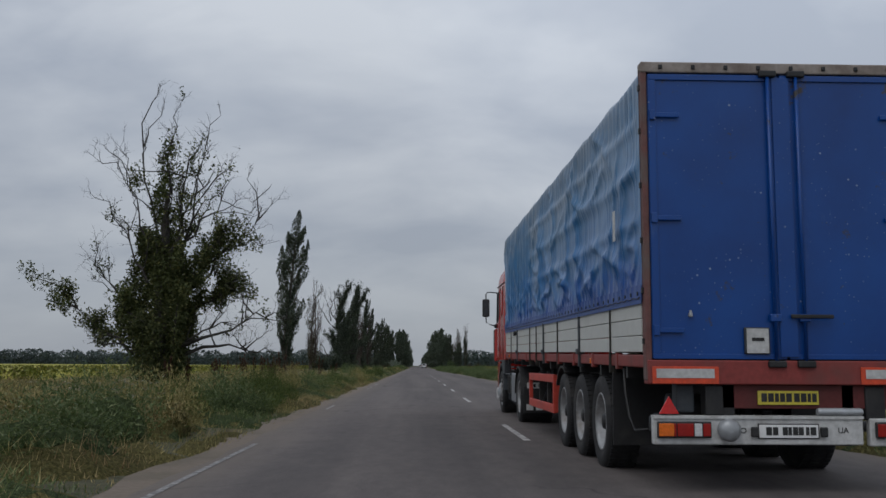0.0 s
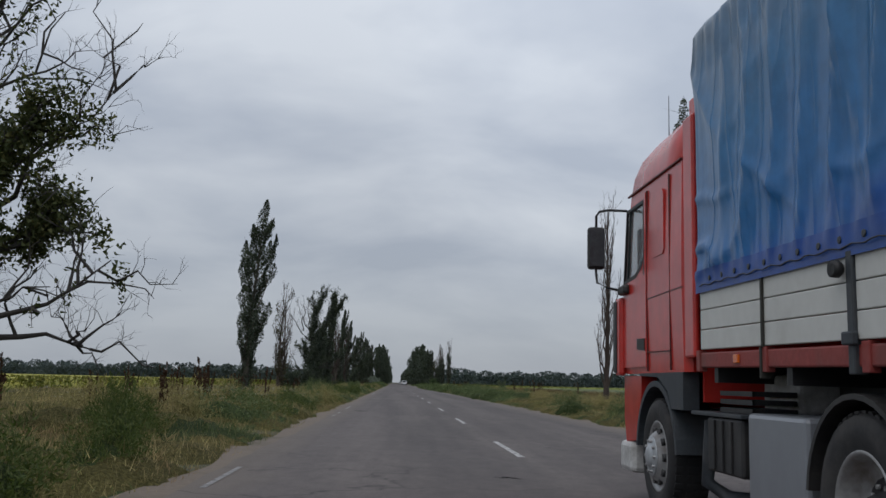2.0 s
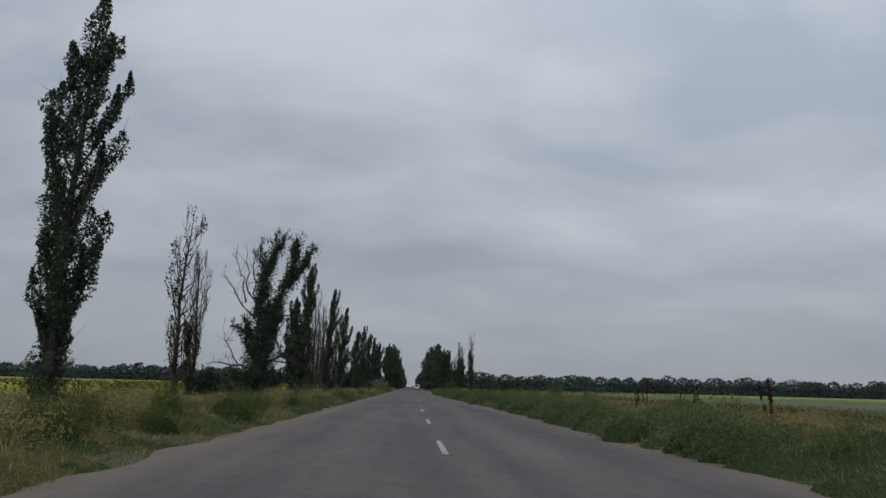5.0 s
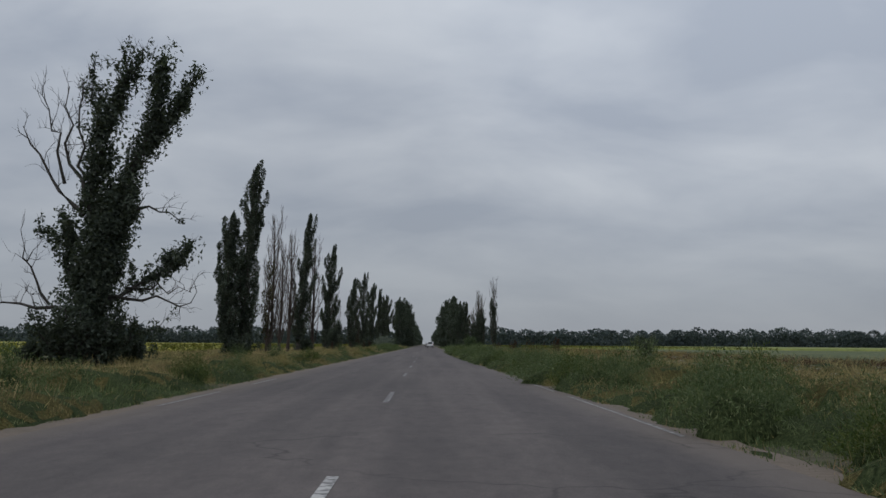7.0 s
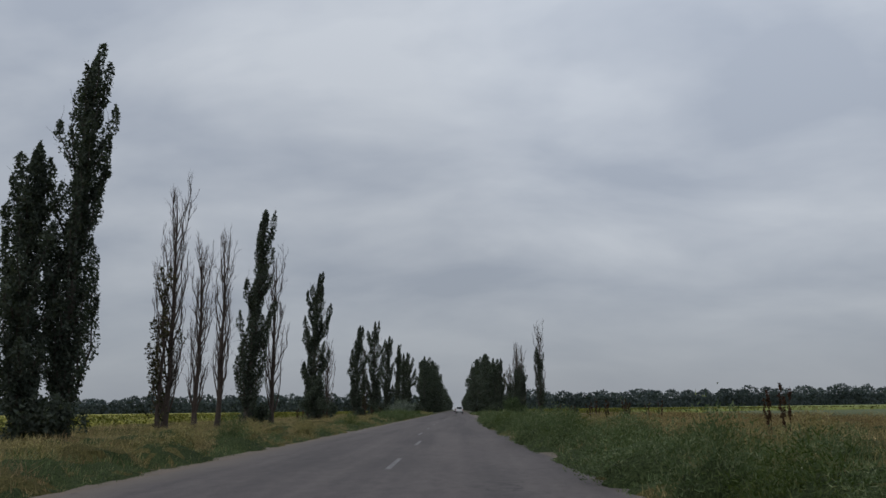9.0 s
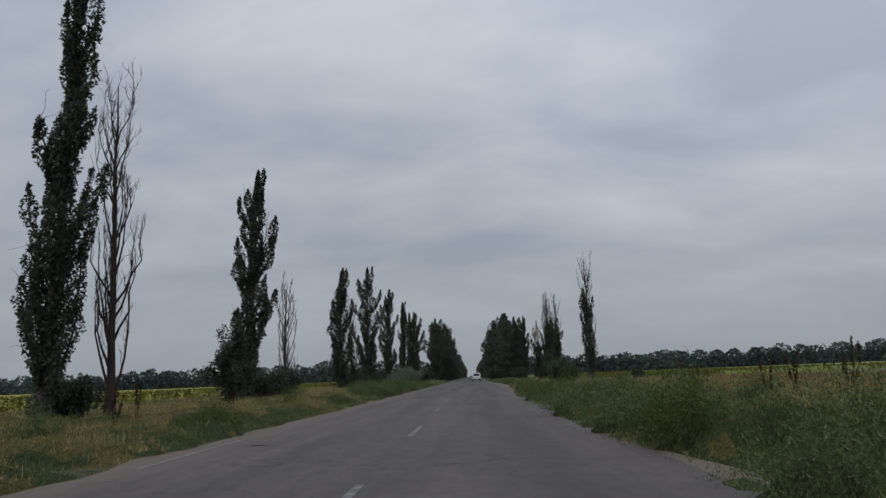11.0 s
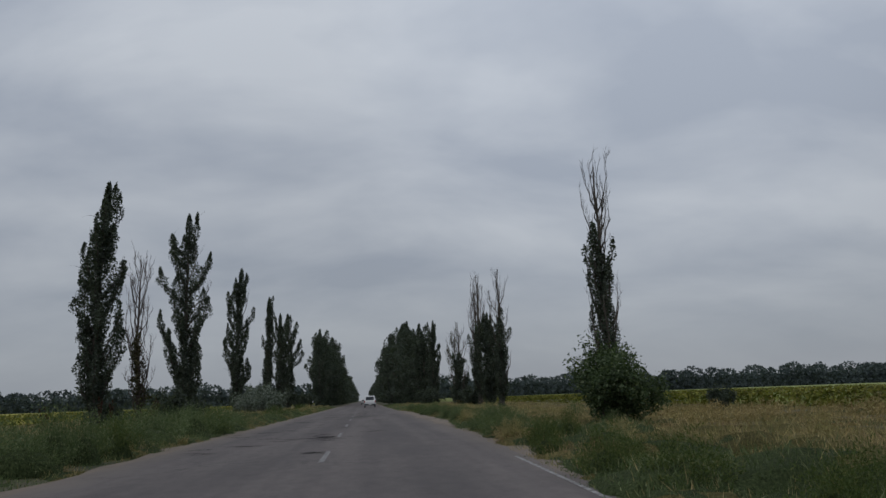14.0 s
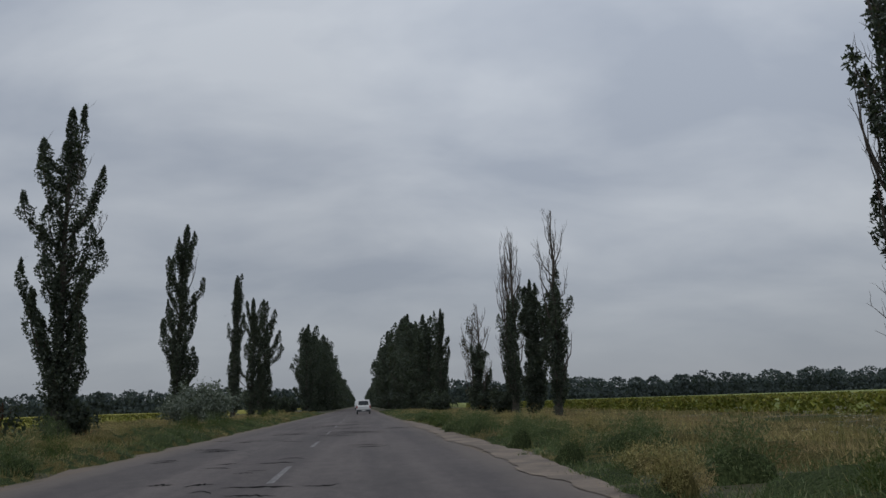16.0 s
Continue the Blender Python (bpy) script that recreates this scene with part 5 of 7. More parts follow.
def tarp_material():
    """Blue tarpaulin, bleached on its upper part and stained."""
    m, nt, b = shader("faded_blue_tarpaulin", 0.34)
    tc, sep = nt.nodes.new("ShaderNodeTexCoord"), nt.nodes.new("ShaderNodeSeparateXYZ")
    nt.links.new(tc.outputs["Object"], sep.inputs[0])
    bl = noise_tex(nt, 0.7, 5, rough=0.65)
    add = nt.nodes.new("ShaderNodeMath"); add.operation = "MULTIPLY_ADD"; add.inputs[1].default_value, add.inputs[2].default_value = 1.6, -0.8
    nt.links.new(bl, add.inputs[0])
    zz = nt.nodes.new("ShaderNodeMath"); zz.operation = "ADD"
    nt.links.new(sep.outputs[2], zz.inputs[0]); nt.links.new(add.outputs[0], zz.inputs[1])
    mr = nt.nodes.new("ShaderNodeMapRange"); mr.inputs[1].default_value, mr.inputs[2].default_value = 1.6, 4.1
    nt.links.new(zz.outputs[0], mr.inputs[0])
    col = ramp_of(nt, mr.outputs[0], [(0.0, (0.006, 0.060, 0.30)), (0.13, (0.009, 0.085, 0.34)), (0.24, (0.018, 0.135, 0.36)), (0.6, (0.038, 0.160, 0.335)), (1.0, (0.145, 0.20, 0.265))])
    fine = noise_tex(nt, 9, 4)
    col = mixed(nt, 0.5, col, ramp_of(nt, fine, [(0.3, (0.7, 0.7, 0.7)), (0.7, (1.25, 1.25, 1.25))]), "MULTIPLY")
    nt.links.new(col, b.inputs["Base Color"])
    cr = nt.nodes.new("ShaderNodeTexVoronoi"); cr.inputs["Scale"].default_value = 1.2
    warp = nt.nodes.new("ShaderNodeTexNoise"); warp.inputs["Scale"].default_value = 0.9; warp.inputs["Detail"].default_value = 3
    va = nt.nodes.new("ShaderNodeVectorMath"); va.operation = "MULTIPLY_ADD"; va.inputs[1].default_value = (1.0, 0.75, 0.45)
    nt.links.new(tc.outputs["Object"], warp.inputs["Vector"]); nt.links.new(tc.outputs["Object"], va.inputs[0]); nt.links.new(warp.outputs["Color"], va.inputs[2])
    nt.links.new(va.outputs[0], cr.inputs["Vector"])
    rk = nt.nodes.new("ShaderNodeMath"); rk.operation = "MULTIPLY_ADD"; rk.inputs[1].default_value = 0.7
    nt.links.new(noise_tex(nt, 2.2, 3, rough=0.4, stretch=(1, 1.6, 0.45)), rk.inputs[0]); nt.links.new(cr.outputs["Distance"], rk.inputs[2])
    # sharp small creases, as of cloth that was folded often
    cz = nt.nodes.new("ShaderNodeMath"); cz.operation = "MULTIPLY_ADD"; cz.inputs[1].default_value, cz.inputs[2].default_value = 2.0, -1.0
    nt.links.new(noise_tex(nt, 1.5, 2, rough=0.4, stretch=(1, 2.0, 0.22)), cz.inputs[0])
    ab = nt.nodes.new("ShaderNodeMath"); ab.operation = "ABSOLUTE"
    nt.links.new(cz.outputs[0], ab.inputs[0])
    iv = nt.nodes.new("ShaderNodeMath"); iv.operation = "SUBTRACT"; iv.inputs[0].default_value = 1.0
    nt.links.new(ab.outputs[0], iv.inputs[1])
    pw = nt.nodes.new("ShaderNodeMath"); pw.operation = "POWER"; pw.inputs[1].default_value = 18.0
    nt.links.new(iv.outputs[0], pw.inputs[0])
    ad = nt.nodes.new("ShaderNodeMath"); ad.operation = "MULTIPLY_ADD"; ad.inputs[1].default_value = 0.30
    nt.links.new(pw.outputs[0], ad.inputs[0]); nt.links.new(rk.outputs[0], ad.inputs[2])
    bump(nt, b, ad.outputs[0], 0.5, 0.05)
    return m


def door_paint():
    """Blue gloss paint with chips, scuffs and rust; many pale specks imitate windscreen reflections."""
    m, nt, b = shader("chipped_glinted_blue_paint", 0.35)
    base = ramp_of(nt, noise_tex(nt, 1.3, 5), [(0.3, (0.001, 0.040, 0.20)), (0.7, (0.002, 0.064, 0.29))])
    vo = nt.nodes.new("ShaderNodeTexVoronoi"); vo.inputs["Scale"].default_value = 9
    tc = nt.nodes.new("ShaderNodeTexCoord"); nt.links.new(tc.outputs["Object"], vo.inputs["Vector"])
    chip_glint = ramp_of(nt, vo.outputs["Distance"], [(0.05, (1, 1, 1)), (0.11, (0, 0, 0))])
    some = ramp_of(nt, noise_tex(nt, 2.1, 3), [(0.5, (0, 0, 0)), (0.62, (1, 1, 1))])
    fac = mixed(nt, 1.0, chip_glint, some, "MULTIPLY")
    base = mixed(nt, fac, base, (0.30, 0.36, 0.48))
    v2 = nt.nodes.new("ShaderNodeTexVoronoi"); v2.inputs["Scale"].default_value = 17
    nt.links.new(tc.outputs["Object"], v2.inputs["Vector"])
    glint_speck = ramp_of(nt, v2.outputs["Distance"], [(0.07, (0.8, 0.8, 0.8)), (0.13, (0, 0, 0))])
    base = mixed(nt, mixed(nt, 1.0, glint_speck, ramp_of(nt, noise_tex(nt, 1.1, 4), [(0.45, (0, 0, 0)), (0.6, (1, 1, 1))]), "MULTIPLY"), base, (0.20, 0.25, 0.36))
    scuff = ramp_of(nt, noise_tex(nt, 3, 6, rough=0.7, stretch=(1, 1, 0.35)), [(0.62, (0, 0, 0)), (0.8, (0.5, 0.5, 0.5))])
    base = mixed(nt, scuff, base, (0.10, 0.17, 0.36))
    rust = ramp_of(nt, noise_tex(nt, 2.4, 6, rough=0.75), [(0.61, (0, 0, 0)), (0.66, (1, 1, 1))])
    nt.links.new(mixed(nt, rust, base, (0.055, 0.042, 0.03)), b.inputs["Base Color"])
    return m


def glass_material(name, tint, trans=0.85):
    m, nt, b = shader(name, 0.03)
    b.inputs["Base Color"].default_value = (*tint, 1)
    b.inputs["Transmission Weight"].default_value = trans
    b.inputs["IOR"].default_value = 1.45
    return m


TARP, DOOR_BLUE = tarp_material(), door_paint()
HEM = worn("blue_tarpaulin_hem", (0.006, 0.058, 0.29), (0.012, 0.085, 0.30), 0.42, 0, 1.5, 9, (0.45, 0.8), 0.2)
CHASSIS_RED = worn("weathered_red_paint", (0.25, 0.040, 0.034), (0.13, 0.05, 0.042), 0.6, 0, 2.5, 20, (0.5, 0.75), 0.2)
POST_RED = worn("rusty_red_brown_paint", (0.15, 0.062, 0.055), (0.13, 0.10, 0.09), 0.7, 0, 3.0, 20, (0.45, 0.7), 0.3)
CAB_RED = worn("red_cab_paint", (0.48, 0.032, 0.025), (0.38, 0.033, 0.029), 0.22, 0, 0.8, 5, (0.5, 0.8), 0.01)
BRIGHT_RED = worn("bright_red_frame", (0.52, 0.055, 0.035), (0.36, 0.05, 0.04), 0.5, 0, 2, 15)
ALU = worn("dull_grey_board_paint", (0.56, 0.56, 0.53), (0.40, 0.39, 0.36), 0.5, 0.0, 1.4, 9, (0.55, 0.9), 0.02, tone_range=(0.95, 1.03))
WHITE = worn("dirty_white_paint", (0.54, 0.54, 0.53), (0.24, 0.225, 0.205), 0.5, 0, 3, 22, (0.5, 0.8))
BEAM = worn("weathered_grey_beam", (0.32, 0.28, 0.25), (0.16, 0.12, 0.10), 0.8, 0, 3, 18, (0.4, 0.7), 0.4)
RUBBER = worn("tyre_rubber", (0.020, 0.020, 0.021), (0.055, 0.05, 0.047), 0.85, 0, 3, 25)
BLACK = worn("black_plastic", (0.016, 0.016, 0.017), (0.04, 0.037, 0.035), 0.55, 0, 3, 25)
DARKGREY = worn("dark_grey_plastic", (0.035, 0.042, 0.050), (0.06, 0.06, 0.06), 0.6, 0, 3, 25)
RIM = worn("grey_wheel_rim", (0.34, 0.34, 0.34), (0.16, 0.13, 0.11), 0.45, 0.5, 4, 18, (0.5, 0.75))
STEEL = worn("galvanised_panel", (0.40, 0.42, 0.44), (0.26, 0.26, 0.26), 0.4, 0.3, 2, 12)
TANK = worn("smooth_grey_tank", (0.24, 0.255, 0.28), (0.17, 0.175, 0.19), 0.35, 0.2, 0.8, 9, (0.5, 0.8), 0.0, tone_range=(0.97, 1.03))
DARK_RED = worn("dark_red_paint", (0.11, 0.018, 0.016), (0.07, 0.02, 0.018), 0.65, 0, 2.5, 20)
ORANGE = worn("orange_reflective", (0.66, 0.075, 0.028), (0.42, 0.07, 0.04), 0.4, 0, 5, 30)
AMBER = worn("amber_lens", (0.75, 0.16, 0.02), (0.6, 0.13, 0.03), 0.15, 0, 5, 40)
REDLENS = worn("red_lens", (0.32, 0.015, 0.012), (0.2, 0.02, 0.02), 0.15, 0, 5, 40)
REDSIGN = worn("red_reflector", (0.62, 0.03, 0.03), (0.5, 0.04, 0.04), 0.25, 0, 5, 40)
CLEARLENS = worn("clear_lens", (0.6, 0.6, 0.6), (0.45, 0.45, 0.45), 0.15, 0, 5, 40)
PLATE = worn("white_plate", (0.78, 0.78, 0.77), (0.6, 0.6, 0.58), 0.35, 0, 3, 30, (0.6, 0.9), 0.0, tone_range=(0.97, 1.02))
YELLOW = worn("yellow_plate", (0.62, 0.52, 0.06), (0.45, 0.38, 0.08), 0.5, 0, 5, 30)
INK = worn("black_lettering", (0.02, 0.02, 0.02), (0.05, 0.05, 0.05), 0.7, 0, 5, 30)
STRAP = worn("dark_strap", (0.032, 0.031, 0.026), (0.06, 0.055, 0.042), 0.9, 0, 6, 40)
GLASS = glass_material("cab_glass", (0.75, 0.80, 0.82))
MIRROR_GLASS = worn("mirror_back", (0.05, 0.055, 0.06), (0.035, 0.037, 0.04), 0.25, 0, 3, 20)

truck = thing("lorry", "red lorry with a blue tarpaulin trailer on the road", "lorry", m=Matrix.Translation((1.63, 39.75, 0.0)))
SL = 0.0135


def tilt(bm):
    """The trailer stands nose-up a little."""
    for v in bm.verts:
        v.co.z += SL * v.co.y
    return bm


def tp(name, bm, material, label="", parent=None):
    return part(name, tilt(bm), material, parent or truck, label)


def pleat(u):
    """Narrow ridges with slack cloth between."""
    return 2 * (1 - abs(2 * (u % 1.0) - 1)) ** 2.2 - 0.6


CREASES = ((0.5, 1.95, 2.6, 2.5, 0.035), (0.9, 3.3, 1.5, 2.0, 0.03), (1.8, 2.2, 3.3, 1.9, 0.04), (2.2, 3.5, 3.6, 2.7, 0.03), (3.5, 3.6, 3.2, 1.9, 0.045), (3.9, 2.0, 5.3, 2.45, 0.04), (4.4, 3.2, 5.9, 2.6, 0.03),
           (5.4, 2.0, 6.6, 2.9, 0.04), (6.9, 3.6, 6.6, 1.9, 0.045), (7.2, 1.95, 8.3, 2.4, 0.035), (7.4, 3.5, 8.6, 2.5, 0.03), (9.2, 2.0, 9.6, 3.5, 0.035), (10.7, 3.6, 10.4, 1.9, 0.04), (11.2, 2.0, 12.2, 2.6, 0.03))


def fold(y, z):
    """How far the tarpaulin stands out from its frame on the side."""
    h = (z - 1.7) / 2.1
    d = sum(0.022 * math.exp(-((z - z0 - 0.02 * wob(y, z0, 0.6)) / 0.07) ** 2) for z0 in (2.42, 2.88, 3.33)) * min(1, max(0, (9.0 - y) / 1.5))
    k = max(0.0, min(1.0, (y - 7.6) / 0.8)) * max(0.0, min(1.0, (12.7 - y) / 0.4))
    d += k * 0.030 * pleat((y + 0.25 * wob(y, z, 0.5) + 0.05 * z) / 0.46) * (0.5 + 0.5 * math.sin(math.pi * min(1, max(0, h))))
    d += 0.044 * ((1 - abs(noise.noise((y * 0.75 - z * 0.7, z * 0.9 + y * 0.3, 1.5)))) ** 9 - 0.2) * (0.4 + 0.6 * (1 - k))
    low = max(0.0, 1 - abs(h - 0.2) / 0.22)
    d += 0.050 * low * ((1 - abs(noise.noise((y * 1.4 + z * 1.1, z * 2.2, 7.5)))) ** 9 - 0.2) * (1 - 0.6 * k)
    if h < 0.18:
        d += 0.018 * (0.18 - h) / 0.18 * math.sin(2 * math.pi * (y + 0.06 * wob(y, 0, 2)) / 0.20)
    # the cloth is gathered under the roof's edge
    d += 0.016 * max(0.0, min(1.0, (h - 0.78) / 0.06)) * math.sin(2 * math.pi * (y + 0.05 * wob(y, 1, 1.6)) / 0.19)
    # sharp creases where the cloth is drawn aslant
    for y0, z0, y1, z1, amp in CREASES:
        ly, lz = y1 - y0, z1 - z0
        ln = math.hypot(ly, lz)
        u = ((y - y0) * ly + (z - z0) * lz) / ln ** 2
        if -0.1 < u < 1.1:
            off = ((y - y0) * lz - (z - z0) * ly) / ln
            d += amp * math.exp(-abs(off) / 0.05) * max(0.0, math.sin(math.pi * min(1, max(0, (u + 0.1) / 1.2))))
    for p in (3.4, 6.7, 10.6):
        d += 0.016 * math.exp(-((y - p) / 0.10) ** 2)
    return 0.014 + max(-0.012, d) * min(1.0, max(0.0, (y - 0.06) / 0.3)) * min(1.0, max(0.0, (1.02 - h) / 0.12)) * min(1.0, max(0.0, (h + 0.0) / 0.13))


def tarpaulin():
    ys = np.arange(0.06, 13.12, 0.032)
    lows = list(np.linspace(1.69, 3.74, 58))
    sect = len(lows) + 3 + 9 + 3 + 8
    verts, faces = [], []
    for y in ys:
        sag = 0.045 * abs(math.sin(math.pi * y / 1.62)) + 0.02 * wob(y, 0, 1.7)
        row = [(-1.25 - fold(y, z), y, z) for z in lows]
        row += [(-1.235, y, 3.80 - 0.5 * sag), (-1.20, y, 3.845 - sag), (-1.12, y, 3.865 - sag)]
        row += [(x, y, 3.875 - sag * 1.5 * (1 - abs(x) / 1.3)) for x in np.linspace(-0.96, 0.96, 9)]
        row += [(1.12, y, 3.865 - sag), (1.20, y, 3.845 - sag), (1.235, y, 3.80 - 0.5 * sag)]
        row += [(1.25 + 0.01, y, z) for z in np.linspace(3.7, 1.69, 8)]
        verts += [(a, b, c + SL * b) for a, b, c in row]
    for j in range(len(ys) - 1):
        for i in range(sect - 1):
            a = j * sect + i
            faces.append((a, a + 1, a + sect + 1, a + sect))
    faces.append(tuple(range((len(ys) - 1) * sect, len(ys) * sect)))
    t = part("tarpaulin", mesh_of("tarpaulin", verts, faces, TARP, True), None, truck, "creased faded blue tarpaulin")
    # hem band along the foot
    n = 9
    hv, hf = [], []
    for y in ys:
        for z in np.linspace(1.66, 1.83, n):
            hv.append((-1.259 - fold(y, max(z, 1.69)), y, z + SL * y))
    for j in range(len(ys) - 1):
        for i in range(n - 1):
            a = j * n + i
            hf.append((a, a + 1, a + n + 1, a + n))
    part("hem", mesh_of("hem", hv, hf, HEM, True), None, t, "deeper blue hem with eyelets")
    ring = lathe([(-0.003, 0.012), (-0.004, 0.020), (0.003, 0.020), (0.003, 0.012)], (0, 0, 0), "x", 10)
    me = bpy.data.meshes.new("eyelet")
    ring.to_mesh(me); ring.free(); me.materials.append(DARKGREY)
    y = 0.2
    while y < 13.0:
        e = new("eyelet", me)
        e.parent = t
        e.location = (-1.262 - fold(y, 1.755), y, 1.755 + SL * y)
        y += 0.262
    cord = [(-1.284 + 0.004 * math.sin(y * 9), y, 1.712 + 0.008 * math.sin(y * 24) + SL * y) for y in np.arange(0.1, 13.05, 0.07)]
    part("cord", tube_mesh("cord", [Vector(c) for c in cord], 0.005, BLACK, 4), None, t, "dark lashing cord")
    pt = one_box(-1.325, -1.318, 0.9, 1.0, 2.32, 2.62)
    part("repair_patch", tilt(pt), WHITE, t, "pale repair patch")


tarpaulin()
# side boards: three planks a bay, with posts and straps
BAYS = (0.12, 3.4, 6.7, 10.6, 13.1)
for side in (-1, 1):
    board = tagged(new("side_board"), "pale grey drop side of planks")
    board.parent = truck
    for a, b in zip(BAYS, BAYS[1:]):
        for k in range(3):
            z0 = 1.225 + k * 0.152
            tp("plank", one_box(side * 1.255, side * 1.215, a + 0.035, b - 0.035, z0 + 0.003, z0 + 0.149, bevel=0.006), ALU, "", board)
    for p in BAYS[1:-1]:
        tp("stanchion", one_box(side * 1.275, side * 1.2, p - 0.035, p + 0.035, 1.05, 1.69, bevel=0.008), DARKGREY, "", board)
        tp("latch", one_box(side * 1.30, side * 1.26, p - 0.06, p + 0.06, 1.20, 1.27, bevel=0.01), DARKGREY, "", board)
    if side < 0:
        for p in (1.5, 5.2, 7.6, 8.5, 11.8):
            tp("strap", box(one_box(-1.272, -1.258, p - 0.014, p + 0.014, 1.22, 1.70), -1.272, -1.2, p - 0.014 + 0.03, p + 0.014 + 0.03, 1.02, 1.22), STRAP, "", board)
        tp("knob", lathe([(-0.02, 0.02), (-0.03, 0.045), (0.01, 0.048), (0.03, 0.03)], (-1.30, 10.68, 1.60), "x", 14), BLACK, "", board)
tp("side_rail", one_box(-1.25, -1.16, 0.05, 13.1, 1.09, 1.205, bevel=0.012), CHASSIS_RED)
tp("side_rail", one_box(1.16, 1.25, 0.05, 13.1, 1.09, 1.205, bevel=0.012), CHASSIS_RED)
tp("deck", one_box(-1.16, 1.16, 0.06, 13.08, 1.13, 1.20), BLACK)
for y in np.arange(0.9, 12.8, 1.32):
    tp("cross_member", one_box(-1.22, 1.22, y, y + 0.08, 0.98, 1.12), BLACK)
    tp("rail_bracket", one_box(-1.262, -1.20, y + 0.3, y + 0.38, 1.06, 1.22, bevel=0.006), CHASSIS_RED)
for s in (-1, 1):
    tp("frame_beam", box(box(one_box(s * 0.50, s * 0.46, 0.3, 12.6, 0.74, 1.10), s * 0.42, s * 0.54, 0.3, 12.6, 0.72, 0.745), s * 0.42, s * 0.54, 0.3, 12.6, 1.095, 1.12), BLACK)
tp("marker_light", one_box(-1.27, -1.25, 12.25, 12.33, 1.12, 1.18, bevel=0.005), AMBER)
tp("marker_light", one_box(-1.27, -1.25, 2.6, 2.68, 1.10, 1.16, bevel=0.005), AMBER)

# rear end
for s in (-1, 1):
    tp("rear_post", one_box(s * 1.26, s * 1.205, -0.02, 0.10, 0.98, 3.80, bevel=0.012), POST_RED, "rusty red-brown corner post")
    for z in (1.3, 1.75, 2.2, 2.7, 3.2, 3.6):
        tp("lashing_hook", one_box(s * 1.275, s * 1.255, 0.02, 0.06, z, z + 0.05), BLACK)
tp("top_beam", one_box(-1.26, 1.26, -0.03, 0.10, 3.76, 3.86, bevel=0.012), BEAM, "weathered grey beam over the doors")
for x in np.arange(-1.1, 1.2, 0.3):
    tp("eye_bolt", one_box(x, x + 0.035, -0.045, -0.03, 3.79, 3.83, bevel=0.006), BLACK)
for s in (-1, 1):
    door = tp("rear_door", one_box(s * 1.20, s * 0.012, -0.012, 0.03, 1.17, 3.745, bevel=0.006), DOOR_BLUE, "blue steel door with chipped paint and painted reflection specks")
    for x0, x1, z0, z1 in ((1.195, 0.012, 1.17, 1.215), (1.195, 0.012, 3.69, 3.745), (1.195, 1.13, 1.215, 3.69), (0.10, 0.012, 1.215, 3.69)):
        tp("door_rim", one_box(s * x0, s * x1, -0.028, -0.012, z0, z1, bevel=0.004), DOOR_BLUE, "", door)
    for z in (1.42, 2.42, 3.36):
        tp("hinge", box(one_box(s * 1.17, s * 0.92, -0.045, -0.028, z - 0.022, z + 0.022, bevel=0.006), s * 1.19, s * 1.14, -0.055, -0.02, z - 0.045, z + 0.045, bevel=0.006), DOOR_BLUE, "", door)
    rod = part("lock_rod", tilt(lathe([(1.12, 0.016), (3.74, 0.016)], (s * 0.13 + 0.02, -0.05, 0), "z", 10)), DOOR_BLUE, door)
    for z in (1.10, 3.72):
        tp("rod_keeper", one_box(s * 0.13 - 0.06, s * 0.13 + 0.10, -0.075, -0.025, z, z + 0.06, bevel=0.012), BLACK, "", door)
    tp("rod_guide", one_box(s * 0.13 - 0.03, s * 0.13 + 0.07, -0.07, -0.028, 1.50, 1.57, bevel=0.01), DOOR_BLUE, "", door)
tp("cover_strip", one_box(-0.07, 0.09, -0.042, -0.029, 1.19, 3.72, bevel=0.005), DOOR_BLUE, "blue strip over the door joint")
tp("door_handle", one_box(0.02, 0.40, -0.085, -0.06, 1.53, 1.565, bevel=0.008), BLACK)
tp("padlock", box(one_box(-0.878, -0.845, -0.045, -0.012, 1.54, 1.573, bevel=0.005), -0.872, -0.851, -0.036, -0.028, 1.573, 1.597), STEEL, "small steel padlock")
tp("document_box", one_box(-0.39, -0.165, -0.05, -0.012, 1.215, 1.45, bevel=0.010), DARKGREY)
tp("paper_sheet", one_box(-0.375, -0.18, -0.054, -0.051, 1.225, 1.44), WHITE, "white sheet in a holder")
tp("bar_mark", one_box(-0.33, -0.22, -0.057, -0.0545, 1.33, 1.36), INK)
tp("rear_beam", one_box(-1.25, 1.25, -0.04, 0.12, 0.95, 1.16, bevel=0.01), CHASSIS_RED, "weathered red cross beam")
for s in (-1, 1):
    mark = tp("marker_plate", one_box(s * 1.215, s * 0.63, -0.052, -0.041, 0.955, 1.105, bevel=0.003), ORANGE, "orange-red reflective board with a white field")
    tp("white_field", one_box(s * 1.18, s * 0.67, -0.056, -0.0525, 1.005, 1.085), WHITE, "", mark)
tp("under_beam", one_box(-0.62, 1.0, 0.02, 0.10, 0.74, 0.95, bevel=0.008), DARK_RED, "dark red lower beam")
plate = tp("maker_plate", one_box(-0.275, 0.265, 0.0, 0.018, 0.775, 0.895, bevel=0.003), YELLOW, "yellow plate with dark marks")
for x0, w in ((-0.245, 0.05), (-0.185, 0.05), (-0.125, 0.035), (-0.08, 0.045), (-0.025, 0.05), (0.045, 0.05), (0.105, 0.05), (0.165, 0.03), (0.205, 0.04)):
    tp("bar_mark", one_box(x0, x0 + w, -0.003, -0.0005, 0.80, 0.875), INK, "", plate)


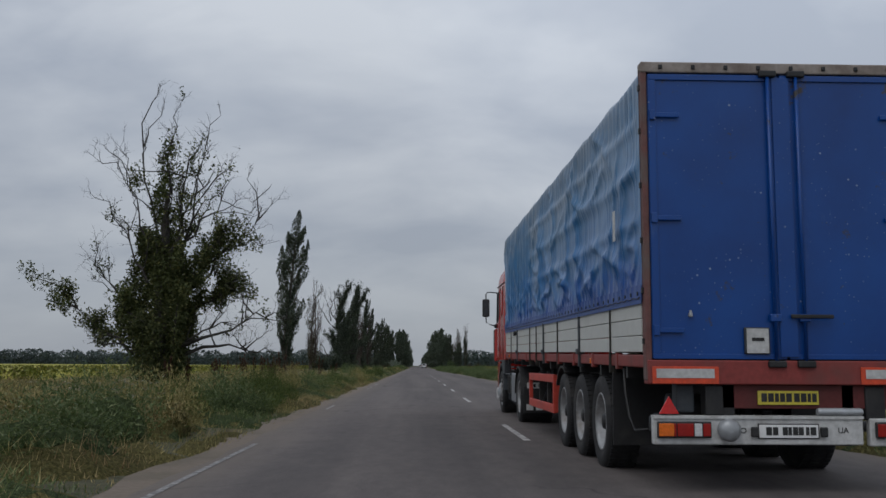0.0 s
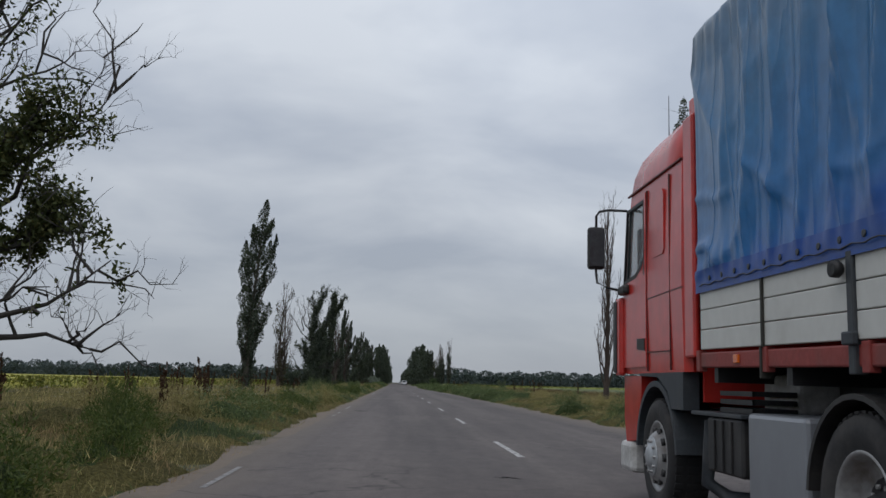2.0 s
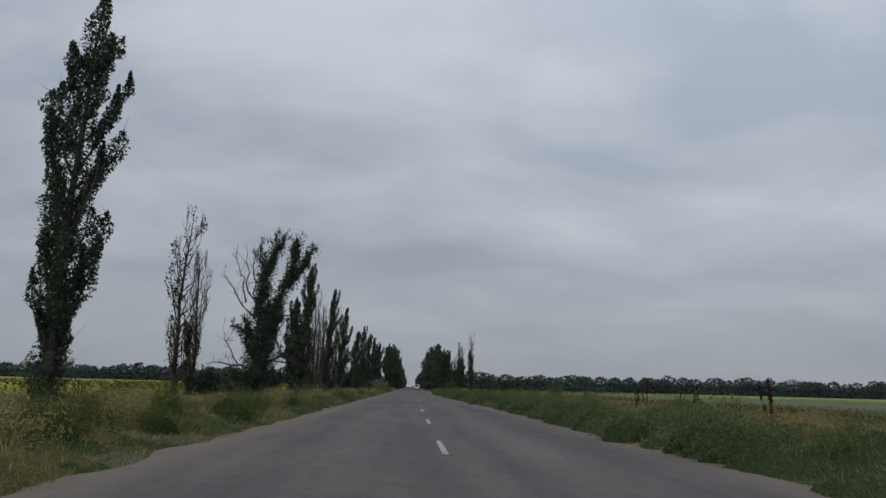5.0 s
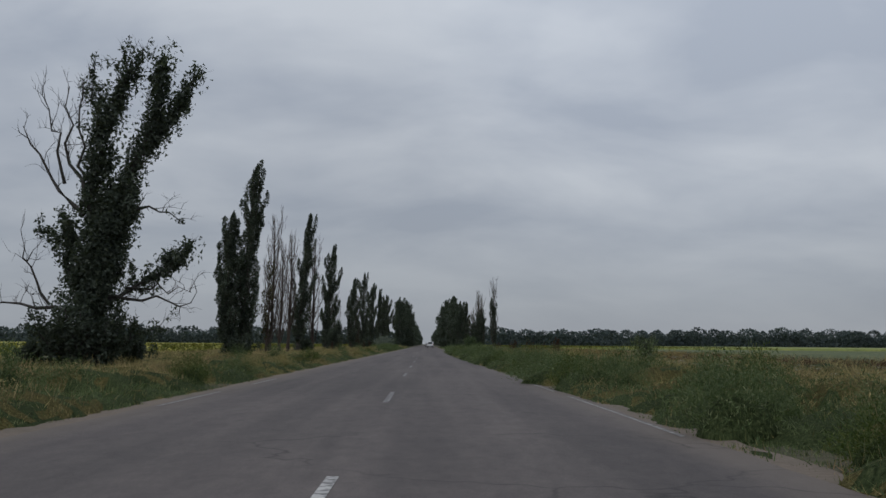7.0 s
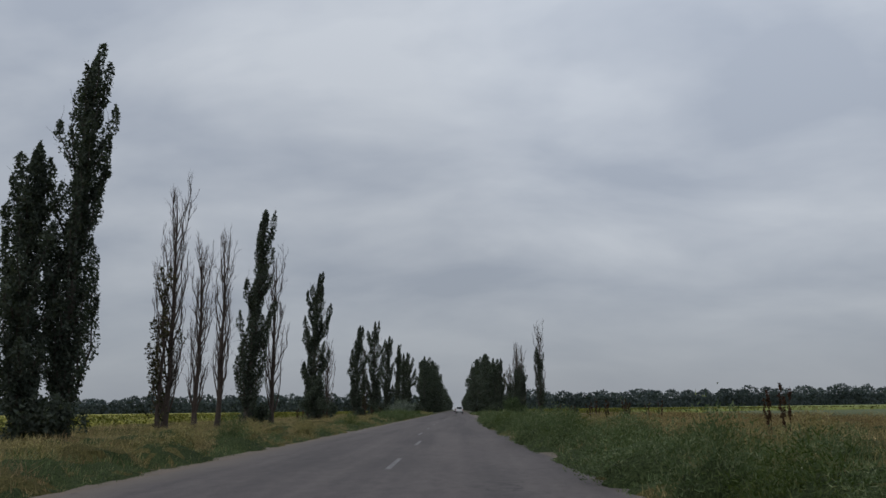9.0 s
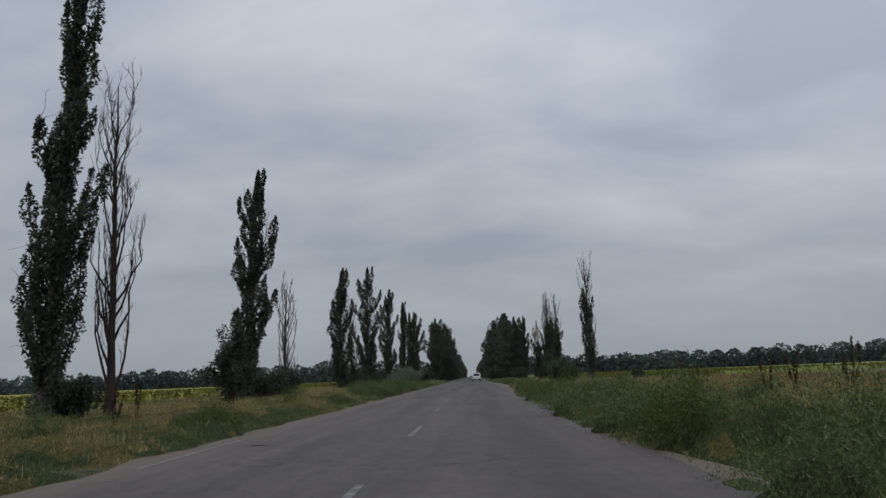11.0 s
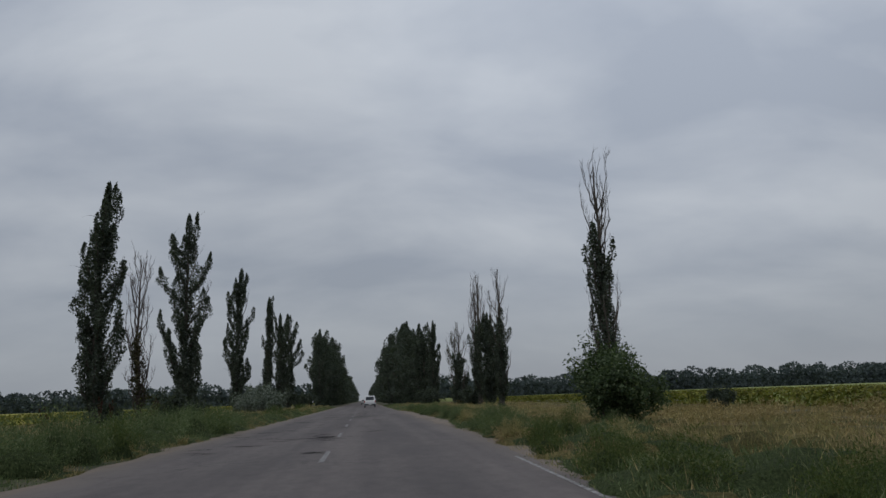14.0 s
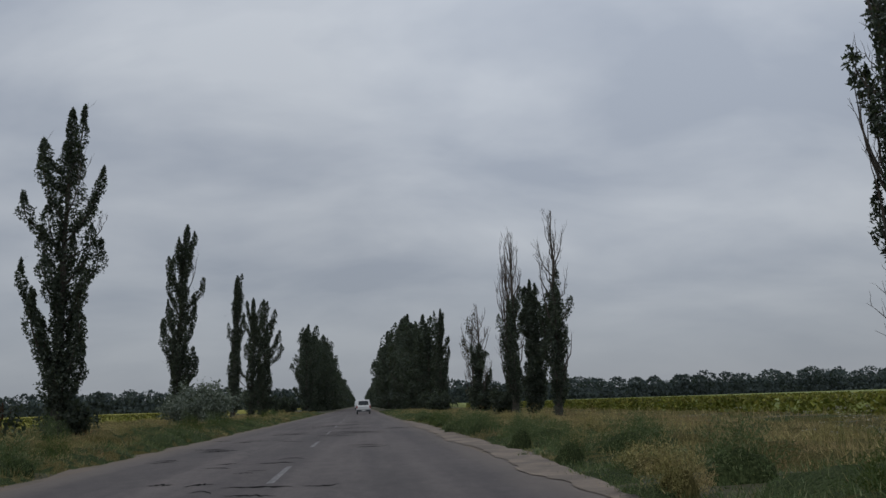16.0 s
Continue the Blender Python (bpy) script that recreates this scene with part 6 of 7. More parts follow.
def tail_lamp(x0, x1, parent, lenses):
    lamp = tp("tail_lamp", one_box(x0, x1, -0.06, -0.02, 0.49, 0.63, bevel=0.008), BLACK, "red and amber tail lamp", parent)
    w = x1 - x0
    for (a, b), mat in zip(((0.02, 0.30), (0.30, 0.34), (0.36, 0.66), (0.68, 0.82), (0.84, 0.98)), lenses):
        tp("lens", one_box(x0 + w * a, x0 + w * b, -0.072, -0.055, 0.505, 0.615, bevel=0.006), mat, "", lamp)


bump_bar = tp("bumper", box(one_box(-1.21, 0.64, -0.02, 0.06, 0.43, 0.67, bevel=0.012), -1.21, 0.64, -0.035, 0.06, 0.655, 0.68), WHITE, "dirty white rear bumper bar")
bump_end = tp("bumper_end", one_box(0.70, 1.21, -0.02, 0.06, 0.42, 0.66, bevel=0.012), WHITE, "bent white end of the bumper")
tail_lamp(-1.18, -0.71, bump_bar, (AMBER, REDLENS, REDLENS, CLEARLENS, REDLENS))
tail_lamp(0.74, 1.18, bump_end, (REDLENS, CLEARLENS, REDLENS, REDLENS, AMBER))
tp("fog_lamp", lathe([(0.0, 0.095), (-0.05, 0.10), (-0.085, 0.07), (-0.10, 0.02)], (-0.555, -0.02, 0.56), "y", 20), STEEL, "round grey lamp", bump_bar)
tp("plate_frame", one_box(-0.295, 0.245, -0.030, -0.0205, 0.482, 0.614, bevel=0.003), BLACK, "", bump_bar)
pl = tp("number_plate", one_box(-0.285, 0.235, -0.034, -0.021, 0.492, 0.604, bevel=0.003), PLATE, "white registration plate", bump_bar)
for x0, w in ((-0.225, 0.05), (-0.165, 0.045), (-0.08, 0.045), (-0.03, 0.03), (0.01, 0.045), (0.06, 0.045), (0.125, 0.03), (0.165, 0.05)):
    tp("bar_mark", one_box(x0, x0 + w, -0.038, -0.0345, 0.515, 0.585), INK, "", pl)
for x in (-0.36, 0.25):
    tp("plate_lamp", one_box(x, x + 0.065, -0.06, -0.021, 0.50, 0.585, bevel=0.012), BLACK, "", bump_bar)


def lettering(text, size, x, y, z, parent):
    cu = bpy.data.curves.new("lettering", "FONT")
    cu.body, cu.size, cu.extrude, cu.align_x, cu.align_y = text, size, 0.0015, "CENTER", "CENTER"
    tmp = bpy.data.objects.new("lettering", cu)
    me = bpy.data.meshes.new_from_object(tmp)
    bpy.data.objects.remove(tmp)
    me.materials.append(INK)
    ob = new("lettering", me)
    ob.parent = parent
    ob.matrix_basis = pose(x, y, z, 90, 0, 0)
    return ob


lettering("UA", 0.07, 0.46, -0.0225, 0.555, bump_bar)
lettering("O", 0.07, -0.42, -0.0225, 0.55, bump_bar)
tri = bmesh.new()
for y in (-0.03, -0.012):
    for a in (90, 210, 330):
        tri.verts.new((-1.07 + 0.10 * math.cos(radians(a)), y, 0.745 + 0.10 * math.sin(radians(a))))
tri.verts.ensure_lookup_table()
tri.faces.new(tri.verts[0:3]); tri.faces.new(tri.verts[3:6])
for a, b in ((0, 1), (1, 2), (2, 0)):
    tri.faces.new((tri.verts[a], tri.verts[b], tri.verts[b + 3], tri.verts[a + 3]))
tp("triangle_reflector", tri, REDSIGN, "red triangular reflector")
for s in (-1, 1):
    tp("bumper_bracket", one_box(s * 0.58, s * 0.48, 0.02, 0.30, 0.45, 0.95), BLACK)
    tp("mud_flap", one_box(s * 1.24, s * 0.62, 1.52, 1.545, 0.28, 1.02, bevel=0.004), BLACK, "black rubber mud flap")
tp("air_tank", lathe([(0.0, 0.05), (0.02, 0.13), (0.62, 0.13), (0.64, 0.05)], (-0.95, 0.55, 0.72), "x", 18), BLACK)
tp("coupling", lathe([(0.0, 0.03), (0.05, 0.06), (0.2, 0.05)], (-1.15, 0.35, 0.62), "x", 12), DARKGREY)
hose = [Vector(p) for p in ((-1.2, 1.15, 1.08), (-1.21, 1.05, 0.85), (-1.2, 0.95, 0.62), (-1.18, 0.8, 0.5), (-1.1, 0.6, 0.52))]
part("hose", tube_mesh("hose", hose, 0.014, BLACK, 6), None, truck)

# wheels


def wheel(y, side, r=0.51, dished=True, wide=0.34, front=False):
    w = tagged(new("wheel"), "worn lorry wheel with a dusty grey rim")
    w.parent = truck
    xo = side * 1.24
    x = lambda a: side * a
    prof = [(0, r * 0.60), (0.010, r * 0.66), (0.028, r * 0.80), (0.010, r * 0.95), (-0.022, r * 0.99), (-0.06, r), (-wide + 0.05, r), (-wide + 0.02, r * 0.97), (-wide, r * 0.7), (-wide, r * 0.55)]
    part("tyre", lathe([(x(a), b) for a, b in prof], (xo - x(0.03), y, r - 0.012), "x", 36, False), RUBBER, w)
    bm = bmesh.new()
    for k in range(44):
        a = 2 * math.pi * k / 44
        m = Matrix.Translation((xo - x(0.03), y, r - 0.012)) @ Matrix.Rotation(a, 4, "X")
        for x0, x1 in ((-0.075, -0.012), (-wide * 0.5 - 0.05, -wide * 0.5 + 0.05), (-wide + 0.03, -wide + 0.09)):
            bmesh.ops.create_cube(bm, size=1.0, matrix=m @ Matrix.Translation((x((x0 + x1) / 2), 0, r * 0.997)) @ Matrix.Diagonal((x1 - x0, 0.046, 0.014, 1)))
    part("tread", bm, RUBBER, w)
    if dished:
        prof = [(0.004, r * 0.62), (0.012, r * 0.60), (-0.006, r * 0.565), (-0.10, r * 0.53), (-0.125, r * 0.40), (-0.115, r * 0.30), (-0.115, r * 0.2)]
    else:
        prof = [(0.004, r * 0.62), (0.012, r * 0.60), (-0.01, r * 0.56), (-0.03, r * 0.50), (0.05, r * 0.38), (0.065, r * 0.28), (0.06, r * 0.2)]
    rim = part("rim", lathe([(x(a), b) for a, b in prof], (xo - x(0.03), y, r - 0.012), "x", 36, False), RIM, w)
    d = -0.115 if dished else 0.06
    part("hub", lathe([(x(d - 0.004), r * 0.36), (x(d + 0.004), r * 0.34), (x(d + 0.01), r * 0.22), (x(d + (0.06 if dished else 0.025)), r * 0.19), (x(d + (0.10 if dished else 0.04)), r * 0.15), (x(d + (0.11 if dished else 0.045)), r * 0.05)], (xo - x(0.03), y, r - 0.012), "x", 18), BLACK if dished else STEEL, w)
    for k in range(10):
        a = 2 * math.pi * k / 10
        cy, cz = y + math.cos(a) * r * 0.27, r - 0.012 + math.sin(a) * r * 0.27
        part("wheel_nut", lathe([(x(d - 0.01), 0.016), (x(d + 0.028), 0.014)], (xo - x(0.03), cy, cz), "x", 6), RIM, rim)
        if not dished:
            cy, cz = y + math.cos(a) * r * 0.44, r - 0.012 + math.sin(a) * r * 0.44
            part("rim_hole", lathe([(x(-0.01), 0.036), (x(0.022), 0.034)], (xo - x(0.03), cy, cz), "x", 10), BLACK, rim)


for y in (2.30, 3.62, 4.94):
    for s in (-1, 1):
        wheel(y, s)
    part("axle", lathe([(-1.0, 0.06), (1.0, 0.06)], (0, y, 0.5), "x", 12), BLACK, truck)
    for s in (-1, 1):
        leaf = [Vector((s * 0.62, y + u, 0.66 + 0.22 * u * u)) for u in np.linspace(-0.58, 0.58, 9)]
        part("leaf_spring", tube_mesh("leaf_spring", leaf, 0.045, BLACK, 6), None, truck)
        part("brake_chamber", lathe([(0.0, 0.04), (0.02, 0.085), (0.12, 0.085), (0.14, 0.05)], (s * 0.36, y - 0.22, 0.60), "y", 14), DARKGREY, truck)
for s in (-1, 1):
    wheel(10.65, s, wide=0.62)
    wheel(14.45, s, dished=False)
part("axle", lathe([(-1.0, 0.07), (1.0, 0.07)], (0, 10.65, 0.5), "x", 12), BLACK, truck)
part("axle", lathe([(-1.0, 0.06), (1.0, 0.06)], (0, 14.45, 0.45), "x", 12), BLACK, truck)


def arch(name, y, r, x0, x1, a0, a1, thick, material, z=0.5):
    bm = bmesh.new()
    n = 16
    rows = []
    for k in range(n + 1):
        a = radians(a0 + (a1 - a0) * k / n)
        rows.append([bm.verts.new((x, y + math.cos(a) * rr, z + math.sin(a) * rr)) for x, rr in ((x0, r), (x1, r), (x1, r + thick), (x0, r + thick))])
    for p, q in zip(rows, rows[1:]):
        for i in range(4):
            bm.faces.new((p[i], p[(i + 1) % 4], q[(i + 1) % 4], q[i]))
    bm.faces.new(rows[0]); bm.faces.new(rows[-1])
    bmesh.ops.recalc_face_normals(bm, faces=bm.faces)
    return part(name, bm, material, truck)


for s in (-1, 1):
    arch("mudguard", 10.65, 0.57, s * 1.25, s * 0.62, 5, 175, 0.03, BLACK)
    arch("mudguard", 5.0, 0.60, s * 1.24, s * 0.90, 35, 120, 0.03, BLACK, 0.48)
flap = part("mud_flap", one_box(-1.22, -0.62, 9.86, 9.885, 0.22, 0.72, bevel=0.004), BLACK, truck, "black mud flap with pale marks")
for k in range(3):
    part("bar_mark", one_box(-1.17 + k * 0.18, -1.04 + k * 0.18, 9.852, 9.858, 0.27, 0.38), WHITE, flap)
tplate = part("number_plate", one_box(-1.16, -0.64, 9.84, 9.852, 0.68, 0.79, bevel=0.003), WHITE, truck, "white registration plate")
for x0 in (-1.10, -1.04, -0.94, -0.88, -0.82, -0.76):
    part("bar_mark", one_box(x0, x0 + 0.045, 9.835, 9.8385, 0.70, 0.77), INK, tplate)

# side guard
guard = tagged(new("side_guard"), "bright red open side guard frame")
guard.parent = truck
for z0, z1 in ((0.86, 0.98), (0.41, 0.54)):
    part("guard_rail", one_box(-1.24, -1.20, 5.80, 8.82, z0, z1, bevel=0.008), BRIGHT_RED, guard)
for y in (5.80, 8.74):
    part("guard_post", one_box(-1.24, -1.18, y, y + 0.08, 0.54, 0.86), BRIGHT_RED, guard)
for y in (6.7, 7.7):
    part("guard_post", one_box(-1.20, -1.14, y, y + 0.05, 0.50, 1.02), BLACK, guard)
part("guard_brace", tube_mesh("guard_brace", [Vector((-1.17, 6.75, 0.52)), Vector((-1.0, 7.3, 1.08))], 0.02, BLACK, 6), None, guard)
tp("landing_leg", box(one_box(-1.0, -0.88, 8.95, 9.07, 0.35, 1.1), -1.08, -0.8, 8.88, 9.14, 0.30, 0.36), BLACK)

part("guard_return", one_box(-1.235, -0.92, 5.805, 5.83, 0.42, 0.97, bevel=0.006), BRIGHT_RED, guard)
for a, b in (((-1.10, 7.0, 0.50), (-1.0, 7.6, 1.05)), ((-1.12, 7.9, 0.48), (-1.0, 7.35, 1.02)), ((-1.10, 6.15, 0.50), (-1.0, 6.6, 0.95))):
    part("guard_brace", tube_mesh("guard_brace", [Vector(a), Vector(b)], 0.016, DARKGREY, 6), None, guard)
for s in (-1, 1):
    tp("main_beam", box(box(one_box(s * 0.50 - 0.012, s * 0.50 + 0.012, 0.12, 12.6, 0.74, 1.12), s * 0.50 - 0.075, s * 0.50 + 0.075, 0.12, 12.6, 0.72, 0.745), s * 0.50 - 0.075, s * 0.50 + 0.075, 0.12, 12.6, 1.105, 1.128), BLACK, "black steel beam of the trailer frame")
    tp("landing_gear_box", one_box(s * 0.98, s * 0.62, 8.92, 9.10, 0.62, 1.10, bevel=0.02), BLACK)
# made-up rack: black filler that keeps the space under the trailer dark
rack = tp("filler_rack", one_box(-0.82, 0.82, 5.95, 8.55, 0.50, 0.54, bevel=0.008), BLACK, "black filler rack added under the trailer to close the view")
for y in (5.95, 6.8, 7.65, 8.47):
    tp("filler_hanger", box(one_box(-0.82, -0.76, y, y + 0.07, 0.54, 1.0), 0.76, 0.82, y, y + 0.07, 0.54, 1.0), BLACK, "", rack)
tp("filler_back", one_box(0.70, 0.74, 5.98, 8.5, 0.54, 1.0), BLACK, "", rack)
tp("reservoir", lathe([(5.95, 0.06), (5.99, 0.15), (7.2, 0.15), (7.24, 0.06)], (-0.2, 0, 0.72), "y", 18), BLACK)
tp("reservoir", lathe([(7.4, 0.06), (7.44, 0.15), (8.4, 0.15), (8.44, 0.06)], (-0.25, 0, 0.72), "y", 18), BLACK)
# brackets over the rear bumper
tp("lamp_bracket", one_box(-0.74, -0.58, 0.0, 0.16, 0.68, 0.94, bevel=0.012), BLACK)
tp("lamp_bracket", one_box(-0.98, -0.82, 0.06, 0.22, 0.70, 0.95, bevel=0.02), DARKGREY)
tp("chain_box", one_box(0.68, 0.86, 0.0, 0.20, 0.64, 0.94, bevel=0.02), BLACK)
tp("tow_pipe", lathe([(0.24, 0.028), (0.26, 0.034), (0.62, 0.034), (0.64, 0.028)], (0, -0.01, 0.715), "x", 12), STEEL)
tp("rear_cross_tube", lathe([(-1.1, 0.05), (1.1, 0.05)], (0, 0.55, 0.55), "x", 12), BLACK)

# tractor frame and its boxes
for s in (-1, 1):
    part("tractor_beam", one_box(s * 0.48, s * 0.40, 9.7, 15.2, 0.62, 0.92), BLACK, truck)
part("fifth_wheel", one_box(-0.5, 0.5, 10.2, 11.2, 0.92, 1.06, bevel=0.03), BLACK, truck)
part("fuel_tank", one_box(-1.22, -0.60, 11.30, 12.22, 0.36, 0.95, bevel=0.03), TANK, truck, "plain grey fuel tank")
part("fuel_tank", one_box(0.60, 1.22, 11.30, 13.0, 0.36, 0.95, bevel=0.03), TANK, truck)
batt = part("battery_box", one_box(-1.22, -0.62, 12.32, 13.05, 0.50, 0.90, bevel=0.02), BLACK, truck, "black battery box")
for y in (12.5, 12.68, 12.86):
    part("rib", one_box(-1.235, -1.22, y, y + 0.05, 0.52, 0.88, bevel=0.004), BLACK, batt)
part("step_plate", one_box(-1.24, -0.6, 12.28, 13.38, 0.905, 0.935, bevel=0.006), DARKGREY, truck)
crate = tagged(new("crate"), "black plastic crate")
crate.parent = truck
for a in ((-1.15, -1.135, 12.30, 12.95), (-0.85, -0.835, 12.30, 12.95), (-1.15, -0.835, 12.30, 12.315), (-1.15, -0.835, 12.935, 12.95)):
    for z in (0.94, 1.0, 1.06):
        part("crate_slat", one_box(*a, z, z + 0.035), BLACK, crate)
part("white_canister", one_box(-0.80, -0.45, 12.35, 13.0, 0.94, 1.22, bevel=0.03), WHITE, truck)
pipe = [Vector(p) for p in ((-1.1, 13.30, 0.86), (-1.12, 13.30, 0.6), (-1.12, 13.36, 0.38), (-1.0, 13.2, 0.28), (-0.8, 12.8, 0.30))]
part("air_pipe", tube_mesh("air_pipe", pipe, 0.055, DARKGREY, 10), None, truck)
for k in range(3):
    c = [Vector((-0.3 + 0.25 * k + 0.05 * math.sin(9 * s), 13.1 + 0.4 * s, 1.3 - 0.35 * math.sin(math.pi * s))) for s in np.linspace(0, 1, 9)]
    part("coiled_hose", tube_mesh("coiled_hose", c, 0.016, (BLACK, CHASSIS_RED, YELLOW)[k], 6), None, truck)

# cab
LEVELS = ((1.24, 15.70, 1.235), (1.95, 15.70, 1.25), (2.19, 15.66, 1.25), (2.88, 15.50, 1.238), (3.04, 15.44, 1.235), (3.20, 15.37, 1.22), (3.34, 15.22, 1.18), (3.45, 15.0, 1.10), (3.53, 14.6, 0.98), (3.57, 14.2, 0.80))


def cab_shell():
    bm = bmesh.new()
    rings = []
    for z, yf, hw in LEVELS:
        half = [(-hw + 0.06, 13.50), (-hw, 13.56), (-hw, 14.05), (-hw, 14.72 if yf > 15.0 else 14.5), (-hw, yf - 0.17), (-hw + 0.03, yf - 0.08), (-hw + 0.09, yf - 0.025), (-hw + 0.2, yf), (-0.3, yf + 0.03)]
        pts = half + [(-x, y) for x, y in reversed(half)]
        rings.append([bm.verts.new((x, min(y, yf + 0.03), z)) for x, y in pts])
    n = len(rings[0])
    for j, (a, b) in enumerate(zip(rings, rings[1:])):
        for i in range(n):
            opening = j == 2 and (i in (3, n - 5) or 6 < i < n - 8)
            if not opening:
                f = bm.faces.new((a[i], a[(i + 1) % n], b[(i + 1) % n], b[i]))
                f.smooth = j > 3
    bm.faces.new(rings[-1]); bm.faces.new(rings[0])
    bmesh.ops.recalc_face_normals(bm, faces=bm.faces)
    return bm


cab = part("cab", cab_shell(), CAB_RED, truck, "red sleeper cab")
X = -1.252


def side_poly(name, pts, x0, x1, material, parent=cab, label=""):
    """A plate on the side of the cab, from (y, z) corners."""
    bm = bmesh.new()
    a = [bm.verts.new((x0, y, z)) for y, z in pts]
    b = [bm.verts.new((x1, y, z)) for y, z in pts]
    bm.faces.new(a); bm.faces.new(b)
    for i in range(len(pts)):
        j = (i + 1) % len(pts)
        bm.faces.new((a[i], a[j], b[j], b[i]))
    bmesh.ops.recalc_face_normals(bm, faces=bm.faces)
    return part(name, bm, material, parent, label)


for s in (-1, 1):
    xx = s * 1.25
    side_poly("side_window", [(14.72, 2.19), (15.50, 2.19), (15.34, 2.885), (14.72, 2.885)], s * 1.236, s * 1.242, GLASS)
    door = side_poly("cab_door", [(14.66, 1.30), (15.55, 1.30), (15.56, 1.95), (15.52, 2.16), (15.05, 2.18), (14.80, 2.26), (14.73, 2.34), (14.73, 2.96), (14.66, 2.96)], xx, xx + s * 0.010, CAB_RED)
    for p in ([(14.715, 2.17), (14.745, 2.17), (14.745, 2.90), (14.715, 2.90)], [(14.72, 2.87), (15.36, 2.87), (15.35, 2.90), (14.72, 2.90)], [(15.36, 2.18), (15.385, 2.18), (15.26, 2.88), (15.235, 2.88)], [(15.50, 2.17), (15.53, 2.17), (15.38, 2.90), (15.35, 2.90)]):
        side_poly("window_seal", p, xx - s * 0.01, xx + s * 0.012, BLACK, door)
    side_poly("window_seal", [(14.73, 2.32), (14.82, 2.24), (15.05, 2.17), (15.53, 2.15), (15.53, 2.18), (15.06, 2.205), (14.84, 2.275), (14.75, 2.345)], xx - s * 0.012, xx + s * 0.013, BLACK, door)
    side_poly("door_handle", [(14.70, 1.45), (14.96, 1.47), (14.96, 1.57), (14.70, 1.565)], xx + s * 0.008, xx + s * 0.02, BLACK, door)
    for p in ([(13.55, 1.935), (14.655, 1.925), (14.655, 1.935), (13.55, 1.945)], [(13.55, 3.02), (15.37, 3.035), (15.37, 3.05), (13.55, 3.035)], [(14.645, 1.26), (14.658, 1.26), (14.658, 2.97), (14.645, 2.97)], [(13.9, 1.42), (14.645, 1.43), (14.645, 1.44), (13.9, 1.43)], [(13.90, 1.26), (13.912, 1.26), (13.912, 2.97), (13.90, 2.97)]):
        side_poly("panel_joint", p, xx - s * 0.02, xx + s * 0.003, DARK_RED)
    side_poly("locker_panel", [(14.06, 2.33), (14.10, 2.29), (14.40, 2.29), (14.44, 2.33), (14.44, 2.84), (14.40, 2.88), (14.10, 2.88), (14.06, 2.84)], xx - s * 0.01, xx + s * 0.007, CAB_RED)
    dfl = part("wind_deflector", one_box(s * 1.30, s * 1.22, 15.54, 15.76, 1.22, 2.03, bevel=0.035), CAB_RED, cab, "red corner deflector with a black edge")
    part("edge_strip", one_box(s * 1.312, s * 1.16, 15.65, 15.80, 1.25, 2.0, bevel=0.02), BLACK, dfl)
    side_poly("lower_panel", [(15.02, 1.22), (15.04, 0.95), (15.12, 0.60), (15.62, 0.56), (15.70, 0.80), (15.70, 1.22)], s * 1.21, s * 1.06, CAB_RED)
    side_poly("sill_panel", [(13.60, 1.24), (13.60, 0.93), (13.95, 0.93), (14.05, 1.08), (14.35, 1.20), (15.02, 1.22), (15.02, 1.24)], s * 1.235, s * 1.1, DARKGREY)
    arch("wheel_arch", 14.45, 0.62, s * 1.24, s * 0.9, 5, 175, 0.05, DARKGREY)
    part("bumper_corner", one_box(s * 1.24, s * 0.5, 15.30, 15.78, 0.27, 0.57, bevel=0.05), WHITE, cab, "pale bumper corner")
    mirror = part("mirror", one_box(s * 1.60, s * 1.42, 15.66, 15.76, 2.33, 2.78, bevel=0.03), BLACK, cab, "large black door mirror on a tube arm")
    part("mirror_glass", one_box(s * 1.585, s * 1.435, 15.652, 15.66, 2.36, 2.75), MIRROR_GLASS, mirror)
    arm = [Vector((s * a, b, c)) for a, b, c in ((1.24, 15.46, 2.92), (1.40, 15.60, 2.95), (1.48, 15.68, 2.945), (1.51, 15.70, 2.90), (1.51, 15.71, 2.3), (1.50, 15.70, 2.19), (1.40, 15.64, 2.13), (1.26, 15.55, 2.09))]
    part("mirror_arm", tube_mesh("mirror_arm", arm, 0.014, BLACK, 8), None, mirror)
    part("mirror_foot", one_box(s * 1.32, s * 1.24, 15.28, 15.56, 2.04, 2.14, bevel=0.03), BLACK, mirror)
part("windscreen", one_box(-1.10, 1.10, 15.60, 15.61, 2.0, 2.86), GLASS, cab)
part("grille", one_box(-0.95, 0.95, 15.70, 15.75, 1.0, 1.75, bevel=0.02), BLACK, cab)
part("front_bumper", one_box(-1.1, 1.1, 15.45, 15.76, 0.35, 0.98, bevel=0.05), CAB_RED, cab)
for s in (-1, 1):
    part("headlight", one_box(s * 1.0, s * 0.62, 15.755, 15.77, 0.62, 0.82, bevel=0.01), CLEARLENS, cab)
part("roof_deflector", box(one_box(-1.05, 1.05, 13.45, 13.53, 3.2, 3.72, bevel=0.03), -1.05, -0.98, 13.50, 13.95, 3.4, 3.66, bevel=0.02), CAB_RED, cab, "red air deflector behind the roof")
part("side_fairing", one_box(-1.24, -1.19, 13.28, 13.53, 1.35, 3.35, bevel=0.02), CAB_RED, cab)
part("cab_back", one_box(-1.1, 1.1, 13.47, 13.50, 1.0, 3.3), CAB_RED, cab)
part("aerial", lathe([(3.42, 0.006), (4.0, 0.003)], (-0.95, 14.9, 0), "z", 6), BLACK, cab)
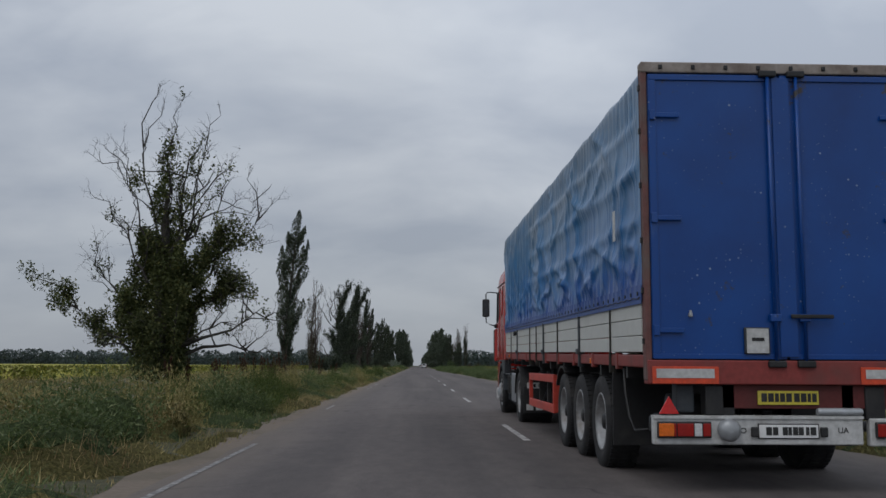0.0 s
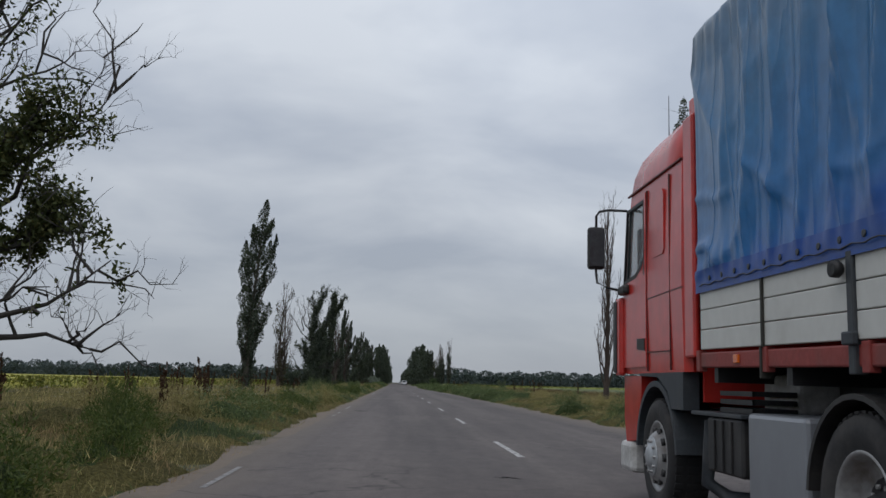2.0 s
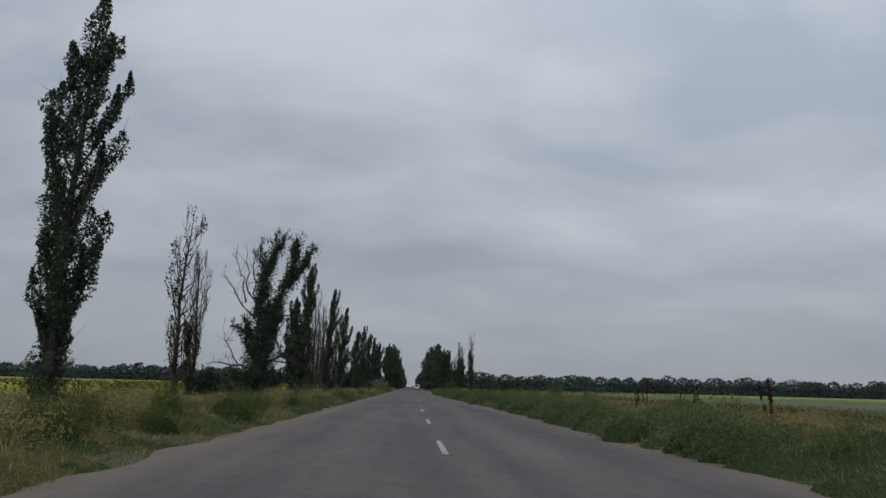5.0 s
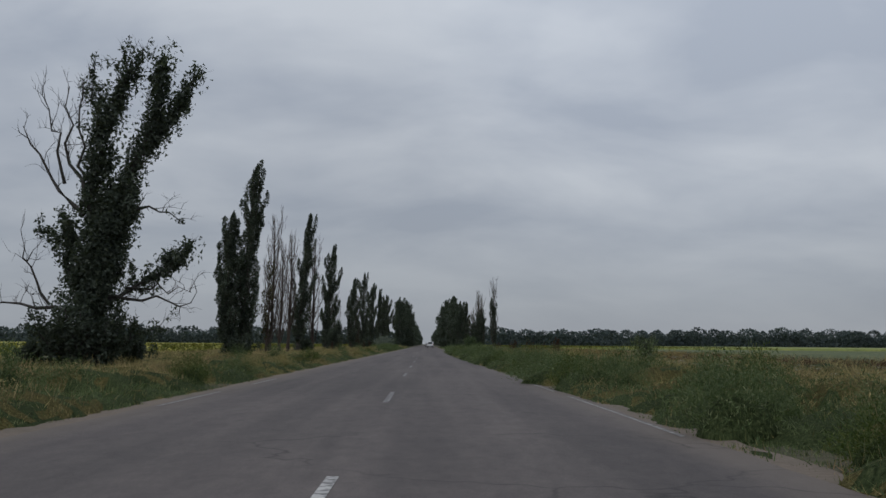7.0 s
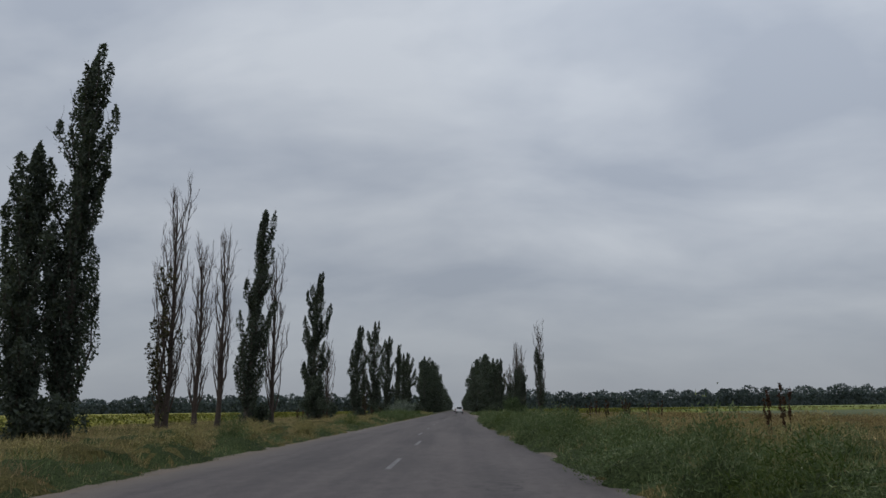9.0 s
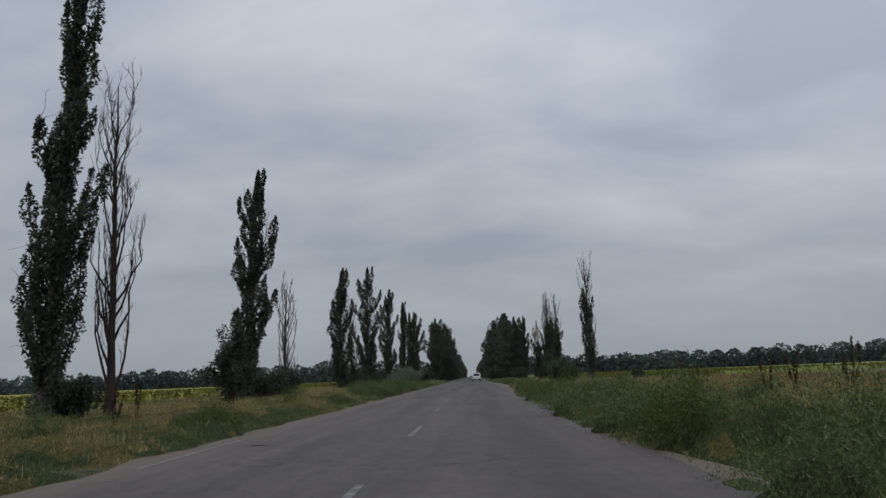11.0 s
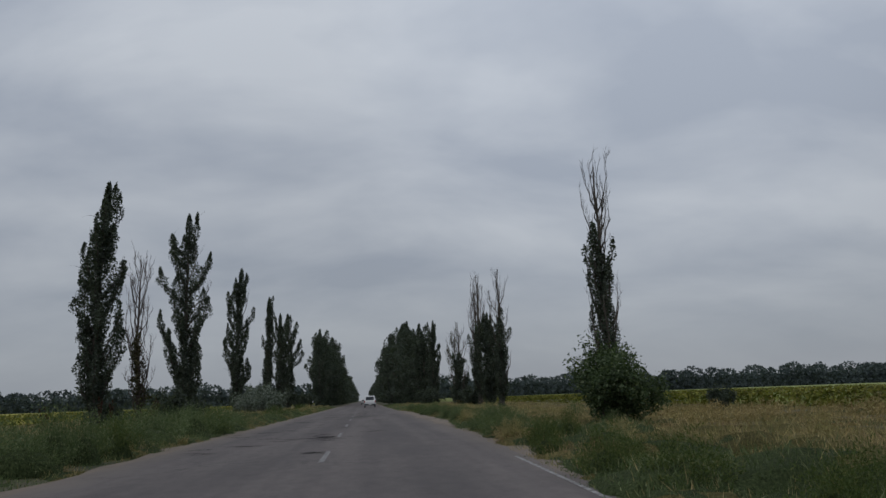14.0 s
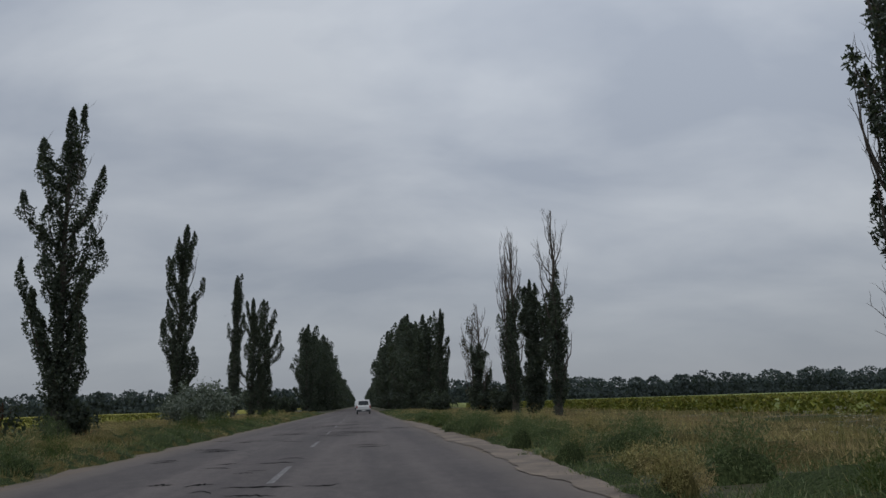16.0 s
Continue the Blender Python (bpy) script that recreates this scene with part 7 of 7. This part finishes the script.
part("cab_floor", one_box(-1.05, 1.05, 13.52, 15.5, 1.0, 1.235), BLACK, cab)
for s in (-1, 1):
    part("cab_seat", box(one_box(s * 0.85, s * 0.35, 14.35, 14.5, 1.3, 2.45, bevel=0.05), s * 0.85, s * 0.35, 14.35, 14.95, 1.3, 1.6, bevel=0.05), BLACK, cab)

# ---------------------------------------------------------------- cars far ahead
CARWHITE = worn("white_car_paint", (0.62, 0.63, 0.64), (0.5, 0.5, 0.5), 0.25, 0, 2, 12)
CARGLASS = worn("dark_car_glass", (0.02, 0.025, 0.03), (0.03, 0.03, 0.03), 0.1, 0, 2, 12)


def hatch(label, x, y, turn, H, W2, L, roof):
    """A small van or car seen from behind; roof: share of the length under the roof."""
    car = thing("car", label, "car", m=pose(x, y, 0.0, 0, 0, turn))
    prof = [(0, 0.32), (0, 0.95), (0.10, H * 0.62), (0.28, H * 0.97), (0.6, H), (L * roof, H * 0.98), (L * (roof + 0.16), H * 0.60), (L - 0.12, H * 0.52), (L, 0.6), (L, 0.30)]
    bm = bmesh.new()
    rows = []
    for sx, inset in ((-1, 0), (1, 0)):
        rows.append([bm.verts.new((sx * (W2 - (0.13 if z > H * 0.7 else 0.0)), yy, z)) for yy, z in prof])
    a, b = rows
    bm.faces.new(a); bm.faces.new(b)
    for i in range(len(prof)):
        j = (i + 1) % len(prof)
        bm.faces.new((a[i], a[j], b[j], b[i]))
    bmesh.ops.recalc_face_normals(bm, faces=bm.faces)
    bmesh.ops.bevel(bm, geom=list(bm.edges), offset=0.05, segments=2, affect="EDGES", profile=0.6)
    body = part("body", bm, CARWHITE, car)
    rw = bmesh.new()
    q = [rw.verts.new(p) for p in ((-W2 + 0.24, 0.085, H * 0.62), (W2 - 0.24, 0.085, H * 0.62), (W2 - 0.30, 0.245, H * 0.92), (-W2 + 0.30, 0.245, H * 0.92))]
    q2 = [rw.verts.new(v.co + Vector((0, 0.03, 0))) for v in q]
    rw.faces.new(q); rw.faces.new(q2)
    for i in range(4):
        rw.faces.new((q[i], q[(i + 1) % 4], q2[(i + 1) % 4], q2[i]))
    part("rear_window", rw, CARGLASS, body)
    for s in (-1, 1):
        part("tail_lamp", one_box(s * W2, s * (W2 - 0.14), -0.01, 0.06, 0.75, H * 0.6, bevel=0.02), REDLENS, body)
        part("side_window", one_box(s * (W2 - 0.10), s * (W2 - 0.075), 0.5, L * roof, H * 0.66, H * 0.9), CARGLASS, body)
        for yy in (0.75, L - 0.85):
            wv = part("wheel", lathe([(-0.09, 0.2), (-0.09, 0.31), (0.09, 0.31), (0.09, 0.2)], (s * (W2 - 0.10), yy, 0.31), "x", 20), RUBBER, car)
    part("rear_bumper", one_box(-W2 + 0.02, W2 - 0.02, -0.06, 0.10, 0.32, 0.58, bevel=0.04), DARKGREY, body)
    part("number_plate", one_box(-0.26, 0.26, -0.072, -0.06, 0.40, 0.51), WHITE, body)
    return car


hatch("white van standing far ahead on the road", 1.7, 408.0, 0, 1.8, 0.88, 4.1, 0.66)
hatch("white car far ahead on the road", 0.8, 520.0, 0, 1.45, 0.84, 4.2, 0.6)
